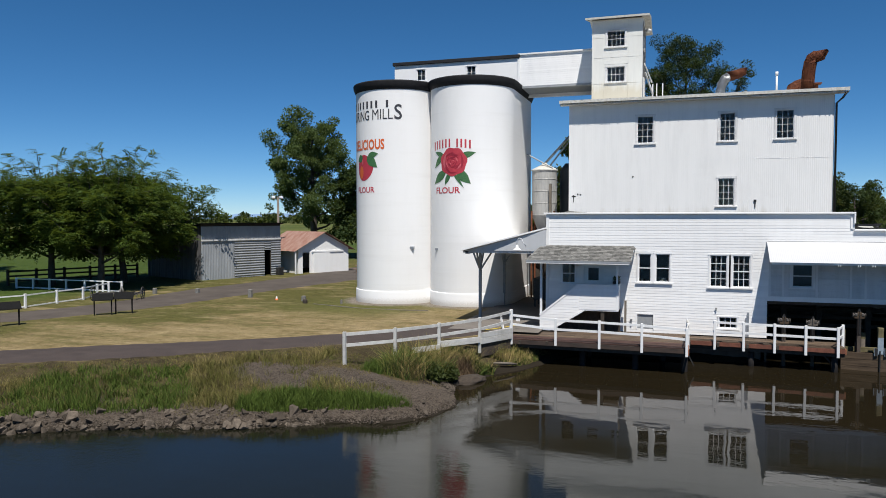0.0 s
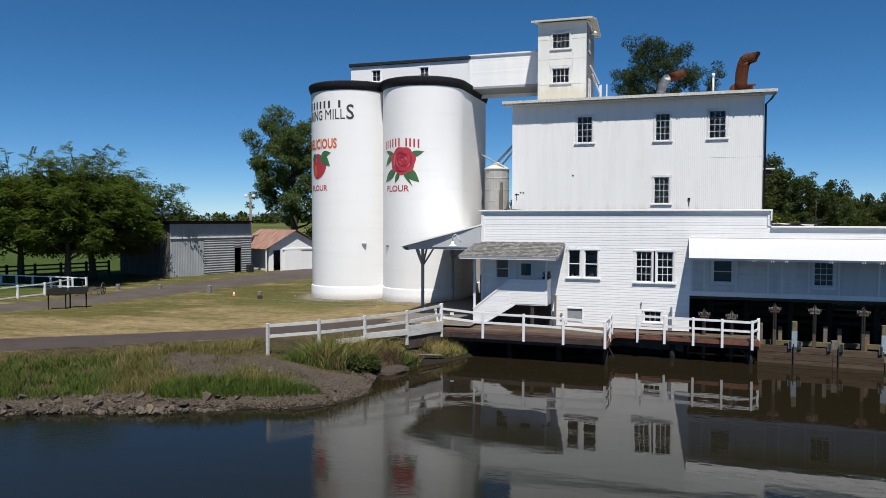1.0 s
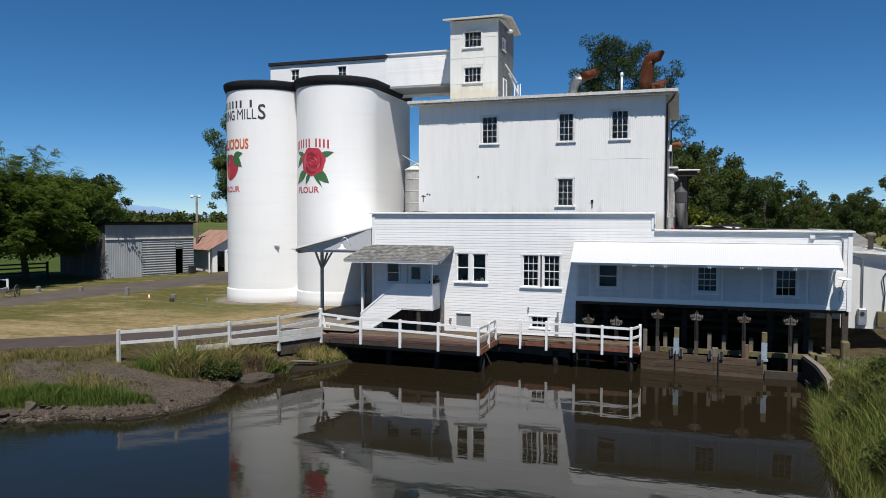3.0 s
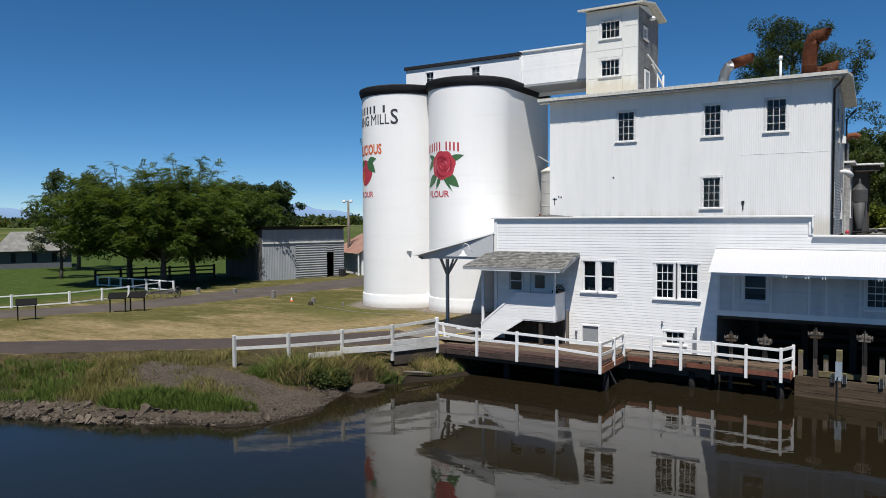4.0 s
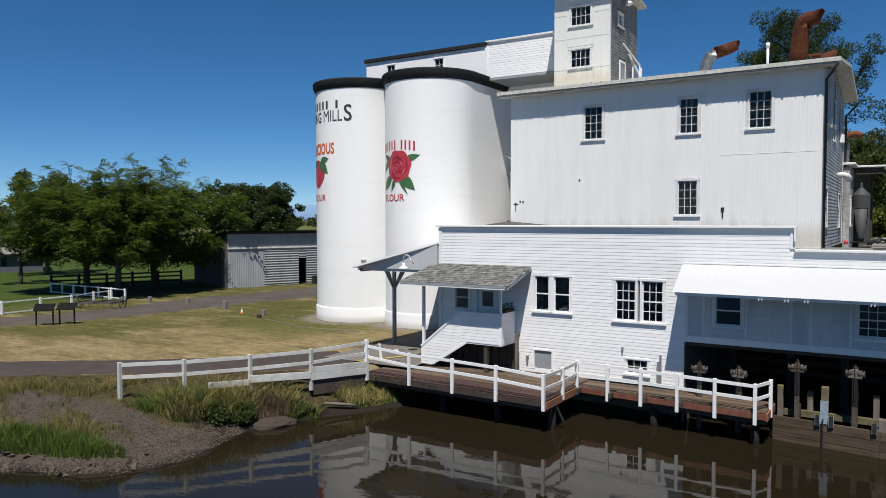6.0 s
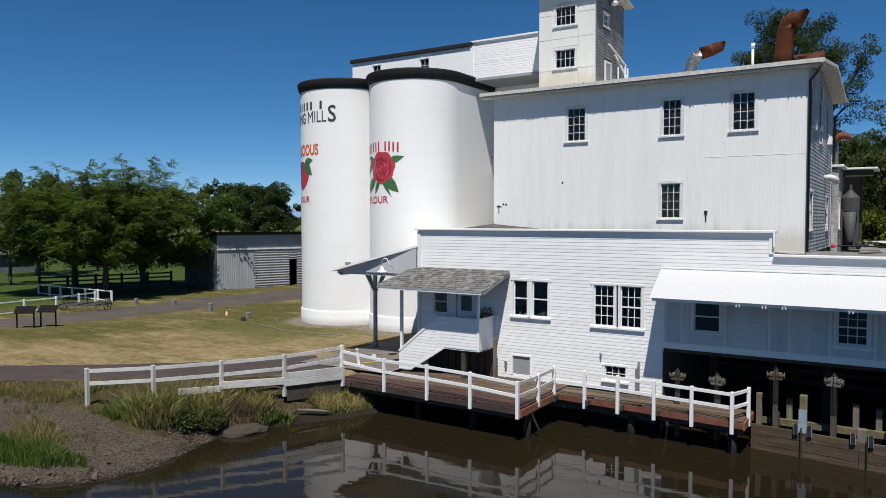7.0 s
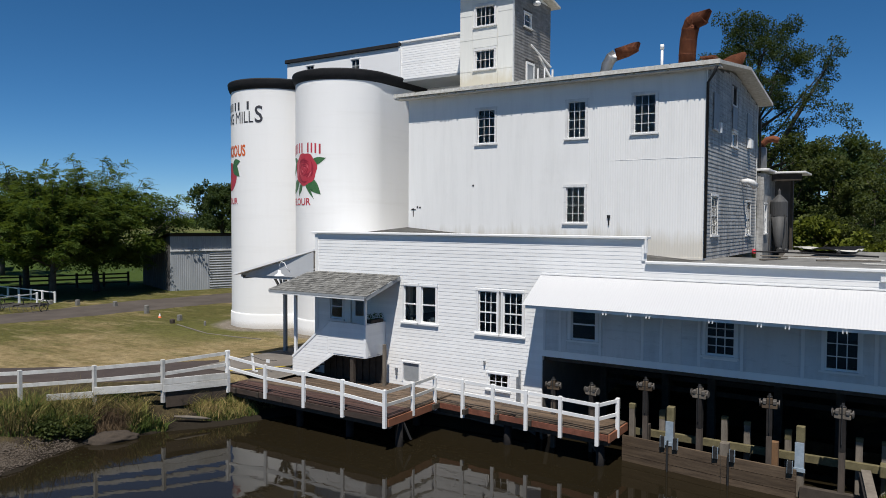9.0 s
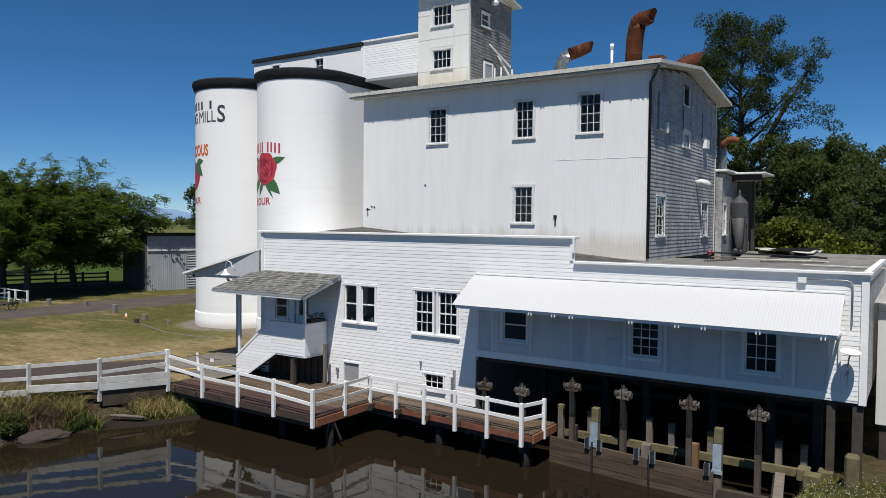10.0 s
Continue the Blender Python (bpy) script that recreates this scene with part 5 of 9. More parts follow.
# ---------------------------------------------------------------- porch
porch = anchor("porch", (-4.9, 35, 2.1), "small white clapboard porch with stairs and shingle roof", "porch", kind="structure")
wpart("porch_floor", boxes((-5.4, -3.22, 34.8, 36.0, 2.04, 2.14)), TRIM, porch)
bm = bmesh.new()
v = [bm.verts.new(p) for p in ((-7.45, 34.08, 4.4), (-2.66, 34.08, 4.4), (-2.58, 36.02, 5.03), (-7.0, 36.02, 5.03), (-7.45, 34.08, 4.45), (-2.66, 34.08, 4.45), (-2.58, 36.02, 5.08), (-7.0, 36.02, 5.08))]
for f in ((3, 2, 1, 0), (4, 5, 6, 7), (0, 1, 5, 4), (1, 2, 6, 5), (2, 3, 7, 6), (3, 0, 4, 7)):
    bm.faces.new([v[i] for i in f])
wpart("roof_deck", bm, OLD_WOOD, porch)
wpart("eave_board", boxes((-7.45, -2.66, 34.02, 34.075, 4.36, 4.44)), GREY_PAINT, porch)
wpart("drip_board", boxes((-7.42, -2.68, 34.03, 34.07, 4.3, 4.358)), TRIM_OLD, porch)
bm = bmesh.new()
beam(bm, (-2.63, 34.06, 4.36), (-2.55, 36.0, 4.99), 0.05, 0.14)
wpart("rake_board", bm, GREY_PAINT, porch)
# cedar shingles, course by course
srng = random.Random(11)
smesh = []
for w in (0.1, 0.13, 0.16, 0.2):
    b2 = boxes((0, w, 0, 0.3, 0, 0.014))
    for vert in b2.verts:
        if vert.co.y > 0.1:
            vert.co.z -= 0.008
    me = bpy.data.meshes.new("shingle")
    b2.to_mesh(me)
    b2.free()
    me.materials.append(SHINGLE)
    smesh.append((w, me))
tilt = math.degrees(math.atan2(0.63, 1.96))
for c in range(11):
    y = 34.04 + c * 0.184
    z = 4.455 + (y - 34.08) * 0.63 / 1.94
    x = -7.47 + 0.45 * c * 0.184 / 1.94
    while x < -2.72 + 0.008 * c:
        w, me = srng.choice(smesh)
        ob = new("shingle", me)
        ob.parent = porch
        ob.matrix_parent_inverse = Matrix.Translation(porch.location).inverted()
        ob.matrix_basis = pose(x, y + srng.uniform(-0.015, 0.015), z + srng.uniform(0, 0.008), tilt - 2.5, srng.uniform(-1, 1), srng.uniform(-1.5, 1.5))
        x += w + srng.uniform(0.004, 0.012)
# low clapboard walls: front, east, and the stair skirt
PF = 34.79
PTOP = 3.26
wpart("front_wall", boxes((-5.05, -3.22, PF, PF + 0.08, 2.08, PTOP)), SIDING, porch)
wpart("east_wall", boxes((-3.3, -3.22, PF + 0.08, 36.0, 2.08, PTOP)), SIDING, porch)
boards(porch, (0, PF, 0), (1, 0), lambda z: (-5.03, -3.26), 2.1, 3.19, 0.1255, [], SIDING, rng)
boards(porch, (-3.22, PF, 0), (0, 1), lambda z: (0.04, 1.14), 2.1, 3.19, 0.1255, [], SIDING, rng)
wpart("wall_cap", boxes((-5.1, -3.16, PF - 0.05, PF + 0.12, PTOP, PTOP + 0.05), (-3.34, -3.16, PF + 0.12, 35.94, PTOP, PTOP + 0.05)), TRIM, porch)
wpart("corner_board", boxes((-3.29, -3.19, PF - 0.035, PF, 2.06, PTOP), (-3.22, -3.19, PF, PF + 0.1, 2.06, PTOP)), TRIM, porch)
# the skirt beside the stairs: a slanted band of boards
LOWX = -6.91


def skirt_span(z):
    lo_x = LOWX + max(0.0, (z - 1.73)) / (PTOP - 1.73) * (-5.05 - LOWX)
    hi_x = -5.05 if z > 2.08 else -6.35 + (z - 1.05) / (2.08 - 1.05) * (-4.75 + 6.35)
    return lo_x, max(hi_x, lo_x + 0.05)


bm = bmesh.new()
v = [bm.verts.new((x, y, z)) for y in (PF, PF + 0.06) for x, z in ((LOWX, 1.02), (-6.4, 1.02), (-4.75, 2.08), (-5.05, 2.08), (-5.05, PTOP), (LOWX, 1.73))]
bm.faces.new(v[:6])
bm.faces.new(v[6:][::-1])
for i in range(6):
    bm.faces.new((v[i], v[(i + 1) % 6], v[(i + 1) % 6 + 6], v[i + 6]))
wpart("stair_skirt", bm, SIDING, porch)
boards(porch, (0, PF, 0), (1, 0), skirt_span, 1.05, PTOP - 0.1, 0.1255, [], SIDING, rng)
bm = bmesh.new()
beam(bm, (LOWX, PF + 0.02, 1.76), (-5.05, PF + 0.02, PTOP + 0.02), 0.1, 0.08)
wpart("stair_rail_cap", bm, TRIM, porch)
bm = bmesh.new()
beam(bm, (-6.35, PF, 1.08), (-4.8, PF, 2.06), 0.05, 0.08)
wpart("stringer_board", bm, TRIM, porch)
for i in range(6):
    x = LOWX + 0.1 + i * 0.28
    wpart("step", boxes((x, x + 0.31, PF + 0.1, 35.9, 1.14 + 0.18 * i, 1.18 + 0.18 * i)), OLD_WOOD, porch)
for x, y, w in ((-6.87, 34.92, 0.11), (-3.27, 34.83, 0.09)):
    wpart("post", bevelled(boxes((x - w / 2, x + w / 2, y - w / 2, y + w / 2, 1.0 if x < -5 else PTOP, 4.66 if x < -5 else 4.62)), 0.008), TRIM if x > -5 else RAIL, porch)
wpart("under_post", boxes((-4.02, -3.86, 34.85, 35.0, 0.9, 2.04)), DARK_WOOD, porch)
wpart("corner_prop", boxes((-2.98, -2.88, 35.5, 35.62, 0.92, 2.5)), OLD_WOOD, porch)
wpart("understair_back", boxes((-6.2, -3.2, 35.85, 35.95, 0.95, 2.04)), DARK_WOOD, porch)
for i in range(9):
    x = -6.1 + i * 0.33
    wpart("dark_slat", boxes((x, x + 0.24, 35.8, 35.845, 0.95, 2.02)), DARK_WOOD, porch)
# plants in a box on the porch wall
planter = anchor("planter_box", (-3.35, 35.5, 3.31), "wooden planter with leafy herbs on the porch wall", "planter")
wpart("box", bevelled(boxes((-3.5, -3.2, 35.1, 35.85, 3.31, 3.43)), 0.01), DARK_WOOD, planter)
bm = bmesh.new()
prng = random.Random(3)
for _ in range(160):
    p = Vector((prng.uniform(-3.5, -3.2), prng.uniform(35.1, 35.85), 3.43 + prng.uniform(0, 0.2)))
    d = Vector((prng.uniform(-1, 1), prng.uniform(-1, 1), prng.uniform(0.2, 1))).normalized() * 0.07
    s = d.cross(Vector((0.3, 0.5, 0.7))).normalized() * 0.025
    bm.faces.new([bm.verts.new(q) for q in (p, p + d * 0.5 + s, p + d, p + d * 0.5 - s)])
tagged(wpart("herbs", bm, LEAF_WOOD, planter), "leafy green herbs", kind="stuff")
# barn lamp over the canopy edge
lamp = anchor("barn_lamp", (-8.15, 35.45, 5.0), "white enamel gooseneck barn lamp", "lamp")
bm = bmesh.new()
lathe(bm, [(0.02, 0.26), (0.06, 0.24), (0.08, 0.12), (0.2, 0.04), (0.22, 0.0)], (-8.15, 35.3, 4.85), 16)
wpart("shade", bm, TRIM, lamp, "", True)
bm = bmesh.new()
tube(bm, [(-8.15, 35.3, 5.1), (-8.15, 35.3, 5.32), (-8.05, 35.32, 5.45), (-7.92, 35.36, 5.4), (-7.85, 35.4, 5.2), (-7.75, 35.5, 5.05)], 0.02, 8)
wpart("gooseneck", bm, TRIM, lamp, "", True)

# ---------------------------------------------------------------- canopy between mill and silos
canopy = anchor("canopy", (-9, 38, 4.6), "sloping drive-through canopy between mill and silos", "canopy", kind="structure")
bm = bmesh.new()
for y0, y1 in ((35.5, 47.0),):
    v = [bm.verts.new(p) for p in ((-11.15, y0, 4.76), (-6.8, y0 + 0.35, 5.9), (-6.8, y1, 5.9), (-11.15, y1, 4.76), (-11.15, y0, 4.84), (-6.8, y0 + 0.35, 5.98), (-6.8, y1, 5.98), (-11.15, y1, 4.84))]
    for f in ((3, 2, 1, 0), (4, 5, 6, 7), (0, 1, 5, 4), (1, 2, 6, 5), (2, 3, 7, 6), (3, 0, 4, 7)):
        bm.faces.new([v[i] for i in f])
wpart("roof", bm, TRIM, canopy, "white sheet roof of the canopy")
bm = bmesh.new()
v = [bm.verts.new((x, y, z)) for y in (35.85, 35.9) for x, z in ((-11.0, 4.78), (-6.82, 4.78), (-6.82, 5.86))]
for f in ((0, 1, 2), (5, 4, 3), (0, 3, 4, 1), (1, 4, 5, 2), (2, 5, 3, 0)):
    bm.faces.new([v[i] for i in f])
wpart("gable_board", bm, LIGHT_GREY, canopy, "grey boarded canopy gable")
wpart("tie_beam", boxes((-11.1, -6.82, 35.9, 36.05, 4.66, 4.78)), LIGHT_GREY, canopy)
wpart("side_beam", boxes((-10.98, -10.82, 35.9, 46.5, 4.6, 4.74)), GREY_PAINT, canopy)
for y in (38.3, 44.0):
    wpart("post", bevelled(boxes((-10.9, -10.75, y - 0.075, y + 0.075, 1.05, 4.62)), 0.01), GREY_PAINT, canopy, "grey painted timber post")
    bm = bmesh.new()
    beam(bm, (-10.83, y, 3.6), (-10.83, y - 0.75, 4.62), 0.085, 0.085)
    beam(bm, (-10.83, y, 3.6), (-10.83, y + 0.75, 4.62), 0.085, 0.085)
    beam(bm, (-10.83, y, 3.6), (-10.14, y, 4.66), 0.085, 0.085)
    beam(bm, (-10.83, y, 3.6), (-11.24, y, 4.62), 0.085, 0.085)
    wpart("knee_brace", bm, GREY_PAINT, canopy)
wall_y("back_wall", 50, 50.15, -10.4, -6.62, 1.0, 5.9, [(-8.2, -7.4, 1.6, 3.2)], DARK_WOOD, canopy)
wpart("wall_pipe", boxes((-6.98, -6.84, 40.8, 40.95, 1.1, 5.2)), GREY_PAINT, canopy)
drum = anchor("loading_bin", (-8.2, 44, 1.08), "dark steel loading bin in the canopy's shade", "bin")
wpart("body", bevelled(boxes((-8.9, -7.4, 43.5, 45, 1.5, 2.8)), 0.03), DARK_STEEL, drum)
for x in (-8.8, -7.5):
    for y in (43.6, 44.9):
        wpart("leg", boxes((x - 0.05, x + 0.05, y - 0.05, y + 0.05, 1.07, 1.5)), DARK_STEEL, drum)

# ---------------------------------------------------------------- galvanised bin behind the silos
BX, BY = -9.24, 49.15
gbin = anchor("steel_grain_bin", (BX, BY, 0.95), "dull galvanised hopper bin with a rusty cone roof", "bin")
bm = bmesh.new()
lathe(bm, [(0.18, 5.0), (0.84, 6.6), (0.84, 9.66)], (BX, BY, 0.0), 28)
body_ob = wpart("body", bm, BIN_STEEL, gbin)
bm = bmesh.new()
lathe(bm, [(0.9, 9.62), (0.9, 9.68), (0.2, 10.05), (0.14, 10.16)], (BX, BY, 0.0), 28)
wpart("cone_roof", bm, EAVE, gbin, "rust-stained cone roof")
for z in (6.6, 7.4, 8.2, 9.0):
    bm = bmesh.new()
    lathe(bm, [(0.845, 0), (0.86, 0.03), (0.845, 0.06)], (BX, BY, z), 28)
    subpart("hoop", bm, BIN_STEEL, body_ob)
for dx, dy in ((-0.75, -0.6), (0.75, -0.6), (-0.75, 0.6), (0.75, 0.6)):
    wpart("leg", boxes((BX + dx - 0.05, BX + dx + 0.05, BY + dy - 0.05, BY + dy + 0.05, 0.9, 6.9)), RUST, gbin)
tube_ob = anchor("dark_storage_tube", (-7.95, 50.75, 0.95), "dark sheet-metal tube beside the hopper bin", "tube")
bm = bmesh.new()
lathe(bm, [(0.5, 0.95), (0.5, 9.7), (0.15, 10.2)], (-7.95, 50.75, 0.0), 18)
wpart("body", bm, CYCLONE, tube_ob, "", True)
chute = anchor("grain_spout", (-9.2, 49.2, 10.1), "grey grain spout slanting down onto the bin", "spout")
for a, b, w in (((BX, BY, 10.1), (-7.55, 50.2, 12.2), 0.16), ((BX + 0.35, BY + 0.2, 10.0), (-7.9, 50.6, 11.6), 0.1)):
    bm = bmesh.new()
    tube(bm, [a, b], w / 2, 10)
    wpart("pipe", bm, BIN_STEEL, chute, "", True)
bm = bmesh.new()
tube(bm, [(-10.4, 48.9, 10.75), (-8.6, 48.6, 9.75)], 0.045, 8)
tagged(part("slant_pipe", bm, GALV_OLD), "thin pale pipe slanting over the bin", "pipe")
tagged(part("prop_post", boxes((-8.75, -8.6, 48.1, 48.25, 0.95, 8.7)), OLD_WOOD), "tan timber post in front of the hopper bin", "post")

# ---------------------------------------------------------------- deck and rails
deck = anchor("deck", (0, 33.5, 0.9), "brown plank deck on dark piles over the pond", "deck", kind="structure")
DA = dict(x0=-8.0, x1=-0.12, yf0=32.3, yf1=32.02, yb=36.0, z=0.95)
DB = dict(x0=-0.12, x1=6.25, yf0=34.86, yf1=34.34, yb=36.0, z=0.9)


def planks(d, width=0.14, skew=0.0):
    y = d["yb"] - width
    n = 0
    while True:
        fa, fb = d["yf0"], d["yf1"]
        if y < min(fa, fb) - 0.02:
            break
        x0 = d["x0"]
        if y < fa:
            x0 = d["x0"] + (fa - y) / max(fa - fb, 1e-3) * (d["x1"] - d["x0"])
        cuts = [x0, *[c for c in (x0 + 2.2 + 0.7 * (n % 3), x0 + 5.0 + 0.7 * ((n + 1) % 3)) if c < d["x1"] - 0.5], d["x1"]]
        for a, b in zip(cuts, cuts[1:]):
            if b - a > 0.1:
                z = d["z"] + rng.uniform(-0.004, 0.004)
                wpart("plank", boxes((a + 0.004, b - 0.004, y, y + width - 0.012, z - 0.045, z)), RED_DECK if d is DA and y < 33.3 else DECKING, deck)
        y -= width
        n += 1


planks(DA)
planks(DB)
for d, nm in ((DA, DECK_EDGE), (DB, FASCIA)):
    bm = bmesh.new()
    beam(bm, (d["x0"], d["yf0"] + 0.03, d["z"] - 0.14), (d["x1"], d["yf1"] + 0.03, d["z"] - 0.14), 0.05, 0.18, math.pi / 2 * 0)
    wpart("fascia", bm, nm, deck)
    bm = bmesh.new()
    beam(bm, (d["x0"], d["yf0"] + 0.2, d["z"] - 0.3), (d["x1"], d["yf1"] + 0.2, d["z"] - 0.3), 0.18, 0.2)
    beam(bm, (d["x0"], d["yb"] - 0.4, d["z"] - 0.3), (d["x1"], d["yb"] - 0.4, d["z"] - 0.3), 0.18, 0.2)
    wpart("stringer", bm, DARK_WOOD, deck)
for row in ((-0.12, -0.07, 32.05, 34.85, 0.64, 0.88), (6.25, 6.3, 34.4, 36.0, 0.62, 0.86)):
    wpart("end_fascia", boxes(row), END_RED, deck)
for i in range(12):
    x = -7.4 + i * 1.22
    d = DA if x < -0.2 else DB
    wpart("joist", boxes((x, x + 0.1, d["yf1"] + 0.15, 36.0, d["z"] - 0.22, d["z"] - 0.05)), DARK_WOOD, deck)
for x, y in ((-4.6, 32.8), (-2.3, 32.8), (-0.25, 32.85), (2.6, 35.0), (5.9, 34.7), (-4.6, 35.2), (-1.2, 35.2)):
    bm = bmesh.new()
    lathe(bm, [(0.14, 0), (0.13, 1.5)], (x, y, -0.8), 10)
    wpart("pile", bm, BLACK_TIMBER, deck, "", True)
bm = bmesh.new()
beam(bm, (-0.2, 32.9, 0.75), (0.15, 32.95, 0.05), 0.05)
beam(bm, (5.4, 34.7, 0.6), (6.0, 34.85, -0.1), 0.06)
wpart("mooring_brace", bm, DARK_STEEL, deck)


def rail_post(parent, x, y, z0, z1, w=0.1, mat=None):
    b2 = bevelled(boxes((x - w / 2, x + w / 2, y - w / 2, y + w / 2, z0, z1)), 0.008)
    return wpart("post", b2, mat or RAIL, parent)


def rail_bar(parent, a, b, w=0.045, h=0.1, mat=None):
    b2 = bmesh.new()
    a, b = Vector(a), Vector(b)
    d = b - a
    t = math.atan2(d.y, d.x)
    m = Matrix.Translation(a) @ Matrix.Rotation(t, 4, "Z") @ Matrix.Rotation(-math.atan2(d.z, math.hypot(d.x, d.y)), 4, "Y")
    box(b2, 0, d.length, -w / 2, w / 2, -h / 2, h / 2, m)
    return wpart("rail", b2, mat or RAIL, parent)


railing = anchor("deck_railing", (-4, 32.2, 1), "white painted wooden railing round the pond deck", "railing")
RA = [(-7.75, 32.24, 2.28, 0.7), (-5.72, 32.2, 1.97, 0.74), (-3.8, 32.14, 1.96, 0.7), (-2.0, 32.07, 1.92, 0.66), (-0.17, 31.96, 1.83, 0.6)]
RB = [(-0.17, 31.96, 1.83, 0.6), (-0.1, 33.4, 1.83, 0.7), (-0.12, 34.75, 1.85, 0.6)]
RC = [(-0.12, 34.75, 1.85, 0.6), (1.05, 34.68, 1.84, 0.52), (2.25, 34.6, 1.83, 0.52), (3.5, 34.5, 1.82, 0.52), (4.72, 34.4, 1.81, 0.52), (5.95, 34.28, 1.8, 0.5)]
RD = [(5.95, 34.28, 1.8, 0.5), (6.28, 35.12, 1.82, 0.6)]
done = set()
for line in (RA, RB, RC, RD):
    for p in line:
        if p[:2] not in done:
            done.add(p[:2])
            rail_post(railing, p[0], p[1], p[3], p[2], 0.11 if p is not RA[0] else 0.14)
    for a, b in zip(line, line[1:]):
        za, zb = a[2], b[2]
        if a is RA[0]:
            za = 2.12
        worn = RAIL_OLD if line is RB else None
        rail_bar(railing, (a[0], a[1] + 0.03, za - 0.09), (b[0], b[1] + 0.03, zb - 0.09), mat=worn)
        rail_bar(railing, (a[0], a[1] + 0.03, za - 0.5), (b[0], b[1] + 0.03, zb - 0.5), mat=worn)
fence = anchor("path_fence", (-10, 28, 1), "white two-rail wooden fence beside the path", "fence")
FL = [(-12.6, 24.96, 2.11), (-11.1, 26.4, 2.13), (-9.9, 28.28, 2.12), (-8.66, 30.1, 2.17), (-7.75, 32.24, 2.28)]
for x, y, z in FL[:-1]:
    rail_post(fence, x, y, 0.62, z, 0.12, RAIL_OLD)
for a, b in zip(FL, FL[1:]):
    rail_bar(fence, (a[0], a[1], a[2] - 0.1), (b[0], b[1], b[2] - 0.1), 0.045, 0.12, RAIL_OLD)
    rail_bar(fence, (a[0], a[1], a[2] - 0.52), (b[0], b[1], b[2] - 0.52), 0.045, 0.12, RAIL_OLD)
for (ax, ay), (bx, by), f0, rows in (((-8.66, 30.1), (-7.75, 32.24), 0.0, ((1.38, 0.23), (1.13, 0.25))), ((-9.9, 28.28), (-8.66, 30.1), 0.0, ((1.24, 0.26),)), ((-11.1, 26.4), (-9.9, 28.28), 0.35, ((1.16, 0.22),))):
    span, turn = math.hypot(bx - ax, by - ay), math.atan2(by - ay, bx - ax)
    for z, hb in rows:
        bm = bevelled(boxes((f0 * span, span - 0.03, -0.09, -0.05, -hb / 2, hb / 2)), 0.006)
        wpart("retaining_board", bm, RAIL_OLD, fence, "cracked white board holding the bank").matrix_basis = Matrix.Translation((ax, ay, z)) @ Matrix.Rotation(turn, 4, "Z") @ Matrix.Rotation(radians(0.8), 4, "Y")
bm = bevelled(boxes((0.1, 2.28, -0.02, 0.1, -0.3, 0.27)), 0.02)
wpart("footing", bm, FOOTING, fence, "brown rotten footing under the last boards").matrix_basis = Matrix.Translation((-8.66, 30.1, 0.72)) @ Matrix.Rotation(math.atan2(2.14, 0.91), 4, "Z")
bm = bmesh.new()
tube(bm, [(-8.05, 30.1, 0.22), (-7.75, 30.45, 0.16), (-7.4, 30.8, 0.1), (-7.2, 31.0, 0.06)], [0.03, 0.06, 0.055, 0.02], 8)
tagged(part("driftwood", bm, OLD_WOOD, smooth=True), "pale driftwood log lying on the muddy bank", "log")
bm = bmesh.new()
tube(bm, [(-9.3, 33.6, 1.09), (-8.92, 34.1, 1.09), (-8.4, 35.0, 1.1), (-7.94, 35.85, 1.09)], 0.022, 6)
tagged(part("yellow_hose", bm, YELLOW, smooth=True), "thin yellow hose lying along the drive", "hose")
# rope barrier and sign by the porch stairs
barrier = anchor("rope_barrier", (-8.3, 34.6, 1.05), "low white barrier post with a small notice", "barrier")
bm = bmesh.new()
beam(bm, (-8.6, 34.3, 1.05), (-8.75, 34.35, 1.75), 0.08)
beam(bm, (-8.6, 34.3, 1.05), (-8.3, 34.2, 1.1), 0.07)
wpart("post", bm, RAIL, barrier)
wpart("notice", boxes((-8.0, -7.8, 34.4, 34.42, 1.45, 1.58)), TRIM, barrier, "small blank white notice")
bm = bmesh.new()
tube(bm, [(-10.0, 34.0, 1.6), (-9.3, 34.1, 1.52), (-8.7, 34.3, 1.66), (-8.2, 34.4, 1.52), (-7.6, 34.6, 1.55)], 0.012, 6)
wpart("chain", bm, DARK_STEEL, barrier)

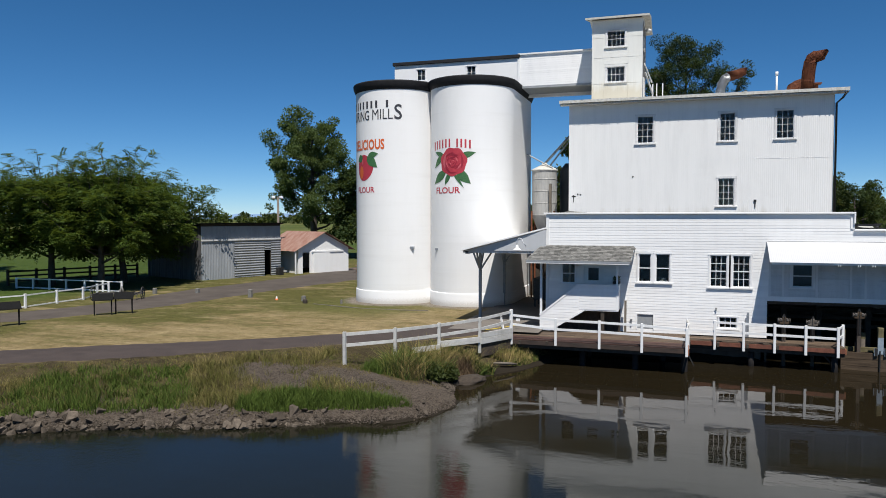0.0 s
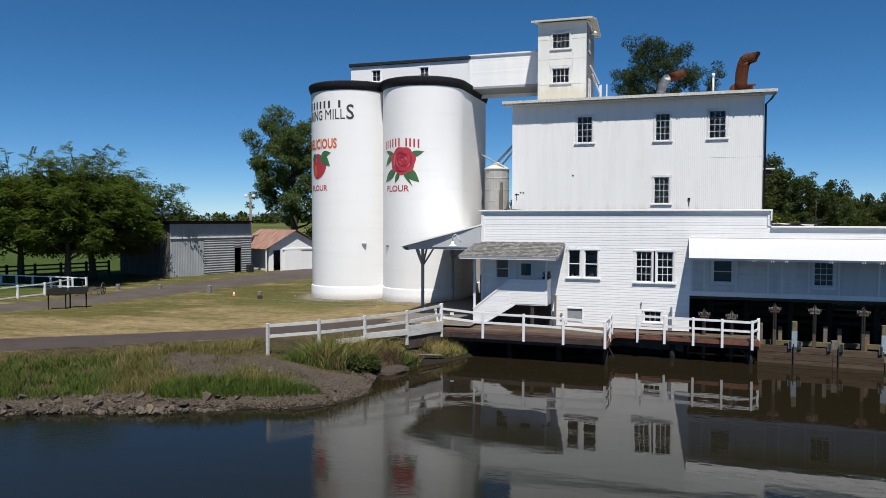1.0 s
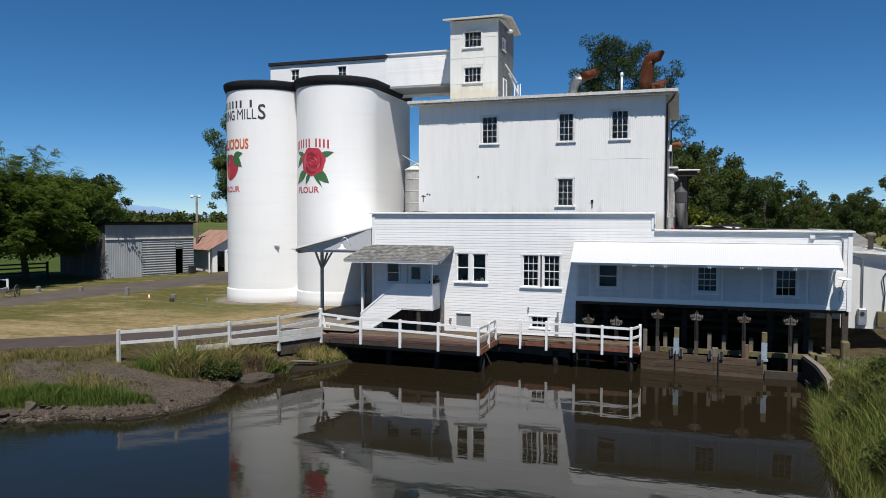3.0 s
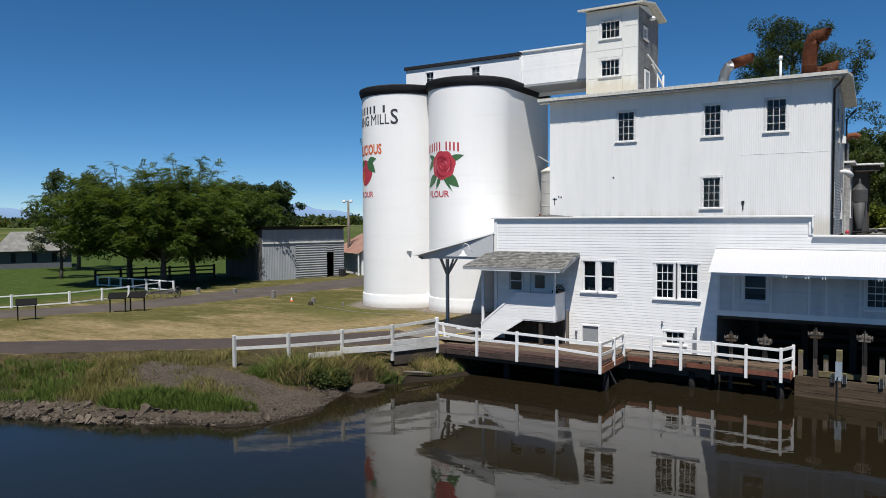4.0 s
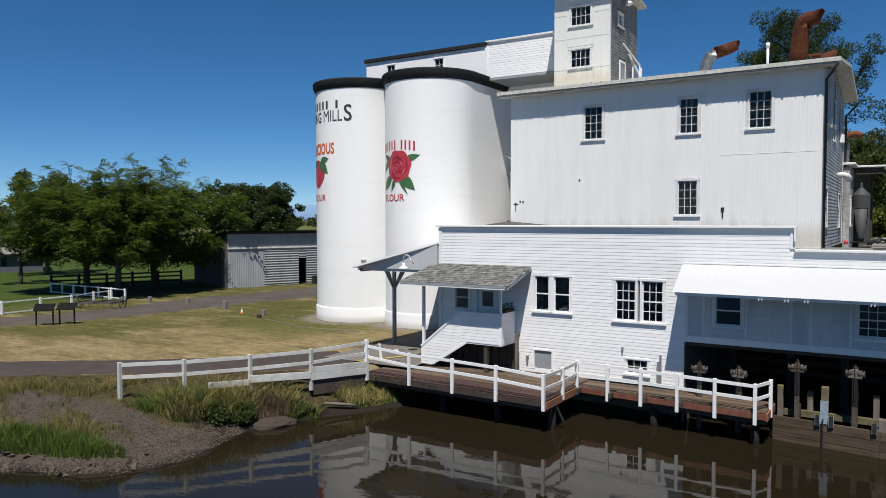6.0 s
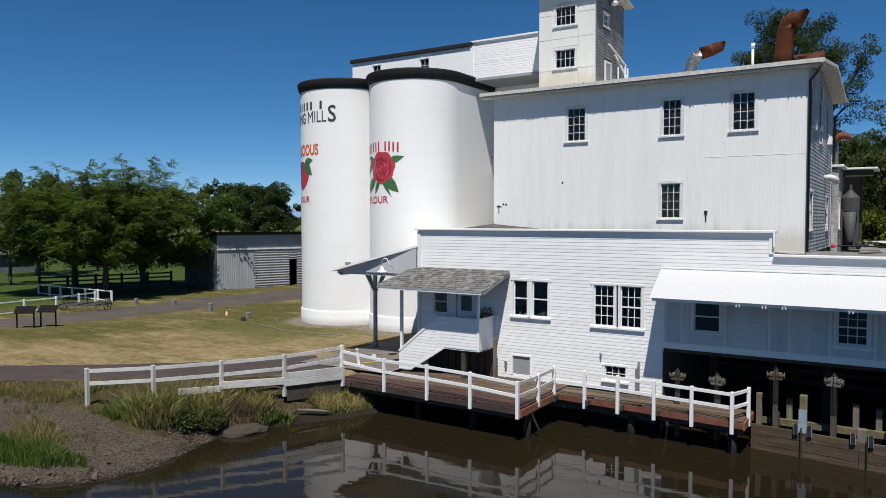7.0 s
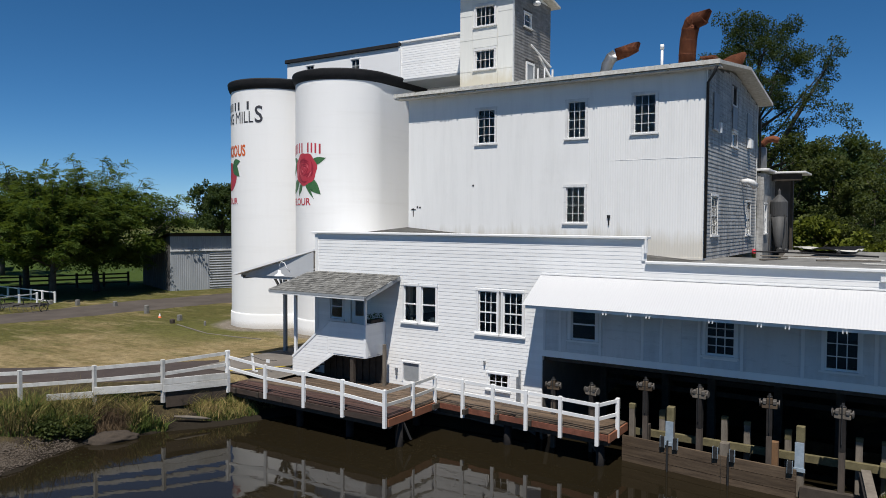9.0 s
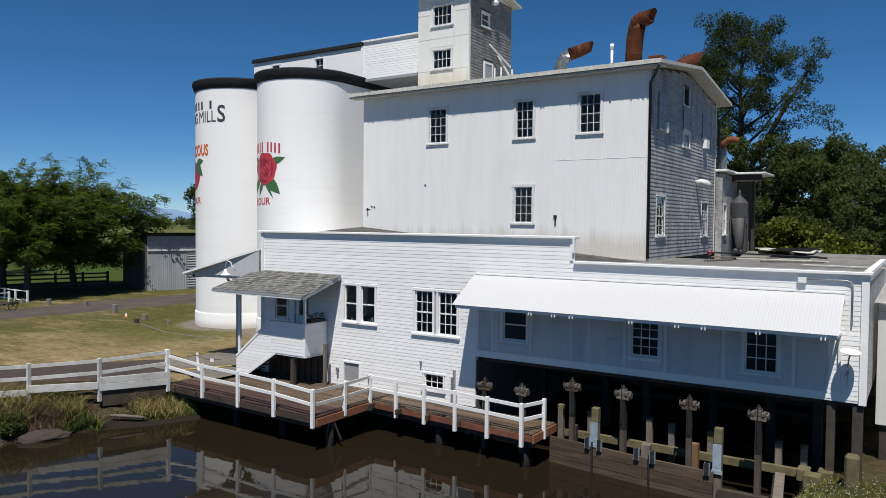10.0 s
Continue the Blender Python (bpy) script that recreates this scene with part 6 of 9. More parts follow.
# ---------------------------------------------------------------- gate hoists, piles and dam
def hoist(x, y, z, turn=0.0, tone=0):
    g = anchor("gate_hoist", (x, y, 0), ("old iron gate hoist with grey timber blocks on a dark post", "rusty gate hoist with brown timber blocks on a dark post")[tone], "hoist", "gate hoists along the dam")
    m = Matrix.Translation((x, y, z)) @ Matrix.Rotation(radians(turn), 4, "Z") @ Matrix.Diagonal((0.66, 0.8, 0.9, 1.0))

    def add(name, b2, mat, label="", smooth=False):
        b2.transform(m)
        return wpart(name, b2, mat, g, label, smooth)

    bare = (1.18 + 0.12 * tone - z) / 0.9
    shaft = add("post", bevelled(boxes((-0.11, 0.11, -0.11, 0.11, (-0.9 - z) / 0.9, bare)), 0.012), POST_WOOD)
    b2 = bevelled(boxes((-0.115, 0.115, -0.115, 0.115, bare, -0.16)), 0.012)
    b2.transform(m)
    subpart("tarred_top", b2, BLACK_TIMBER, shaft, "near-black upper length of the post")
    wood = (OLD_WOOD, PLANK_WALL)[tone]
    add("saddle_block", bevelled(boxes((-0.3, 0.3, -0.13, 0.13, -0.16, -0.03)), 0.015), wood, "worn timber saddle")
    blocks = [None, None]
    blocks[0] = add("bearing_block", bevelled(boxes((-0.27, -0.12, -0.16, 0.16, -0.03, 0.1)), 0.02), IRON_OLD)
    blocks[1] = add("bearing_block", bevelled(boxes((0.12, 0.27, -0.16, 0.16, -0.03, 0.1)), 0.02), IRON_OLD)
    add("cap_block", bevelled(boxes((-0.11, 0.11, -0.14, 0.1, -0.03, 0.17)), 0.02), wood)
    for s in (-1, 1):
        b2 = bmesh.new()
        tube(b2, [(s * 0.27, -0.03, 0.0), (s * 0.34, -0.03, 0.0), (s * 0.35, -0.03, 0.0), (s * 0.39, -0.03, 0.0)], [0.05, 0.05, 0.12, 0.11], 12)
        b2.transform(m)
        subpart("gear", b2, IRON_OLD, blocks[s > 0])
    b2 = bmesh.new()
    lathe(b2, [(0.11, 0), (0.12, 0.03), (0.06, 0.06), (0.05, 0.12)], (0.0, -0.02, 0.17), 12)
    add("hand_nut", b2, DARK_STEEL)
    b2 = bmesh.new()
    tube(b2, [(0, -0.15, -0.9), (0, -0.15, 0.32)], 0.022, 8)
    add("lift_rod", b2, DARK_STEEL)
    return g


for x, y, z, turn, tone in ((3.98, 35.55, 1.85, 8, 1), (5.2, 35.8, 1.78, -14, 0), (6.98, 35.6, 2.2, 4, 1), (8.6, 35.5, 2.2, -9, 0), (10.48, 35.4, 2.2, 6, 1), (12.26, 35.3, 2.2, -5, 0)):
    hoist(x, y, z, turn, tone)


def pile(x, y, z0, z1, w, mat, head=None, plate=None, label="weathered timber pile standing in the dam"):
    p = anchor("dam_pile", (x, y, 0), label, "pile", "timber piles of the dam")
    wpart("shaft", bevelled(boxes((x - w / 2, x + w / 2, y - w / 2, y + w / 2, z0, z1)), 0.012), mat, p)
    if head:
        wpart("head", bevelled(boxes((x - w / 2 - 0.004, x + w / 2 + 0.004, y - w / 2 - 0.004, y + w / 2 + 0.004, z1 - head, z1 + 0.004)), 0.012), GREEN_WOOD, p, "lichened pile head")
    if plate:
        wpart("steel_plate", boxes((x - w / 2 - 0.02, x + w / 2 + 0.005, y - w / 2 - 0.03, y - w / 2, plate[0], plate[1]), (x - w / 2 - 0.04, x + w / 2 + 0.04, y - w / 2 - 0.06, y - w / 2 - 0.03, plate[0] - 0.05, plate[0] + 0.05)), BLUE_STEEL, p, "pale blue steel bracket")
    return p


pile(7.79, 35.45, -0.6, 1.7, 0.2, OLD_WOOD, 0.42, (0.62, 1.28))
pile(11.28, 35.3, -0.6, 1.7, 0.2, OLD_WOOD, 0.4, (0.55, 1.28))
pile(9.36, 35.25, -0.6, 0.95, 0.24, OLD_WOOD, None, None)
for x, y in ((7.6, 35.28), (7.98, 35.24), (9.14, 35.07), (9.6, 35.02), (11.08, 34.9)):
    gb = anchor("guide_box", (x, y, 0.3), "small dark steel stop-log guide with pale rim", "guide box", "stop-log guides on the dam")
    wpart("pocket", boxes((x - 0.06, x + 0.06, y - 0.02, y + 0.08, 0.5, 0.82)), DARK_STEEL, gb)
    for dx in (-0.068, 0.06):
        wpart("rim", boxes((x + dx, x + dx + 0.008, y - 0.03, y + 0.08, 0.5, 0.83)), BLUE_STEEL, gb)
for x, y, z in ((6.45, 36.0, 1.5), (7.3, 36.3, 1.35), (9.15, 36.2, 1.45), (9.75, 36.35, 1.35), (10.85, 36.3, 1.3), (12.6, 36.3, 1.35), (13.2, 36.45, 1.3)):
    pile(x, y, -0.6, z, 0.17, OLD_WOOD, 0.1 + 0.06 * (int(x * 7) % 4))
for x, y, z in ((6.98, 35.75, 1.0), (10.6, 35.6, 1.1)):
    pile(x, y, -0.6, z, 0.2, RUST_WOOD if x > 10 else DARK_WOOD, label="stained timber pile beside a hoist")
for x, y, z0, z1, w in ((14.42, 36.2, 0.2, 2.62, 0.24), (13.82, 36.2, 0.2, 2.66, 0.2)):
    pile(x, y, z0, z1, w, DARK_WOOD, label="dark corner post under the mill")
dam = anchor("plank_dam", (9, 35.3, 0), "brown plank dam wall across the millrace", "dam", kind="structure")
DL = [(6.3, 35.55), (7.75, 35.36), (9.3, 35.14), (11.25, 34.98)]
for (ax, ay), (bx, by) in zip(DL, DL[1:]):
    for k in range(3):
        b2 = bmesh.new()
        z = -0.3 + 0.3 * k
        beam(b2, (ax, ay, z + 0.15), (bx - 0.02, by, z + 0.15), 0.08 + 0.01 * (k % 2), 0.285)
        ob = wpart("plank", b2, PLANK_WALL, dam)
for x, y in ((7.75, 35.29), (9.5, 35.07)):
    wpart("cleat", boxes((x - 0.02, x + 0.02, y - 0.06, y + 0.02, -0.3, 0.72)), DARK_STEEL, dam)
b2 = bmesh.new()
beam(b2, (6.4, 36.15, 0.62), (13.3, 36.15, 0.62), 0.16, 0.2)
wpart("walk_beam", b2, GREEN_WOOD, dam, "lichened walkway beam behind the dam")
wpart("sill_beam", boxes((11.3, 12.9, 35.1, 35.3, -0.2, 0.12)), DARK_WOOD, dam)
pile(12.85, 34.95, -0.4, 0.75, 0.1, GALV_OLD, label="grey steel stop-log guide")
for x, y, w in ((13.25, 36.0, 0.3), (13.75, 36.1, 0.35), (13.5, 35.6, 0.4)):
    tagged(part("timber_block", bevelled(boxes((x - w / 2, x + w / 2, y - 0.2, y + 0.2, 0.5, 0.82)), 0.02), GREEN_WOOD), "squared old timber block by the race", "timber", "timber blocks by the race")
edge = anchor("race_edge", (13, 33, 0), "dark rotten timber edging of the east bank", "edging", kind="structure")
for (ax, ay, az), (bx, by, bz) in (((12.72, 35.1, 0.78), (12.95, 33.2, 0.72)), ((12.95, 33.2, 0.72), (13.0, 31.5, 0.6)), ((13.0, 31.5, 0.6), (12.85, 30.2, 0.5))):
    for k in range(3):
        b2 = bmesh.new()
        beam(b2, (ax + 0.02 * k, ay, az - 0.12 - 0.27 * k), (bx + 0.02 * k, by, bz - 0.12 - 0.27 * k), 0.12, 0.25)
        wpart("edge_plank", b2, BLACK_TIMBER, edge)
    b2 = bmesh.new()
    beam(b2, (ax + 0.1, ay, az + 0.04), (bx + 0.1, by, bz + 0.04), 0.22, 0.09)
    wpart("top_plank", b2, OLD_WOOD, edge)
stub = tagged(part("concrete_stub", bevelled(boxes((14.2, 14.52, 35.5, 35.85, 0.3, 1.45)), 0.06), GREEN_WOOD), "broken lichened footing on the bank", "footing")
# dim machinery and piles inside the wheel bay
for x, y in ((4.4, 39), (6.2, 40.5), (8.1, 39.2), (10.0, 40.3), (11.9, 39.4), (13.3, 38.4)):
    pile(x, y, -0.6, 2.5, 0.25, DARK_WOOD, label="dark pile under the mill floor")
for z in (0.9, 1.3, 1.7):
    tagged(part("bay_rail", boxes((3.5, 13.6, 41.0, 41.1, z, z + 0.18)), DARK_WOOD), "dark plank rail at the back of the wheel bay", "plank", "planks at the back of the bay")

# ---------------------------------------------------------------- satellite dish, conduits on the corner
dish = anchor("satellite_dish", (14.2, 35.9, 3.9), "white satellite dish on the mill's corner", "satellite dish")
bm = bmesh.new()
lathe(bm, [(0.02, 0.0), (0.1, 0.012), (0.19, 0.04), (0.24, 0.07), (0.24, 0.08), (0.185, 0.055), (0.085, 0.025), (0.02, 0.015)], (0, 0, 0), 20)
bm.transform(Matrix.Translation((14.25, 35.6, 3.93)) @ Matrix.Rotation(radians(9), 4, "X") @ Matrix.Rotation(radians(6), 4, "Y"))
wpart("dish", bm, TRIM, dish, "", True)
bm = bmesh.new()
tube(bm, [(14.2, 35.98, 3.55), (14.2, 35.8, 3.6), (14.22, 35.7, 3.8), (14.25, 35.6, 3.92)], 0.02, 8)
tube(bm, [(14.2, 35.95, 3.5), (14.12, 35.97, 3.3), (14.2, 35.97, 3.45), (14.16, 35.97, 3.05)], 0.012, 6)
wpart("arm", bm, GALV, dish)
cond = anchor("conduit", (14.2, 36, 5.5), "thin white conduit bent down the corner", "conduit")
bm = bmesh.new()
tube(bm, [(13.2, 35.97, 5.72), (14.1, 35.97, 5.72), (14.22, 35.97, 5.68), (14.25, 35.97, 5.55), (14.25, 35.97, 4.6)], 0.018, 8)
wpart("pipe", bm, GALV, cond, "", True)
wpart("junction_box", boxes((13.0, 13.2, 35.93, 36.0, 5.62, 5.76)), TRIM, cond)
for x, z in ((2.5, 1.5), (2.42, 1.25)):
    tagged(part("meter_pipe", boxes((x, x + 0.07, 35.93, 36.0, 0.95, z + 0.6)), GALV), "grey pipe on the mill's lower wall", "pipe", "pipes on the lower wall")
spigot = tagged(part("wall_spigot", boxes((1.13, 1.17, 35.93, 36.0, 2.12, 2.24), (1.11, 1.19, 35.94, 35.98, 2.22, 2.26)), GALV_OLD), "small grey spigot on the clapboards", "spigot")
tagged(part("downpipe_elbow", boxes((-2.73, -2.63, 35.93, 36.0, 1.5, 1.58), (-2.71, -2.65, 35.94, 36.0, 1.3, 1.5)), GALV_OLD), "grey iron elbow beside the basement screen", "pipe")

# ---------------------------------------------------------------- roof ducts
def duct(name, pts, radii, mat, label, base=True):
    d = anchor(name, pts[0], label, "duct", "rusty ducts on the mill roof")
    b2 = bmesh.new()
    tube(b2, pts, radii, 16, cap=False)
    bmesh.ops.solidify(b2, geom=b2.faces[:], thickness=0.02)
    pipe_ob = wpart("pipe", b2, mat, d, "", True)
    for i in range(1, len(pts) - 1):
        b2 = bmesh.new()
        a, b = Vector(pts[i]), Vector(pts[i + 1])
        tube(b2, [a - (b - a).normalized() * 0.015, a + (b - a).normalized() * 0.015], radii[i] + 0.006, 16)
        subpart("seam", b2, mat, pipe_ob)
    return d


def bend(a, b, c, n=5):
    a, b, c = Vector(a), Vector(b), Vector(c)
    return [tuple((1 - t) ** 2 * a + 2 * t * (1 - t) * b + t * t * c) for t in [i / n for i in range(n + 1)]]


lower = bend((1.62, 46.0, 13.3), (1.62, 46.0, 14.55), (2.1, 46.15, 14.72), 4)
duct("roof_duct", lower, [0.27] * 5, GALV, "grey galvanised foot of a bent roof duct")
duct("roof_duct", lower[4:] + [(2.55, 46.28, 14.85), (2.9, 46.38, 15.0), (3.1, 46.42, 15.2)], [0.28, 0.27, 0.25, 0.06], RUST, "rusty bent roof duct with a cut mouth")
mid = bend((5.93, 43.6, 13.05), (5.93, 43.6, 15.05), (6.25, 43.5, 15.05), 5)
duct("roof_duct", mid + [(6.55, 43.45, 15.1), (6.85, 43.4, 15.35)], [0.33, 0.33, 0.33, 0.33, 0.33, 0.32, 0.29, 0.08], RUST, "tall rusty gooseneck duct on the roof")
duct("roof_duct", [(5.95, 49.5, 13.2), (5.95, 49.7, 14.0), (6.1, 50.0, 14.4), (6.4, 50.3, 14.65), (6.75, 50.65, 15.1)], [0.42, 0.42, 0.42, 0.4, 0.1], RUST, "low rusty duct mouth beyond the ridge")
rv = anchor("rusty_vent", (6.5, 44.8, 13.2), "flat-topped rusty roof vent on a stub", "vent")
wpart("lid", boxes((6.2, 6.8, 44.55, 45.1, 13.8, 13.86)), RUST, rv)
bm = bmesh.new()
lathe(bm, [(0.16, 0), (0.16, 0.55)], (6.5, 44.82, 13.25), 12)
wpart("stub", bm, RUST, rv)
tagged(part("roof_curb", bevelled(boxes((5.5, 6.5, 43.2, 44.0, 13.1, 13.32)), 0.02), BLACK), "dark curb under the tall roof duct", "curb")
vp = anchor("vent_pipe", (4.56, 44.9, 13.3), "thin white vent pipe on the roof", "vent pipe")
bm = bmesh.new()
tube(bm, [(4.56, 44.9, 13.2), (4.56, 44.9, 14.45)], 0.055, 10)
tube(bm, [(4.56, 44.9, 14.42), (4.56, 44.9, 14.62)], 0.08, 10)
wpart("pipe", bm, TRIM, vp, "", True)
for x, y, h in ((2.9, 44.4, 0.25), (-1.2, 45.6, 0.3)):
    bm = bmesh.new()
    lathe(bm, [(0.1, 0), (0.1, h), (0.2, h + 0.02), (0.05, h + 0.12)], (x, y, 13.2), 12)
    tagged(part("roof_vent", bm, DARK_STEEL if x < 0 else GALV), "small mushroom vent on the mill roof", "vent", "small roof vents")
for x in (-1.95, -1.6):
    bm = bmesh.new()
    tube(bm, [(x, 46.5, 13.3), (x, 46.5, 14.6)], 0.035, 8)
    tagged(part("roof_pipe", bm, TRIM), "thin white pipe beside the tower", "pipe", "pipes beside the tower")

# ---------------------------------------------------------------- lean-to, cyclone and roofs behind
lean = anchor("rear_annex", (8, 55, 5.7), "weathered rear annex with a flat canopy roof", "building", kind="structure")
wall_x("wall_east", 7.2, 7.35, 52.85, 58, 1.0, 9.6, [(53.1, 53.75, 6.6, 8.1)], SIDING_OLD, lean)
window(53.12, 53.73, 6.62, 8.08, 2, 4, 0.0, side(7.35), trim=0.07, trim_mat=TRIM_OLD, label="narrow white annex window")
wall_y("wall_south", 52.83, 52.95, 7.05, 7.2, 1.0, 9.6, [], SIDING_OLD, lean)
for row in ((6.9, 7.6, 52.7, 55.2, 9.7, 9.82), (7.35, 9.0, 54.6, 57.2, 9.66, 9.76)):
    wpart("canopy_roof", bevelled(boxes(row), 0.02), TRIM_OLD, lean)
wpart("canopy_beam", boxes((7.4, 8.8, 54.75, 54.9, 9.3, 9.64)), DARK_WOOD, lean)
wpart("bay_wall", boxes((7.36, 8.25, 56.2, 56.4, 5.4, 9.6)), INSIDE, lean)
wpart("bay_post", boxes((8.15, 8.27, 55.9, 56.02, 5.4, 9.6)), DARK_WOOD, lean)
cyc = anchor("dust_cyclone", (7.8, 54.9, 5.7), "dark grey sheet-metal dust cyclone hopper", "cyclone")
bm = bmesh.new()
lathe(bm, [(0.42, 1.75), (0.42, 2.45), (0.4, 2.5), (0.2, 2.72), (0.08, 2.84), (0.06, 3.05), (0.01, 3.15)], (7.78, 54.8, 5.75), 20)
wpart("drum", bm, CYCLONE, cyc, "", False)
bm = bmesh.new()
lathe(bm, [(0.14, 0.0), (0.16, 0.2), (0.41, 1.75)], (7.78, 54.8, 5.75), 20)
wpart("cone", bm, CYCLONE, cyc, "", True)
for dx, dy in ((-0.36, -0.3), (0.36, -0.3), (-0.36, 0.3), (0.36, 0.3)):
    wpart("leg", boxes((7.78 + dx - 0.03, 7.78 + dx + 0.03, 54.8 + dy - 0.03, 54.8 + dy + 0.03, 5.65, 7.6)), CYCLONE, cyc)
wpart("skirt", boxes((7.45, 8.1, 55.12, 55.16, 5.65, 7.5)), CYCLONE, cyc)
stack = anchor("flue", (7.2, 54.2, 9.5), "galvanised flue with a rusty cowl", "flue")
bm = bmesh.new()
lathe(bm, [(0.23, 0), (0.23, 1.1), (0.17, 1.2)], (6.98, 54.4, 9.82), 16)
flue_drum = wpart("drum", bm, GALV_OLD, stack, "", True)
bm = bmesh.new()
tube(bm, [(6.98, 54.4, 10.98), (7.02, 54.4, 11.2), (7.22, 54.4, 11.38), (7.5, 54.4, 11.42), (7.75, 54.4, 11.32)], [0.14, 0.16, 0.17, 0.18, 0.16], 14)
subpart("cowl", bm, RUST, flue_drum, "rusty bent cowl")
sheds = anchor("rear_shed", (12, 52, 1), "low rear shed with pale worn roof", "shed")
wpart("wall", boxes((9.0, 17.5, 46.6, 60, 1.0, 4.9)), SIDING_OLD, sheds)
bm = bmesh.new()
v = [bm.verts.new(p) for p in ((8.4, 46.2, 4.95), (18, 46.2, 4.9), (18, 54, 5.75), (8.4, 54, 5.8), (18, 61, 4.9), (8.4, 61, 4.9))]
bm.faces.new((v[0], v[1], v[2], v[3]))
bm.faces.new((v[3], v[2], v[4], v[5]))
wpart("roof", bm, ROOFING, sheds)
# odds and ends lying on the rear roof
bm = bmesh.new()
v = [bm.verts.new(p) for p in ((8.3, 56.2, 5.9), (11.6, 55.2, 5.8), (11.4, 53.2, 5.85), (9.2, 52.6, 5.95))]
bm.faces.new(v)
bmesh.ops.subdivide_edges(bm, edges=bm.edges[:], cuts=5, use_grid_fill=True)
for q in bm.verts:
    q.co.z += 0.14 * noise.noise(q.co * 1.3)
bmesh.ops.solidify(bm, geom=bm.faces[:], thickness=0.03)
tagged(part("roof_tarp", bm, EAVE, smooth=True), "crumpled pale tarpaulin on the rear roof", "tarpaulin")
bm = bmesh.new()
v = [bm.verts.new(p) for p in ((9.6, 51.9, 5.95), (11.4, 52.0, 5.9), (11.8, 52.8, 6.1), (10.0, 53.4, 6.0))]
bm.faces.new(v)
bmesh.ops.solidify(bm, geom=bm.faces[:], thickness=0.03)
tagged(part("roof_felt", bm, BLACK), "loose sheet of black roofing felt", "roofing felt")
for x, y, r in ((8.4, 51.0, 0.16), (8.7, 50.7, 0.12), (10.9, 50.2, 0.1)):
    bm = bmesh.new()
    bmesh.ops.create_icosphere(bm, subdivisions=2, radius=r, matrix=Matrix.Translation((x, y, 5.86)))
    for q in bm.verts:
        q.co += Vector((0.3, 0.2, 0.25)) * r * noise.noise(q.co * 9)
    tagged(part("roof_bundle", bm, DARK_STEEL), "small dark bundle lying on the flat roof", "bundle", "bundles on the rear roof")
bm = bmesh.new()
tube(bm, [(7.6, 49.0, 5.85), (8.6, 49.1, 5.85), (10.3, 48.6, 5.84), (12.5, 47.9, 5.8)], 0.035, 8)
tagged(part("roof_hose", bm, BLACK), "dark hose lying along the flat roof", "hose")
for x, y, z, ln, turn, mat in ((8.2, 47.2, 5.72, 2.6, 14, OLD_WOOD), (9.4, 46.4, 5.72, 3.4, -8, EAVE), (10.6, 44.6, 5.72, 2.2, 22, OLD_WOOD), (8.8, 43.8, 5.72, 1.8, 70, OLD_WOOD), (12.2, 43.0, 5.72, 2.8, -12, EAVE)):
    bm = bevelled(boxes((0, ln, -0.09, 0.09, 0, 0.045)), 0.006)
    ob = tagged(part("roof_board", bm, mat), "loose weathered board lying on the flat roof", "board", "boards on the flat roof")
    ob.matrix_basis = pose(x, y, z, 0, 0, turn)
cap = anchor("red_cap", (7.35, 49.6, 5.7), "small red cap on the flat roof", "cap")
bm = bmesh.new()
lathe(bm, [(0.09, 0), (0.1, 0.12), (0.06, 0.2), (0.02, 0.22)], (7.35, 50.6, 5.7), 12)
wpart("body", bm, RED, cap)
# white metal building east of the mill
east = anchor("east_building", (16, 40, 1), "white metal-sided building beside the mill", "building", kind="structure")
wall_y("wall_south", 38.6, 38.75, 14.7, 17.2, 1.6, 5.0, [], PALE_SHEET, east)
wall_x("wall_east", 17.05, 17.2, 38.75, 46, 1.6, 5.0, [], PALE_SHEET, east)
wpart("pier", boxes((14.8, 15.0, 38.7, 38.9, 0.2, 1.6), (16.9, 17.1, 38.7, 38.9, 0.2, 1.6)), DARK_WOOD, east)
bm = bmesh.new()
v = [bm.verts.new(p) for p in ((14.6, 38.4, 5.0), (17.9, 38.2, 4.78), (17.9, 46.2, 4.9), (14.6, 46.2, 5.1))]
bm.faces.new(v)
bmesh.ops.solidify(bm, geom=bm.faces[:], thickness=0.14)
wpart("roof", bm, TRIM_OLD, east)
meter = anchor("electric_meter", (15.9, 38.5, 2.2), "grey electric meter box with conduit", "meter")
meter_box = wpart("box", bevelled(boxes((15.35, 15.7, 38.4, 38.6, 1.75, 2.5)), 0.03), GALV, meter)
bm = bmesh.new()
tube(bm, [(15.52, 38.5, 2.5), (15.52, 38.5, 4.5), (15.45, 38.5, 4.72), (15.2, 38.5, 4.78), (14.75, 38.5, 4.78)], 0.03, 8)
wpart("conduit", bm, GALV, meter, "", True)
bm = bmesh.new()
tube(bm, [(15.52, 38.38, 2.28), (15.52, 38.42, 2.28)], 0.09, 14)
subpart("dial", bm, DARK_STEEL, meter_box)
box2 = anchor("wooden_box", (16.5, 38.5, 1.5), "tan wooden utility box on the wall", "box")
wpart("body", bevelled(boxes((16.1, 16.5, 38.35, 38.6, 1.7, 2.4)), 0.02), GREEN_WOOD, box2)
bm = bmesh.new()
tube(bm, [(16.35, 38.5, 2.4), (16.4, 38.52, 3.2), (16.3, 38.5, 3.9), (16.5, 38.55, 4.2), (16.45, 38.5, 4.5)], 0.025, 6)
wpart("cable", bm, DARK_STEEL, box2)
vent2 = anchor("roof_turbine", (16.75, 43, 5.0), "weathered roof ventilator on a stub", "vent")
bm = bmesh.new()
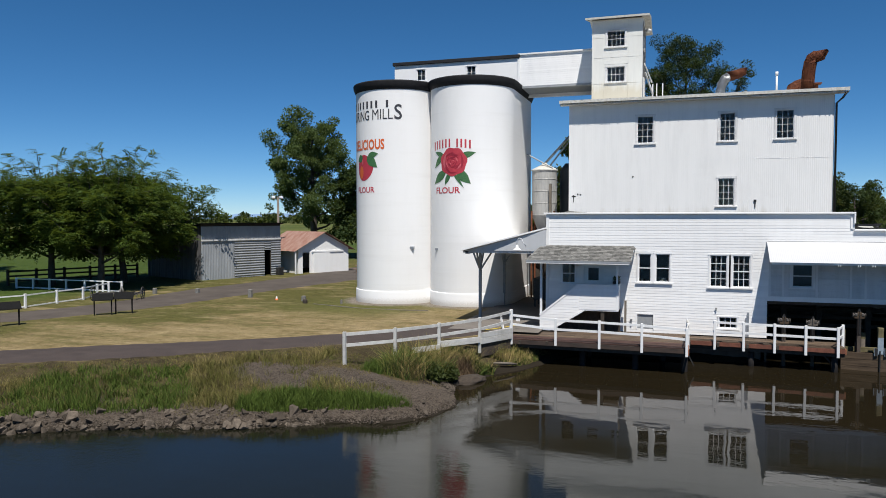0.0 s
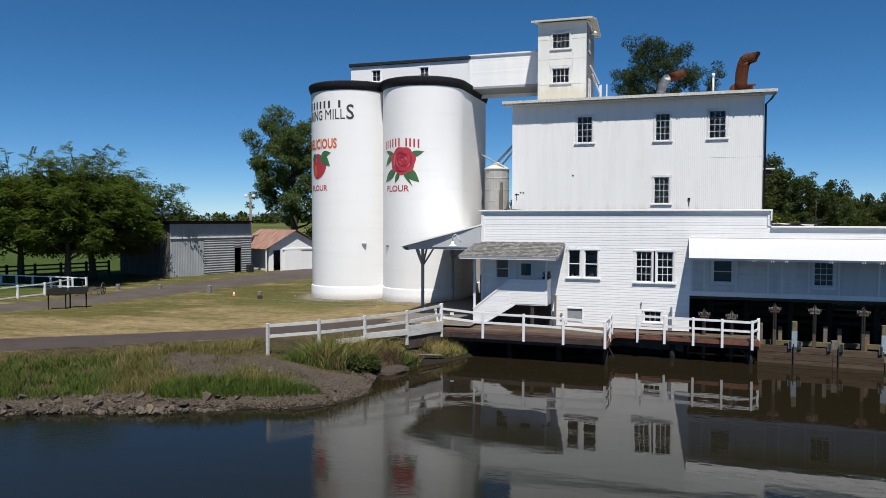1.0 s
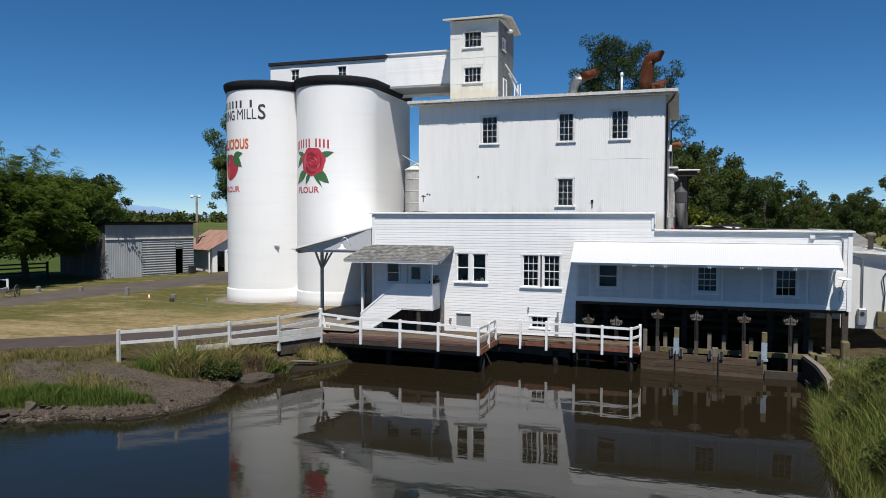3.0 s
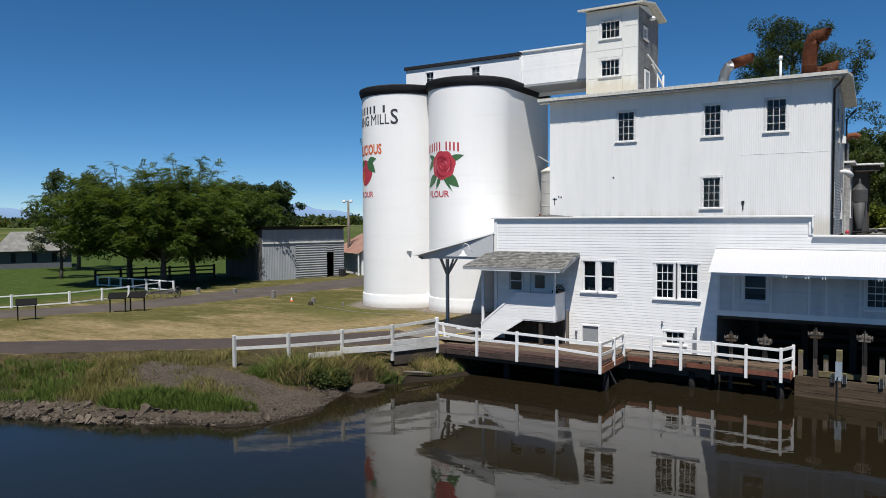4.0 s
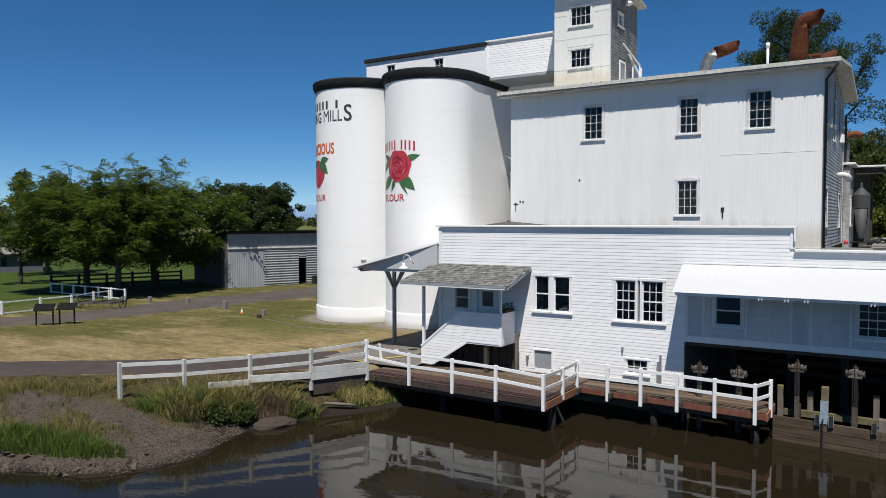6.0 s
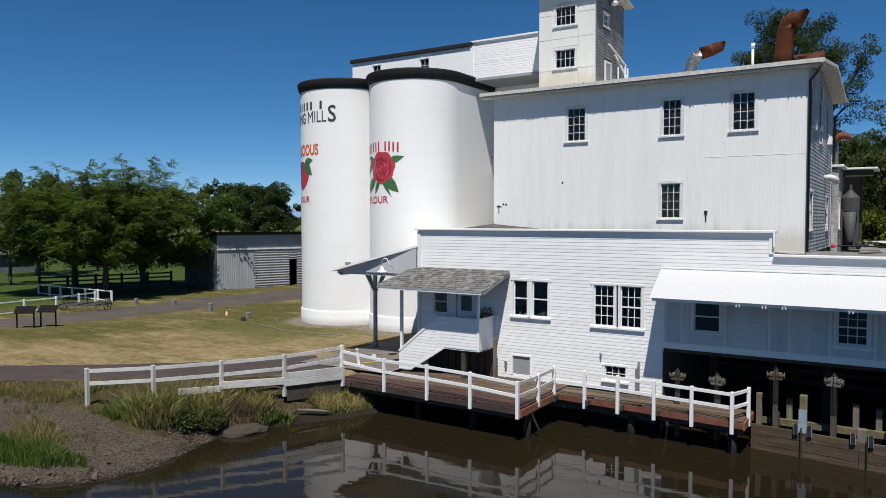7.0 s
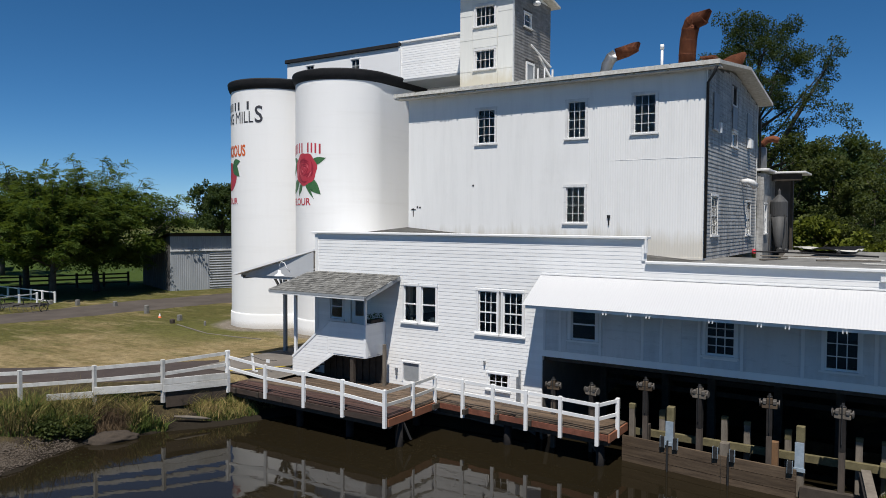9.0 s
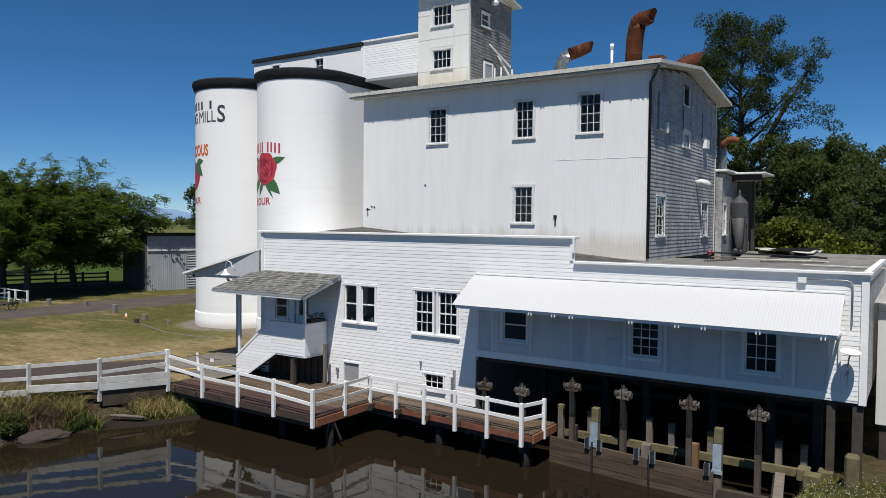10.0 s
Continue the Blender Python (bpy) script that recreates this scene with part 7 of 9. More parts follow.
lathe(bm, [(0.13, 0), (0.13, 0.6), (0.26, 0.66), (0.2, 0.8), (0.04, 0.84)], (16.75, 43, 4.95), 14)
wpart("body", bm, OLD_WOOD, vent2, "", True)
chain = tagged(part("striped_post", boxes((16.6, 16.75, 38.2, 38.35, 0.5, 1.9)), TRIM), "pale striped post below the white building", "post")

# ---------------------------------------------------------------- barn
A, B = Vector((-40.0, 53.8, 0)), Vector((-36.95, 61.9, 0))
along = (B - A).normalized()
back = Vector((-along.y, along.x, 0))
BM4 = Matrix(((along.x, back.x, 0, A.x), (along.y, back.y, 0, A.y), (0, 0, 1, 0.95), (0, 0, 0, 1)))
barn = anchor("barn", (A.x, A.y, 0.95), "low grey corrugated barn with shed roof and open door", "barn")
BL = (B - A).length


def barn_part(name, bm, mat, label=""):
    bm.transform(BM4)
    return wpart(name, bm, mat, barn, label)


# local: x along the front, y into the barn, z up
bm = bmesh.new()
for a, b, c, d in cut(0, BL, 0, 5.0, [(6.75, 7.5, 0, 2.5)]):
    box(bm, a, b, 0.04, 0.16, c, d)
box(bm, 0, BL, 8.6, 8.7, 0, 3.2)
box(bm, 0.0, 0.1, 0.16, 8.6, 0, 3.2)
box(bm, BL - 0.1, BL, 0.16, 8.6, 0, 3.2)
barn_part("frame_wall", bm, DARK_WOOD)
for x0, x1, z0, z1, mat, flat in ((0, 3.4, 0, 3.45, BARN_WALL, False), (3.4, 6.75, 0.1, 3.5, BARN_TIN, True), (7.5, BL, 0.1, 3.5, BARN_TIN, True), (6.75, 7.5, 2.5, 3.5, BARN_TIN, True), (0, BL, 3.62, 4.75, BARN_WALL, False)):
    bm = bmesh.new()
    if flat:
        corrugated(bm, (x0, 0.0, z0), (x0, 0.0, z1), (x1, 0.0, z0), (x1, 0.0, z1), 0.22, 0.03)
    else:
        corrugated(bm, (x0, 0.02, z0), (x1, 0.02, z0), (x0, 0.02, z1), (x1, 0.02, z1), 0.16, 0.009)
    barn_part("wall_sheet", bm, mat)
barn_part("track_board", boxes((0, BL, -0.08, 0.03, 3.46, 3.6)), TRIM_OLD, "pale sliding-door track")
bm = bmesh.new()
corrugated(bm, (-0.03, 0.0, 0), (-0.03, 8.7, 0), (-0.03, 0.0, 4.86), (-0.03, 8.7, 3.35), 0.3, 0.02)
barn_part("side_sheet", bm, BARN_SIDE_SHADED)
for k in range(15):
    y = 0.3 + 0.58 * k
    barn_part("batten", boxes((-0.075, -0.045, y, y + 0.06, 0.05, 4.7 - 0.174 * y)), BARN_SIDE_SHADED)
bm = bmesh.new()
v = [bm.verts.new(p) for p in ((-0.4, -0.5, 5.05), (BL + 0.4, -0.5, 5.05), (BL + 0.4, 9.1, 3.4), (-0.4, 9.1, 3.4))]
bm.faces.new(v)
bmesh.ops.solidify(bm, geom=bm.faces[:], thickness=0.16)
barn_part("roof", bm, BLACK, "black tarred shed roof")
barn_part("barrel", boxes((8.0, 8.5, -0.6, -0.1, 0, 0.8)), DARK_STEEL)
# white shed with a rusty roof
sh = anchor("white_shed", (-34, 66, 0.95), "small white gabled shed with a rust-streaked roof", "shed")
SA = Matrix.Translation((-35.9, 63.4, 0.95)) @ Matrix.Rotation(radians(59), 4, "Z")


def shed_part(name, bm, mat, label=""):
    bm.transform(SA)
    return wpart(name, bm, mat, sh, label)


W2 = 5.85
bm = bmesh.new()
for a, b, c, d in cut(0, W2, 0, 2.5, [(0.5, 1.3, 0, 2.1)]):
    box(bm, a, b, 0, 0.12, c, d)
box(bm, 0, 0.12, 0.12, 7, 0, 2.5)
box(bm, W2 - 0.12, W2, 0.12, 7, 0, 2.5)
box(bm, 0, W2, 6.9, 7, 0, 2.5)
v = [bm.verts.new((x, y, z)) for y in (0.0, 0.12) for x, z in ((0, 2.5), (W2, 2.5), (W2 / 2, 4.0))]
for f in ((0, 1, 2), (5, 4, 3), (0, 3, 4, 1), (1, 4, 5, 2), (2, 5, 3, 0)):
    bm.faces.new([v[i] for i in f])
shed_part("wall", bm, SIDING)
for s in (0, 1):
    bm = bmesh.new()
    x0, x1 = ((-0.6, W2 / 2), (W2 + 0.6, W2 / 2))[s]
    corrugated(bm, (x0, -0.4, 2.25), (x0, 7.4, 2.25), (x1, -0.4, 4.12), (x1, 7.4, 4.12), 0.25, 0.02)
    shed_part("roof_sheet", bm, RED_TIN, "rust-streaked tin roof")
shed_part("sliding_door", boxes((1.7, 3.6, -0.06, 0.0, 0.05, 2.1)), TRIM, "white sliding door")
shed_part("door_track", boxes((1.5, 5.2, -0.08, 0.0, 2.1, 2.25)), TRIM)
shed_part("awning_prop", boxes((-0.5, -0.38, -0.3, -0.2, 0, 2.3)), TRIM)
tbl = anchor("picnic_table", (-30.2, 67, 1), "weathered wooden picnic table by the shed", "table")
wpart("tabletop", boxes((-31.2, -29.4, 66.4, 67.1, 1.68, 1.74)), RED_TIN, tbl)
for y in (65.9, 67.5):
    wpart("bench", boxes((-31.2, -29.4, y, y + 0.25, 1.38, 1.43)), RED_TIN, tbl)
for x in (-30.9, -29.7):
    bm = bmesh.new()
    beam(bm, (x, 66.0, 1.0), (x, 66.6, 1.68), 0.09)
    beam(bm, (x, 67.5, 1.0), (x, 66.9, 1.68), 0.09)
    wpart("leg", bm, RED_TIN, tbl)
# pole with two lamps
pol = anchor("light_pole", (-40, 68, 1), "wooden pole with twin floodlights", "street lamp")
bm = bmesh.new()
tube(bm, [(-39.6, 66, 0.9), (-39.6, 66, 8.6)], [0.16, 0.11], 10)
wpart("pole", bm, OLD_WOOD, pol, "", True)
for dx in (-0.45, 0.45):
    bm = bmesh.new()
    beam(bm, (-39.6, 66, 8.5), (-39.6 + dx, 65.9, 8.55), 0.06)
    arm_ob = wpart("arm", bm, DARK_STEEL, pol)
    bm = bmesh.new()
    lathe(bm, [(0.1, 0), (0.2, 0.08), (0.18, 0.25), (0.05, 0.3)], (-39.6 + dx, 65.85, 8.4), 12)
    subpart("floodlight", bm, TRIM, arm_ob)
# farmhouse far to the west
fh = anchor("farmhouse", (-80, 55, 1), "pale grey-roofed farmhouse behind the paddock", "house")
HM = Matrix.Translation((-79.3, 50.6, 0.95)) @ Matrix.Rotation(radians(62), 4, "Z") @ Matrix.Diagonal((0.6, 1, 1, 1))


def house_part(name, bm, mat):
    bm.transform(HM)
    return wpart(name, bm, mat, fh)


bm = bmesh.new()
for a, b, c, d in cut(0, 13, 0, 2.3, [(2.4, 3.2, 0.8, 1.9), (6, 6.9, 0.8, 1.9), (9.5, 10.4, 0.8, 1.9)]):
    box(bm, a, b, 0, 0.2, c, d)
box(bm, 12.8, 13, 0.2, 7, 0, 2.3)
box(bm, 0, 0.2, 0.2, 7, 0, 2.3)
box(bm, 0, 13, 6.8, 7, 0, 2.3)
house_part("wall", bm, HOUSE_SHADED)
bm = bmesh.new()
v = [bm.verts.new(p) for p in ((-0.6, -0.6, 2.15), (13.6, -0.6, 2.15), (10.5, 3.5, 4.4), (2.5, 3.5, 4.4), (13.6, 7.6, 2.15), (-0.6, 7.6, 2.15))]
for f in ((0, 1, 2, 3), (3, 2, 4, 5), (1, 4, 2), (0, 3, 5), (0, 5, 4, 1)):
    bm.faces.new([v[i] for i in f])
house_part("roof", bm, ROOFING)
for x, w in ((2.4, 0.8), (6, 0.9), (9.5, 0.9)):
    house_part("window", boxes((x, x + w, 0.05, 0.1, 0.8, 1.9)), BLACK)

# ---------------------------------------------------------------- signs, bollards, fences
def board_sign(x, y, turn, label, face=None):
    s = anchor("display_sign", (x, y, 1.0), label, "sign", "display signs by the road")
    m = Matrix.Translation((x, y, 1.0)) @ Matrix.Rotation(radians(turn), 4, "Z")
    for dx in (-0.44, 0.44):
        b2 = boxes((dx - 0.035, dx + 0.035, -0.03, 0.03, -0.1, 0.95))
        b2.transform(m)
        wpart("post", b2, SIGN_BLACK, s)
    b2 = boxes((-0.54, 0.54, -0.27, 0.27, -0.02, 0.02))
    b2.transform(m @ Matrix.Translation((0, 0, 1.02)) @ Matrix.Rotation(radians(42), 4, "X"))
    frame_ob = wpart("frame", bevelled(b2, 0.01), SIGN_BLACK, s)
    b2 = boxes((-0.49, 0.49, -0.22, 0.22, 0.021, 0.025))
    b2.transform(m @ Matrix.Translation((0, 0, 1.02)) @ Matrix.Rotation(radians(42), 4, "X"))
    subpart("panel", b2, face or SIGN_BLACK, frame_ob)
    return s


board_sign(-31.2, 32.8, 43, "black slanted display sign beside the road")
board_sign(-30.6, 33.75, 28, "black slanted display sign turned to the road")
board_sign(-32.6, 28.0, 60, "black slanted display sign near the paddock")


def bollard(x, y, h, w=0.14):
    b = anchor("stone_bollard", (x, y, 1.0), "squat grey concrete post at the road's edge", "bollard", "bollards along the road")
    b2 = boxes((x - w, x + w, y - w, y + w, 0.85, 1.0 + h))
    for vert in b2.verts:
        if vert.co.z > 1.0:
            vert.co.x += (x - vert.co.x) * 0.15
            vert.co.y += (y - vert.co.y) * 0.15
    wpart("body", bevelled(b2, 0.03), BOLLARD, b)
    return b


for x, y, h in ((-28.5, 43.4, 0.55), (-23.85, 42.4, 0.36), (-36.3, 43.3, 0.42), (-33.5, 44.4, 0.38), (-38.7, 42.7, 0.3)):
    bollard(x, y, h)
bollard(-20.9, 41.9, 0.26, 0.07)
bm = bmesh.new()
for a, b in zip(((-22.5, 41.2), (-18.4, 39.95), (-16.2, 40.0)), ((-18.4, 39.95), (-16.2, 40.0), (-14.5, 40.25))):
    beam(bm, (*a, 1.0), (*b, 1.0), 0.1, 0.05)
tagged(part("lawn_edging", bm, APRON), "low concrete edging strip in the lawn", "edging")
tagged(part("mossy_stump", bevelled(boxes((-23.36, -23.08, 41.28, 41.54, 0.9, 1.26)), 0.06), DARK_WOOD), "small dark stump in the lawn", "stump")
cone = anchor("traffic_cone", (-25.93, 42.52, 1.0), "small orange and white traffic cone", "cone")
bm = bmesh.new()
lathe(bm, [(0.13, 0.0), (0.1, 0.02), (0.07, 0.12)], (-25.93, 42.52, 0.98), 14)
cone_ob = wpart("body", bm, CONE, cone, "", True)
bm = bmesh.new()
lathe(bm, [(0.071, 0.12), (0.045, 0.22), (0.03, 0.28)], (-25.93, 42.52, 0.98), 14)
subpart("stripe", bm, TRIM, cone_ob)
wfence = anchor("paddock_fence", (-38, 36, 1), "white wooden paddock fence along the road", "fence")
WL = [(-46.5, 18.6), (-43.0, 23.9), (-40.6, 27.6), (-39.2, 30.7), (-38.0, 33.9), (-38.15, 36.4), (-38.1, 38.5), (-38.9, 40.6), (-39.2, 42.0)]
for x, y in WL:
    rail_post(wfence, x, y, 0.9, 1.88, 0.12)
for (ax, ay), (bx, by) in zip(WL, WL[1:]):
    rail_bar(wfence, (ax, ay, 1.78), (bx, by, 1.78), 0.04, 0.075)
    rail_bar(wfence, (ax, ay, 1.1), (bx, by, 1.1), 0.04, 0.075)
cfence = anchor("corral_fence", (-44, 43.4, 1), "low white rail fence of the small corral", "fence")
CL = [(-49.3, 43.45), (-47.6, 43.4), (-46.0, 43.38), (-44.4, 43.38), (-42.65, 43.38), (-40.9, 43.3), (-39.2, 43.3)]
for x, y in CL:
    rail_post(cfence, x, y, 0.9, 1.85, 0.12)
for (ax, ay), (bx, by) in zip(CL, CL[1:]):
    rail_bar(cfence, (ax, ay, 1.78), (bx, by, 1.78), 0.04, 0.075)
    rail_bar(cfence, (ax, ay, 1.1), (bx, by, 1.1), 0.04, 0.075)
dfence = anchor("board_fence", (-50, 50, 1), "dark weathered board fence at the paddock", "fence")
DF = [(-51.8, 44.9), (-51.0, 46.9), (-50.2, 49.0), (-49.4, 51.0), (-48.6, 53.1), (-47.9, 55.1)]
for x, y in DF:
    wpart("post", boxes((x - 0.08, x + 0.08, y - 0.08, y + 0.08, 0.9, 2.3)), DARK_WOOD, dfence)
for (ax, ay), (bx, by) in zip(DF, DF[1:]):
    for z in (1.35, 1.75, 2.12):
        b2 = bmesh.new()
        beam(b2, (ax, ay, z), (bx, by, z), 0.04, 0.14)
        wpart("board", b2, DARK_WOOD, dfence)
mach = anchor("farm_implement", (-35.8, 38.95, 1), "old iron harrow with spoked wheels beside the fence", "implement")
MT = Matrix.Translation((-36.0, 39.3, 1.0)) @ Matrix.Rotation(radians(24), 4, "Z")


def mach_part(name, bm, label=""):
    bm.transform(MT)
    return wpart(name, bm, IRON_OLD, mach, label)


for y in (-0.7, -0.25, 0.2, 0.65):
    bm = bmesh.new()
    beam(bm, (-1.5, y, 0.42), (1.5, y, 0.42), 0.07)
    mach_part("cross_bar", bm)
for x in (-1.3, 0.0, 1.3):
    bm = bmesh.new()
    beam(bm, (x, -0.9, 0.46), (x, 0.85, 0.46), 0.08)
    mach_part("side_bar", bm)
for i in range(12):
    bm = bmesh.new()
    x, y = -1.38 + 0.25 * i, (-0.7, -0.25, 0.2, 0.65)[i % 4]
    tube(bm, [(x, y, 0.42), (x + 0.03, y - 0.02, 0.18), (x + 0.12, y, 0.0)], [0.02, 0.02, 0.008], 6)
    mach_part("tine", bm)
for x in (-1.6, 1.6):
    bm = bmesh.new()
    tube(bm, [(x, 0.42 * math.cos(k * math.pi / 10), 0.42 + 0.42 * math.sin(k * math.pi / 10)) for k in range(21)], 0.028, 6, cap=False)
    wheel_ob = mach_part("wheel", bm)
    for k in range(4):
        bm = bmesh.new()
        c, q = 0.42 * math.cos(k * math.pi / 4), 0.42 * math.sin(k * math.pi / 4)
        beam(bm, (x, -c, 0.42 - q), (x, c, 0.42 + q), 0.022)
        bm.transform(MT)
        subpart("spoke", bm, IRON_OLD, wheel_ob)
bm = bmesh.new()
beam(bm, (0.0, 0.8, 0.46), (0.25, 2.0, 0.3), 0.08)
mach_part("draw_bar", bm)
bm = bmesh.new()
beam(bm, (0.3, -0.2, 0.46), (0.45, -0.5, 0.95), 0.05)
mach_part("lever", bm)

# ---------------------------------------------------------------- trees
def leaf_mesh(name, centres, radii, count, size, gen, flat=0.8, droop=0.3):
    """Many small folded leaves strewn about clump centres."""
    centres, radii = np.asarray(centres, float), np.asarray(radii, float)
    w = radii ** 1.6
    idx = gen.choice(len(centres), count, p=w / w.sum())
    v = gen.normal(size=(count, 3))
    v /= np.linalg.norm(v, axis=1)[:, None]
    r = radii[idx] * gen.uniform(0.25, 1.0, count) ** 0.6
    p = centres[idx] + v * r[:, None] * np.array([1, 1, flat])
    d = gen.normal(size=(count, 3)) + v * 0.6
    d[:, 2] -= droop
    d /= np.linalg.norm(d, axis=1)[:, None]
    up = gen.normal(size=(count, 3)) * 0.7 + np.array([0, 0, 1.0])
    s = np.cross(d, up)
    s /= np.linalg.norm(s, axis=1)[:, None] + 1e-6
    ln = size * gen.uniform(0.6, 1.4, count)[:, None]
    wd = ln * gen.uniform(0.28, 0.45, count)[:, None]
    co = np.stack([p, p + d * ln * 0.5 + s * wd, p + d * ln, p + d * ln * 0.5 - s * wd], 1).reshape(-1, 3)
    return quads(name, co, np.arange(count * 4).reshape(-1, 4))


def skeleton(seed, h, spread, low, r0, limbs, lean=0.0, twigs=5, round_top=0.55):
    """Trunk, limbs and twigs as tubes, and the clump centres at their ends."""
    g = random.Random(seed)
    bm = bmesh.new()
    top = Vector((lean * h * 0.2 + g.uniform(-0.3, 0.3), g.uniform(-0.4, 0.4), h * 0.9))
    trunk = [Vector((0, 0, -0.3))]
    for i in range(1, 7):
        t = i / 6
        trunk.append(Vector((top.x * t + g.uniform(-0.15, 0.15) * h * 0.05, top.y * t + g.uniform(-0.15, 0.15) * h * 0.05, top.z * t)))
    tube(bm, trunk, [r0 * (1.25 - 1.1 * i / 6) for i in range(7)], 9)
    clumps, radii = [], []

    def on_trunk(t):
        k = min(5, int(t * 6))
        return trunk[k].lerp(trunk[k + 1], t * 6 - k)

    for i in range(limbs):
        t = low + (1 - low) * ((i + g.uniform(0.0, 0.8)) / limbs)
        t = min(0.98, t)
        a = i * 2.4 + g.uniform(-0.5, 0.5)
        u = (t - low) / (1 - low)
        reach = spread * (0.45 + 0.75 * math.sin(math.pi * min(1.0, 0.15 + u * 0.85)) ** round_top) * g.uniform(0.6, 1.12) * (1.0 - 0.45 * u)
        s = on_trunk(t)
        rise = reach * g.uniform(0.15, 0.7) + h * 0.06
        e = s + Vector((math.cos(a) * reach, math.sin(a) * reach, rise))
        m = s.lerp(e, 0.5) + Vector((0, 0, -rise * 0.15 + g.uniform(-0.2, 0.2)))
        rb = r0 * 0.42 * (1 - 0.6 * u)
        tube(bm, [s, m, e], [rb, rb * 0.6, rb * 0.16], 6)
        for k in range(twigs):
            f = g.uniform(0.35, 1.0)
            base = s.lerp(m, f * 2) if f < 0.5 else m.lerp(e, f * 2 - 1)
            b = a + g.uniform(-1.3, 1.3)
            tl = spread * g.uniform(0.14, 0.36)
            tip = base + Vector((math.cos(b) * tl, math.sin(b) * tl, g.uniform(-0.15, 0.75) * tl))
            tube(bm, [base, tip], [rb * 0.3, rb * 0.06], 4, cap=False)
            clumps.append(tip)
            radii.append(spread * g.uniform(0.1, 0.2))
        clumps.append(e)
        radii.append(spread * g.uniform(0.1, 0.19))
    clumps.append(top + Vector((0, 0, h * 0.05)))
    radii.append(spread * 0.16)
    return bm, clumps, radii


def tree(kind, seed, h, spread, low, r0, limbs, leaves, size, leaf_mat, label, lean=0.0, twigs=5, extra=(), flat=0.8, round_top=0.55):
    gen = np.random.default_rng(seed)
    bm, cl, ra = skeleton(seed, h, spread, low, r0, limbs, lean, twigs, round_top)
    for x, y, z, r in extra:
        cl.append(Vector((x, y, z)))
        ra.append(r)
    t = tagged(empty(kind), label, "tree")
    part("trunk", bm, BARK, t, "", True)
    part("crown", leaf_mesh("crown", [tuple(c) for c in cl], ra, leaves, size, gen, flat), leaf_mat, t)
    return t


def at(t, x, y, turn=0.0, s=1.0, z=0.9):
    t.matrix_basis = pose(x, y, z, 0, 0, turn) @ Matrix.Diagonal((s, s, s, 1))
    return t


# locusts at the paddock: wide, feathery, several stems


def sprays(n, spread, z0, z1, seed, power=2.0, fan=1.0):
    """Clumps under a domed crown, from z0 at its rim to z1 over the trunk."""
    g = random.Random(seed)
    out = []
    for _ in range(n):
        a = g.uniform(0, 6.28)
        r = spread * math.sqrt(g.uniform(0, 1))
        zz = z0 + (z1 - z0) * (1 - (r / spread) ** power) * g.uniform(0.75, 1.0)
        out.append((r * math.cos(a) * fan, r * math.sin(a), zz, g.uniform(0.3, 0.8)))
    return out


def frond_mesh(name, centres, radii, count, gen):
    """Pinnate sprays: pairs of narrow leaflets along drooping stalks about clump centres."""
    centres, radii = np.asarray(centres, float), np.asarray(radii, float)
    w = radii ** 1.5
    idx = gen.choice(len(centres), count, p=w / w.sum())
    v = gen.normal(size=(count, 3))
    v /= np.linalg.norm(v, axis=1)[:, None]
    p = centres[idx] + v * (radii[idx] * gen.uniform(0.1, 1.0, count) ** 0.5)[:, None] * np.array([1, 1, 0.6])
    out = centres[idx] * np.array([1, 1, 0])
    out /= np.linalg.norm(out, axis=1)[:, None] + 1e-6
    d = gen.normal(size=(count, 3)) * np.array([1, 1, 0.35]) + out * 1.1 + np.array([0, 0, 0.1])
    d /= np.linalg.norm(d, axis=1)[:, None]
    s = np.cross(d, gen.normal(size=(count, 3)) * 0.35 + np.array([0, 0, 1.0]))
    s /= np.linalg.norm(s, axis=1)[:, None] + 1e-6
    ln = gen.uniform(0.45, 0.95, count)[:, None]
    quadset = []
    for k in range(5):
        f = (k + 0.6) / 5
        base = p + d * ln * f - np.array([0, 0, 1.0]) * ln * 0.28 * f * f
        for sg in (1, -1):
            lf = (s * sg * 0.85 + d * 0.5 + np.array([0, 0, -0.12]))
            size = ln * (0.36 - 0.16 * f) * gen.uniform(0.8, 1.2, count)[:, None]
            wide = d * size * 0.3
            quadset.append(np.stack([base, base + lf * size * 0.5 + wide, base + lf * size, base + lf * size * 0.5 - wide], 1))
    co = np.concatenate(quadset).reshape(-1, 3)
    return quads(name, co, np.arange(len(co)).reshape(-1, 4))


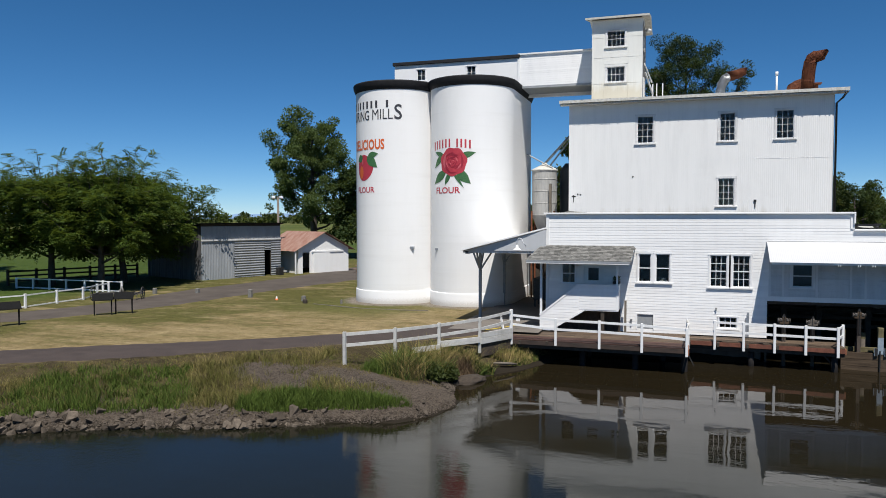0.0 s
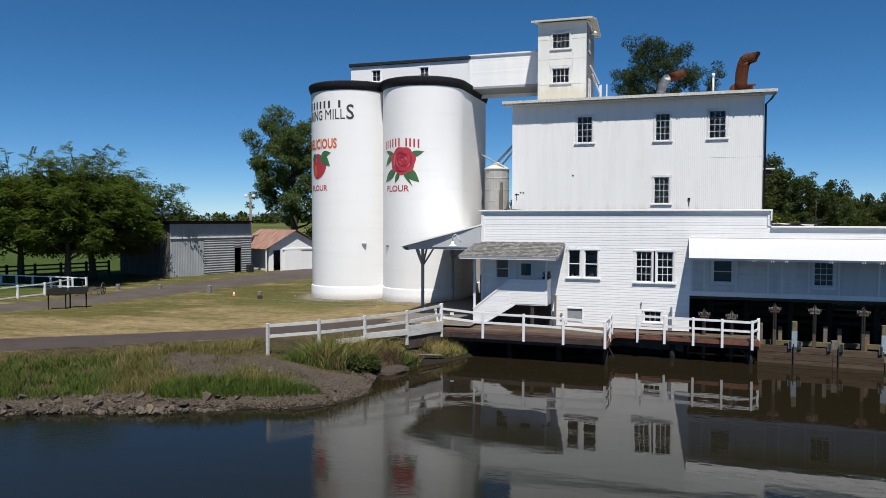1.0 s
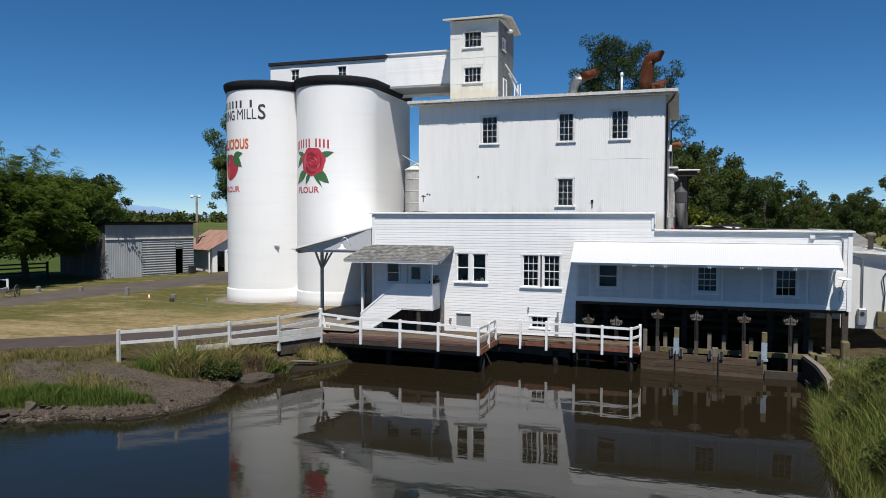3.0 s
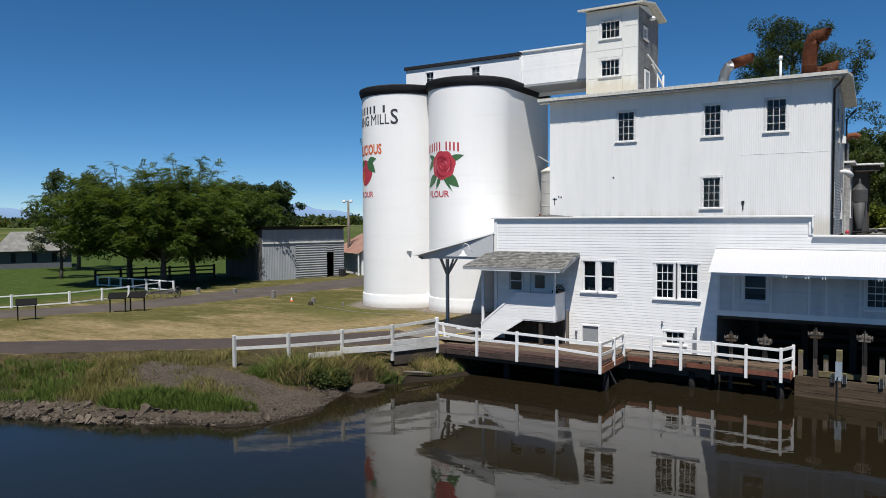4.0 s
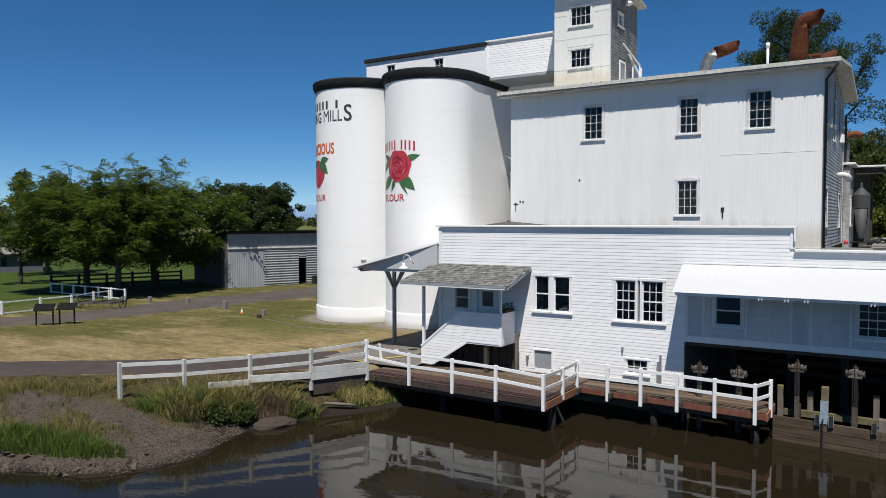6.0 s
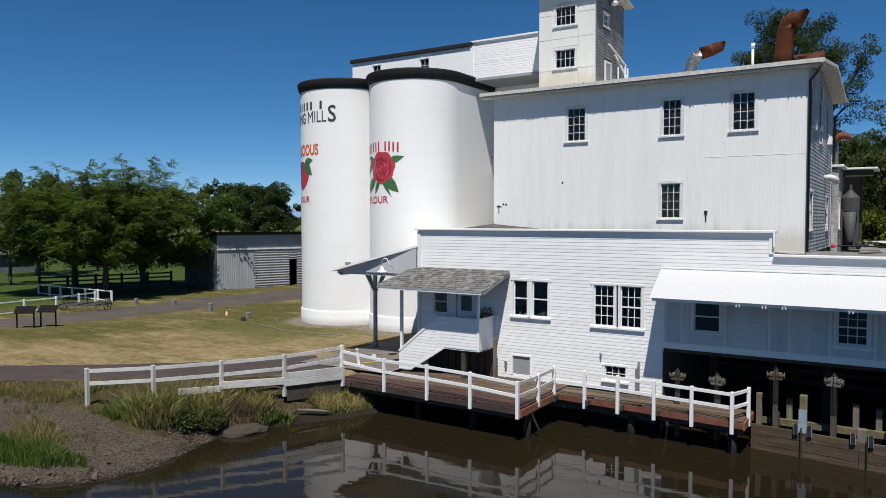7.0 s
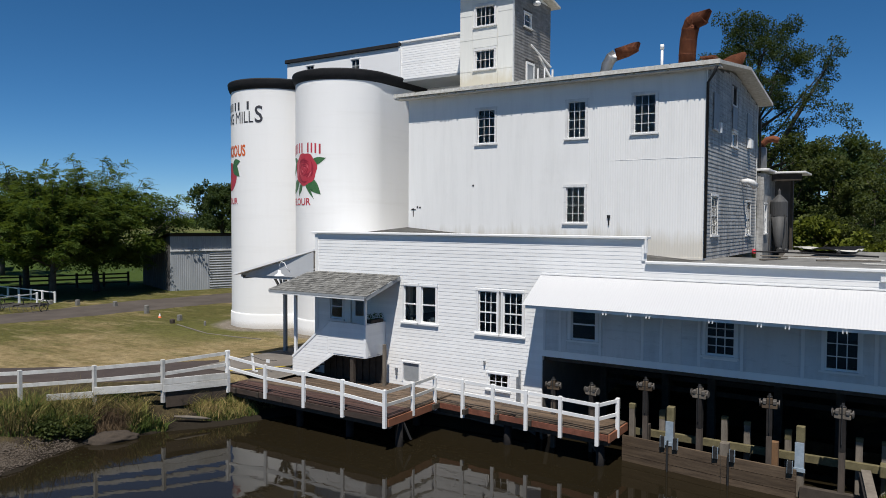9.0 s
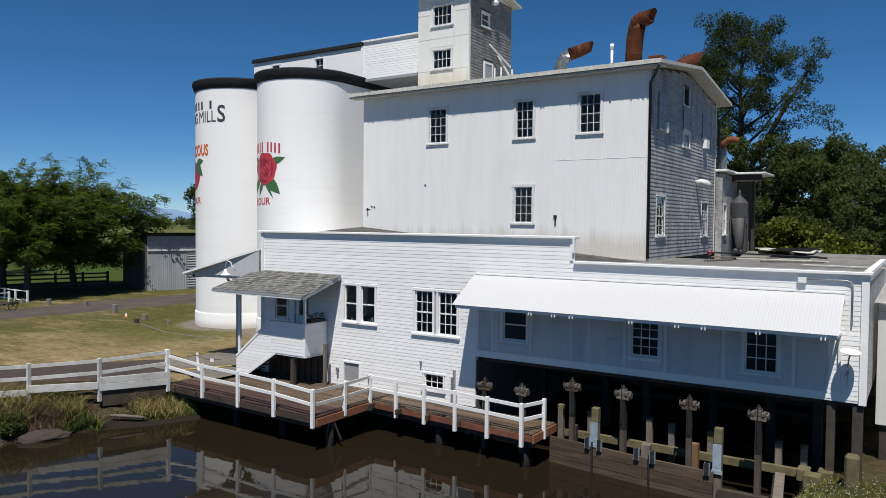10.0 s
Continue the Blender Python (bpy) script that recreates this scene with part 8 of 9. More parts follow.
def locust(seed, h, spread, label, limb=(), skirt=0.95, clear=2.4):
    gen = np.random.default_rng(seed)
    bm, cl, ra = skeleton(seed, h * 0.84, spread, 0.3, 0.26, 19, 0.0, 8, 0.3)
    g = random.Random(seed)
    for x, y, z, r in sprays(170, spread, 4.2, h, seed + 1, 2.3) + sprays(130, spread * skirt, clear, clear + 2.6, seed + 2, 1.2) + list(limb):
        cl.append(Vector((x, y, z)))
        ra.append(r)
    # arching shoots that stand out of the crown, drooping at the tip
    for k in range(34):
        a = k * 2.4 + g.uniform(-0.4, 0.4)
        r = spread * (g.uniform(0.2, 0.75) if k % 2 else g.uniform(0.8, 1.0))
        x, y = r * math.cos(a), r * math.sin(a)
        z = 4.6 + (h - 4.6) * (1 - (r / spread / 1.05) ** 2.3)
        up, out = (g.uniform(0.9, 2.2), g.uniform(0.2, 1.3)) if k % 2 else (g.uniform(0.4, 1.3), g.uniform(0.8, 1.9))
        mid = Vector((x + out * 0.5 * math.cos(a), y + out * 0.5 * math.sin(a), z + up * 0.75))
        tip = Vector((x + out * math.cos(a), y + out * math.sin(a), z + up * g.uniform(0.8, 1.0)))
        tube(bm, [(0, 0, h * 0.45), (x * 0.85, y * 0.85, z - 0.7), tuple(mid), tuple(tip)], [0.06, 0.035, 0.02, 0.006], 4, cap=False)
        for f in (0.35, 0.7, 1.0):
            cl.append(Vector((x, y, z)).lerp(mid, f))
            ra.append(0.24)
            cl.append(mid.lerp(tip, f))
            ra.append(0.2)
    t = tagged(empty("locust_tree"), label, "tree")
    part("trunk", bm, BARK, t, "", True)
    part("crown", frond_mesh("crown", [tuple(c) for c in cl], ra, 7600, gen), LEAF_LOCUST, t)
    core = [(c, r) for c, r in zip(cl, ra) if c.z < h * 0.93 - 0.2 * math.hypot(c.x, c.y)]
    part("inner_crown", leaf_mesh("inner_crown", [tuple(c) for c, r in core], [r * 1.15 for c, r in core], 16000, 0.22, gen, 0.8), LEAF_LOCUST, t)
    return t


at(locust(31, 9.7, 6.1, "wide feathery green locust tree by the board fence",
                 [(3.2, 3.6, 6.6, 0.9), (3.9, 4.3, 7.3, 0.9), (4.5, 3.9, 7.7, 0.8), (4.3, 5.1, 8.0, 0.7), (4.9, 5.0, 8.3, 0.6), (3.0, 2.4, 5.8, 0.9), (2.6, 3.4, 7.6, 1.0), (3.6, 3.0, 8.0, 0.9), (4.2, 3.4, 6.9, 0.9), (2.8, 4.4, 6.8, 0.9)], 0.62), -45.05, 50.2, 0, 1.0)
at(locust(32, 9.5, 6.0, "wide feathery green locust tree by the board fence", (), 0.8, 3.0), -48.6, 46.2, 80, 0.97)
at(locust(38, 9.0, 4.4, "feathery green locust tree beside the gravel road", (), 0.6, 4.0), -42.8, 45.2, 0, 0.95)
pale = at(tree("poplar_tree", 37, 10.6, 4.2, 0.2, 0.2, 17, 14000, 0.24, LEAF_POPLAR, "pale green poplar behind the locusts", twigs=6), -69.5, 54.5, 20)
small = at(tree("flowering_tree", 36, 5.4, 2.6, 0.3, 0.16, 10, 9000, 0.17, LEAF_BLOSSOM, "small pale flowering tree on the lawn", twigs=6), -59.8, 46.5, 20)
def egg(n, c, r, seed):
    """Clumps strewn towards the skin of an egg-shaped crown."""
    g = random.Random(seed)
    out = []
    for _ in range(n):
        v = Vector((g.gauss(0, 1), g.gauss(0, 1), g.gauss(0, 1))).normalized() * g.uniform(0.45, 1.0)
        out.append((c[0] + v.x * r[0], c[1] + v.y * r[1], c[2] + v.z * r[2], g.uniform(0.5, 1.0)))
    return out


# dark round tree beyond the barn
oak = at(tree("oak_tree", 33, 12.5, 6.0, 0.2, 0.4, 16, 26000, 0.4, LEAF_DARK, "dark dense oak beyond the barn", twigs=7, extra=[(x, y, z, r * 2.2) for x, y, z, r in sprays(90, 6.2, 3.0, 12.6, 3)]), -139, 156, 0, 1.2)
at(copy_thing(oak, Matrix.Identity(4)), -150, 153, 140, 1.24)
# tall poplar-like tree beyond the shed
tall = at(tree("cottonwood_tree", 34, 19.0, 6.0, 0.2, 0.5, 22, 62000, 0.25, LEAF_TALL, "tall green cottonwood beyond the shed", twigs=7, round_top=0.6,
               extra=[(-2.3, -1.2, 20.6, 1.5), (-1.2, -0.6, 20.0, 1.7), (-3.2, -1.7, 19.2, 1.4), (-4.9, -2.6, 16.6, 1.5), (-5.6, -3.0, 17.2, 1.2), (-4.3, -2.2, 15.2, 1.4),
                      (-4.8, -2.6, 8.6, 0.8), (-4.0, -2.2, 9.6, 0.8), (-5.4, -2.8, 7.2, 0.6), (4.4, 2.2, 13.0, 1.7), (5.2, 2.7, 11.2, 1.5), (4.0, 2.0, 9.4, 1.5)]
               + egg(46, (0.4, 0, 14.0), (4.2, 4.4, 5.6), 24)), -51.0, 95, 0, 1.0)
at(copy_thing(oak, Matrix.Identity(4)), -41, 95, 250, 0.95)
at(copy_thing(oak, Matrix.Identity(4)), -36, 99, 20, 0.9)
# the cottonwood behind the mill, with its leaning second head
big = at(tree("cottonwood_tree", 35, 27.0, 6.0, 0.45, 0.5, 24, 60000, 0.165, LEAF_DARK, "tall open cottonwood with airy crown behind the mill", twigs=7,
              extra=[(6.3, 0.5, 22.6, 0.9), (6.8, 0.7, 23.6, 0.8), (6.0, 0.2, 21.6, 0.8), (5.6, 0.4, 20.3, 0.7), (7.2, 0.4, 22.4, 0.6), (7.2, 0, 16.4, 1.1), (6.4, 0.5, 17.6, 0.9), (8.4, 0.3, 15.6, 0.9), (5.6, 0.2, 16.2, 0.9), (7.8, 0.6, 17.2, 0.7)]
              + [(x, y, z, r * 0.72) for x, y, z, r in egg(74, (-0.4, 0, 21.6), (5.1, 4.7, 6.0), 14)], round_top=0.7), 0.0, 93, 0)
stem = bmesh.new()
tube(stem, [(0.6, 0.2, 11.0), (3.4, 0.5, 16.5), (5.8, 0.4, 20.6), (6.7, 0.6, 23.4)], [0.3, 0.22, 0.12, 0.03], 8)
part("second_stem", stem, BARK, big, "", True)
# woodland to the east, three kinds repeated
wood_a = at(tree("woodland_tree", 41, 13.5, 5.0, 0.16, 0.28, 15, 17000, 0.25, LEAF_WOOD, "dense green woodland tree behind the mill", twigs=6, extra=sprays(40, 4.6, 2.5, 13.0, 5)), 11.5, 100, 0, 0.98)
wood_b = at(tree("woodland_tree", 42, 11.0, 4.6, 0.12, 0.25, 14, 16000, 0.25, LEAF_WOOD, "dense green woodland tree behind the mill", twigs=6, extra=sprays(40, 4.4, 1.5, 10.6, 6)), 17.5, 108, 50, 0.95)
wood_c = at(tree("woodland_tree", 43, 12.0, 4.2, 0.14, 0.25, 14, 16000, 0.24, LEAF_DARK, "dark green woodland tree at the forest edge", twigs=6, extra=sprays(36, 3.9, 2.0, 11.8, 7)), 7.6, 88, 0, 1.1)
for src, x, y, turn, s in ((wood_a, 3.5, 84, 60, 1.0), (wood_b, 10.5, 84, 120, 0.92), (wood_c, 23.0, 108, 30, 0.72), (wood_a, 29.0, 112, 200, 0.66), (wood_b, 35, 108, 10, 0.72), (wood_c, 14.5, 95, 240, 0.9),
                           (wood_a, 42, 112, 70, 0.64), (wood_b, 20.0, 96, 300, 0.8), (wood_c, 27, 100, 90, 0.66), (wood_a, 34, 98, 15, 0.58), (wood_b, 50, 110, 45, 0.75), (wood_c, 5.0, 97, 200, 1.15),
                           (wood_a, -5.0, 99, 150, 1.0), (wood_b, -10.5, 90, 10, 1.3), (wood_c, -14.0, 95, 75, 1.0), (wood_a, 8, 115, 120, 1.15), (wood_b, 60, 118, 0, 0.8), (wood_c, 1.0, 108, 10, 1.2)):
    at(copy_thing(src, Matrix.Identity(4)), x, y, turn, s)
near = at(tree("maple_tree", 45, 12.0, 4.2, 0.16, 0.35, 17, 15000, 0.3, LEAF_DARK, "large dark maple east of the mill", twigs=7, extra=sprays(40, 4.0, 3.0, 11.5, 9)), 25.6, 62, 0, 0.8)
lime = at(tree("hazel_bush", 44, 6.0, 3.2, 0.08, 0.12, 12, 8000, 0.3, LEAF_LIME, "yellow-green bush at the wood's edge", twigs=5, extra=sprays(24, 3.0, 1.0, 5.6, 8)), 7.6, 72, 0, 1.05)
at(copy_thing(lime, Matrix.Identity(4)), 11.0, 69, 90, 0.8)
at(copy_thing(wood_b, Matrix.Identity(4)), 9.6, 74, 10, 0.62)
at(copy_thing(wood_c, Matrix.Identity(4)), 15.5, 78, 10, 0.72)
at(copy_thing(wood_b, Matrix.Identity(4)), 4.2, 74, 220, 0.75)

# far woods round the plain, one mass
gen = np.random.default_rng(77)
az = np.radians(gen.uniform(-50, 110, 1700))
dist = gen.choice([330.0, 520.0, 760.0, 1100.0], 1700) * gen.uniform(0.9, 1.1, 1700)
keep = ~((np.degrees(az) > 24) & (np.degrees(az) < 66) & (dist < 650))
az, dist = az[keep], dist[keep]
cx, cy = -np.sin(az) * dist, np.cos(az) * dist
hh = np.where(dist > 700, gen.uniform(7, 10, len(az)), gen.uniform(4, 10, len(az)))
cen = np.stack([cx, cy, 1 + hh * 0.5], 1)
woods = part("far_woods", leaf_mesh("far_woods", cen, hh * 0.75, 70000, 3.6, gen, 0.75), LEAF_WOOD)
tagged(woods, "distant dark treeline across the plain", "woods", kind="stuff")


def ridge(name, dist, bumps, colour, label):
    """A far ridge, haze blue put into its colour: (azimuth, half width, height) hills."""
    n = Nodes(name + "_haze_tint")
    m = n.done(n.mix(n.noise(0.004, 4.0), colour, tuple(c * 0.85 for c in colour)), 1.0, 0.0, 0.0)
    a = np.linspace(-40, 110, 600)
    z = np.zeros_like(a)
    for c, w, h in bumps:
        z = np.maximum(z, h * np.exp(-((a - c) / w) ** 2))
    z += 2.5 * np.sin(a * 2.3) + 1.5 * np.sin(a * 5.1 + 1)
    rows = []
    for k, (f, zz) in enumerate(((1.0, -20.0), (1.0, None), (1.12, -20.0))):
        d = dist * f
        rows.append(np.stack([-np.sin(np.radians(a)) * d, np.cos(np.radians(a)) * d, np.full_like(a, zz) if zz is not None else z], 1))
    co = np.concatenate(rows)
    i = np.arange(len(a) - 1)
    q = np.concatenate([np.stack([i, i + 1, i + 1 + len(a), i + len(a)], 1), np.stack([i + len(a), i + 1 + len(a), i + 1 + 2 * len(a), i + 2 * len(a)], 1)])
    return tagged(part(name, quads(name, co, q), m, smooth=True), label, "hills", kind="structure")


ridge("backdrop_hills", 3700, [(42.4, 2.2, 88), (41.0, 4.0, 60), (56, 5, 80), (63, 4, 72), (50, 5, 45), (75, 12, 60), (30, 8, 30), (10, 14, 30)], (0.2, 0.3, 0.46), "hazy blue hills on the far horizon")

# ---------------------------------------------------------------- grass, reeds, stones
def blade_mat(name, a, b, c):
    n = Nodes(name)
    col = n.mix(n.island(), a, b)
    col = n.mix(n.ramp(n.noise(0.5, 3.0), 0.42, 0.62), col, c)
    return n.done(col, 0.8, 0.0, 0.1)


GRASS_GREEN = blade_mat("lush_bank_grass", (0.036, 0.064, 0.012), (0.105, 0.145, 0.027), (0.062, 0.092, 0.018))
GRASS_MIX = blade_mat("mixed_bank_grass", (0.12, 0.104, 0.036), (0.26, 0.205, 0.086), (0.12, 0.11, 0.034))
REED = blade_mat("pale_reed", (0.14, 0.155, 0.036), (0.36, 0.31, 0.11), (0.14, 0.18, 0.04))
GRASS_OLIVE = blade_mat("dull_olive_grass", (0.085, 0.086, 0.024), (0.2, 0.175, 0.06), (0.1, 0.1, 0.028))
VERGE = blade_mat("short_verge_blade", (0.13, 0.11, 0.04), (0.24, 0.185, 0.08), (0.09, 0.1, 0.028))
LAWN = blade_mat("mown_lawn_blade", (0.14, 0.113, 0.05), (0.245, 0.195, 0.1), (0.1, 0.1, 0.034))
DEAD = blade_mat("dead_brown_weed", (0.075, 0.05, 0.03), (0.2, 0.14, 0.085), (0.12, 0.085, 0.05))
STRAW = blade_mat("straw_yellow_seed_grass", (0.2, 0.16, 0.055), (0.45, 0.34, 0.145), (0.2, 0.175, 0.05))
HERB = blade_mat("leafy_dark_weed", (0.036, 0.064, 0.015), (0.11, 0.145, 0.034), (0.06, 0.085, 0.02))
EARTH = plain("slumped_dark_earth", (0.02, 0.015, 0.011), (0.075, 0.056, 0.04), 9.0, 0.95, 0.9, 22.0)
FLOWER = plain("white_petal", (0.75, 0.75, 0.7), (0.85, 0.85, 0.8), 5.0, 0.8)
PATH_LINE = np.array([(-75, -20), (-45, 5.5), (-32, 16.6), (-24.07, 22.6), (-20.65, 25.07), (-16.94, 27.9), (-13.6, 31.0), (-11.2, 34.0), (-9.3, 36.2)], float)
ROAD_LINE = np.array([(-60, -10), (-44, 14), (-37.5, 27), (-33.4, 33.5), (-32.4, 39), (-32.7, 46), (-31.0, 56), (-30, 70)], float)


def off_line(px, py, line):
    best = np.full(px.shape, 1e9)
    for (ax, ay), (bx, by) in zip(line, line[1:]):
        dx, dy = bx - ax, by - ay
        t = np.clip(((px - ax) * dx + (py - ay) * dy) / (dx * dx + dy * dy), 0, 1)
        best = np.minimum(best, np.hypot(px - ax - t * dx, py - ay - t * dy))
    return best


def patchy(px, py, f, s):
    return 0.5 + 0.5 * np.sin(px * f + s + 1.7 * np.sin(py * f * 0.8 + s)) * np.sin(py * f * 1.1 + 2.3 * s + 1.4 * np.sin(px * f * 0.6))


def blades(name, px, py, h, w, mat, gen, label, lean=0.5, bend=True):
    """One mass of bent blades standing on the ground."""
    n = len(px)
    z = height(px, py) - 0.02
    a = gen.uniform(0, 2 * np.pi, n)
    side_v = np.stack([np.cos(a), np.sin(a), np.zeros(n)], 1) * (w / 2)[:, None]
    b = gen.uniform(0, 2 * np.pi, n)
    tilt_v = np.stack([np.cos(b), np.sin(b), np.zeros(n)], 1) * (h * gen.uniform(0, lean, n))[:, None]
    p = np.stack([px, py, z], 1)
    mid = p + tilt_v * 0.3 + np.stack([np.zeros(n), np.zeros(n), h * 0.6], 1)
    tip = p + tilt_v + np.stack([np.zeros(n), np.zeros(n), h], 1)
    co = np.stack([p - side_v, p + side_v, mid + side_v * 0.7, tip, mid - side_v * 0.7], 1).reshape(-1, 3)
    i = np.arange(n) * 5
    f = np.concatenate([np.stack([i, i + 1, i + 2, i + 4], 1)])
    me = bpy.data.meshes.new(name)
    tri = np.stack([i + 4, i + 2, i + 3], 1)
    loops = np.concatenate([f.ravel(), tri.ravel()])
    me.vertices.add(len(co))
    me.vertices.foreach_set("co", co.astype(np.float32).ravel())
    me.loops.add(len(loops))
    me.loops.foreach_set("vertex_index", loops.astype(np.int32))
    me.polygons.add(2 * n)
    me.polygons.foreach_set("loop_start", np.concatenate([np.arange(n) * 4, 4 * n + np.arange(n) * 3]).astype(np.int32))
    me.polygons.foreach_set("loop_total", np.concatenate([np.full(n, 4), np.full(n, 3)]).astype(np.int32))
    me.update(calc_edges=True)
    return tagged(part(name, me, mat), label, "grass", kind="stuff")


gg = np.random.default_rng(5)


def scatter(n, x0, x1, y0, y1):
    return gg.uniform(x0, x1, n), gg.uniform(y0, y1, n)


def ellipse(px, py, cx, cy, ra, rb, turn=0.0, rough=0.5):
    """Below 1 inside a ragged ellipse."""
    c, q = math.cos(radians(turn)), math.sin(radians(turn))
    u, v = (px - cx) * c + (py - cy) * q, -(px - cx) * q + (py - cy) * c
    return (u / ra) ** 2 + (v / rb) ** 2 + rough * (patchy(px, py, 1.9, cx) - 0.5) + 0.5 * rough * (patchy(px, py, 4.3, cy) - 0.5)


def tufts(n, x0, x1, y0, y1, per, spread):
    """Places in tufts: (x, y, a number per tuft from 0 to 1)."""
    k = n // per
    cx, cy = scatter(k, x0, x1, y0, y1)
    f = gg.uniform(size=k)
    i = np.repeat(np.arange(k), per)
    r = gg.normal(size=(k * per, 2)) * spread
    return cx[i] + r[:, 0], cy[i] + r[:, 1], f[i]


# bank between path and water
px, py, tuft = tufts(520000, -36, -6, 5, 34, 16, 0.1)
d = inland(px, py)
gap = off_line(px, py, PATH_LINE)
free = (d > 0.5) & (d < 8.8) & (py - 0.86 * px < 42.5) & ((py < 27.0) | (np.interp(py, FENCE_Y, FENCE_X) - px < 0.05)) & (gap > 2.0 - 0.4 * np.clip((px + 20) / 5, 0, 1))
bare = np.zeros(len(px), bool)
for cx, cy, ra, rb in GRAVEL_SPOTS:
    bare |= (ellipse(px, py, cx, cy, ra, rb, 0.0, 1.1) + 1.3 * (tuft - 0.5) < 0.9) & (tuft < 0.96)
lush = np.minimum(ellipse(px, py, -18.9, 19.3, 3.2, 2.6, 35), ellipse(px, py, -11.2, 21.2, 3.2, 1.25, 8)) < 1.0
lush |= ellipse(px, py, -30.0, 12.5, 4.0, 2.2, 38) < 1.0
lush &= (px > -15.0) | (tuft < 0.72)
green = free & lush & (d > 0.7)
mixed = free & ~lush & ~bare
tall = mixed & ~((px > -13.6) & (py > 23.6)) & (gap > 2.6 + 1.2 * patchy(px, py, 0.8, 2.2)) & (d > 1.0)
low = mixed & ~tall & (tuft < 0.75)
olive = tall & (tuft > 0.55)
tall = tall & (tuft < 0.45)
for name, sel, lo, hi, mat, lab in (("bank_grass", green, 0.2, 0.62, GRASS_GREEN, "lush green grass along the pond bank"), ("straw_grass", tall, 0.2, 0.72, GRASS_MIX, "half-dry straw grass on the bank"),
                                    ("olive_grass", olive, 0.15, 0.42, GRASS_OLIVE, "dull olive grass on the bank"), ("path_verge", low, 0.05, 0.16, VERGE, "short dry verge beside the path")):
    n = int(sel.sum())
    hgt = gg.uniform(lo, hi, n) * (0.5 + 0.5 * tuft[sel]) * (0.6 + 0.6 * patchy(px[sel], py[sel], 1.3, 0.4))
    wide = 1.1 if mat is GRASS_GREEN else 0.9
    blades(name, px[sel], py[sel], hgt, gg.uniform(0.012, 0.026, n) * wide, mat, gg, lab, 1.2)
# short dense turf on the spit
px, py = scatter(60000, -15.5, -7.5, 19.0, 23.5)
sel = (inland(px, py) > 0.6) & (ellipse(px, py, -11.3, 21.5, 3.2, 1.25, 8) < 0.95)
n = int(sel.sum())
blades("spit_turf", px[sel], py[sel], gg.uniform(0.08, 0.3, n), gg.uniform(0.012, 0.026, n), GRASS_GREEN, gg, "short dense green turf on the gravel spit", 1.0)
# tussocks of tall weeds below the fence and beside the deck
FRONT_Y = (25.0, 26.0, 26.7, 27.6, 28.3, 28.9, 29.6, 30.4, 31.2, 31.9, 33.0)
FRONT_X = (-10.5, -9.65, -9.5, -9.0, -8.45, -8.25, -7.9, -8.1, -7.2, -6.75, -6.5)
px, py, tuft = tufts(150000, -13.5, -6.2, 24.6, 33.2, 90, 0.2)
d = inland(px, py)
behind = np.interp(py, FENCE_Y, FENCE_X) - px
zone = (d > 0.02) & (behind < 0.12) & (px < np.interp(py, FRONT_Y, FRONT_X) + 0.25 * (patchy(px, py, 2.3, 0.7) - 0.5)) & (py < 32.7) & ((ellipse(px, py, -8.62, 27.95, 0.55, 0.6, 60) > 1.0) | (tuft < 0.25)) & (ellipse(px, py, -8.35, 30.2, 1.0, 0.55, 40, 0.3) > 1.0)
zone &= (py > 25.2) & (px > -11.3 + 0.4 * (patchy(px, py, 2.1, 0.7) - 0.5))
kind_of = (tuft * 13.7) % 1
by_water = np.clip((np.interp(py, FRONT_Y, FRONT_X) - px) / 0.8, 0, 1)
clump = patchy(px, py, 1.5, 1.9)
dead = (ellipse(px, py, -8.85, 28.2, 0.6, 0.8, 60) < 1.0) | (kind_of < 0.09)
straw = ~dead & (kind_of < 0.2 + 0.35 * clump)
herb = ~dead & ~straw & (kind_of > 0.55 + 0.25 * by_water)
olive = ~dead & ~straw & ~herb
for name, sel, lo, hi, wide, mat, lab in (("dead_weeds", zone & dead, 0.3, 0.75, 1.0, DEAD, "dead brown weeds at the pond's edge"), ("reeds", zone & straw, 0.25, 1.0, 0.9, STRAW, "tall straw-coloured seeding grass at the pond's edge"),
                                          ("fence_weeds", zone & olive, 0.2, 0.9, 1.0, REED, "yellow-green weeds under the white fence"), ("fence_grass", zone & herb, 0.15, 0.75, 2.0, HERB, "leafy dark green weeds under the white fence")):
    n = int(sel.sum())
    tall_by = np.clip(1.75 - 0.2 * np.hypot(px[sel] + 10.6, py[sel] - 26.6), 0.7, 1.5) * (0.62 + 0.38 * by_water[sel])
    blades(name, px[sel], py[sel], gg.uniform(lo, hi, n) * tall_by * (0.35 + 0.75 * ((tuft[sel] * 37) % 1)), gg.uniform(0.011, 0.032, n) * wide, mat, gg, lab, 1.15)
# green strip on the path side of the fence
px, py, tuft = tufts(26000, -13.6, -8.8, 24.8, 30.2, 40, 0.12)
behind = np.interp(py, FENCE_Y, FENCE_X) - px
sel = (behind > 0.0) & (behind < 0.75 - 0.5 * np.clip((py - 28.6) / 1.2, 0, 1)) & (patchy(px, py, 1.1, 0.3) > 0.25) & (py < 29.6)
n = int(sel.sum())
blades("fence_strip", px[sel], py[sel], gg.uniform(0.12, 0.5, n) * (0.4 + 0.7 * tuft[sel]), gg.uniform(0.012, 0.026, n), GRASS_GREEN, gg, "ragged green grass along the path fence", 1.2)
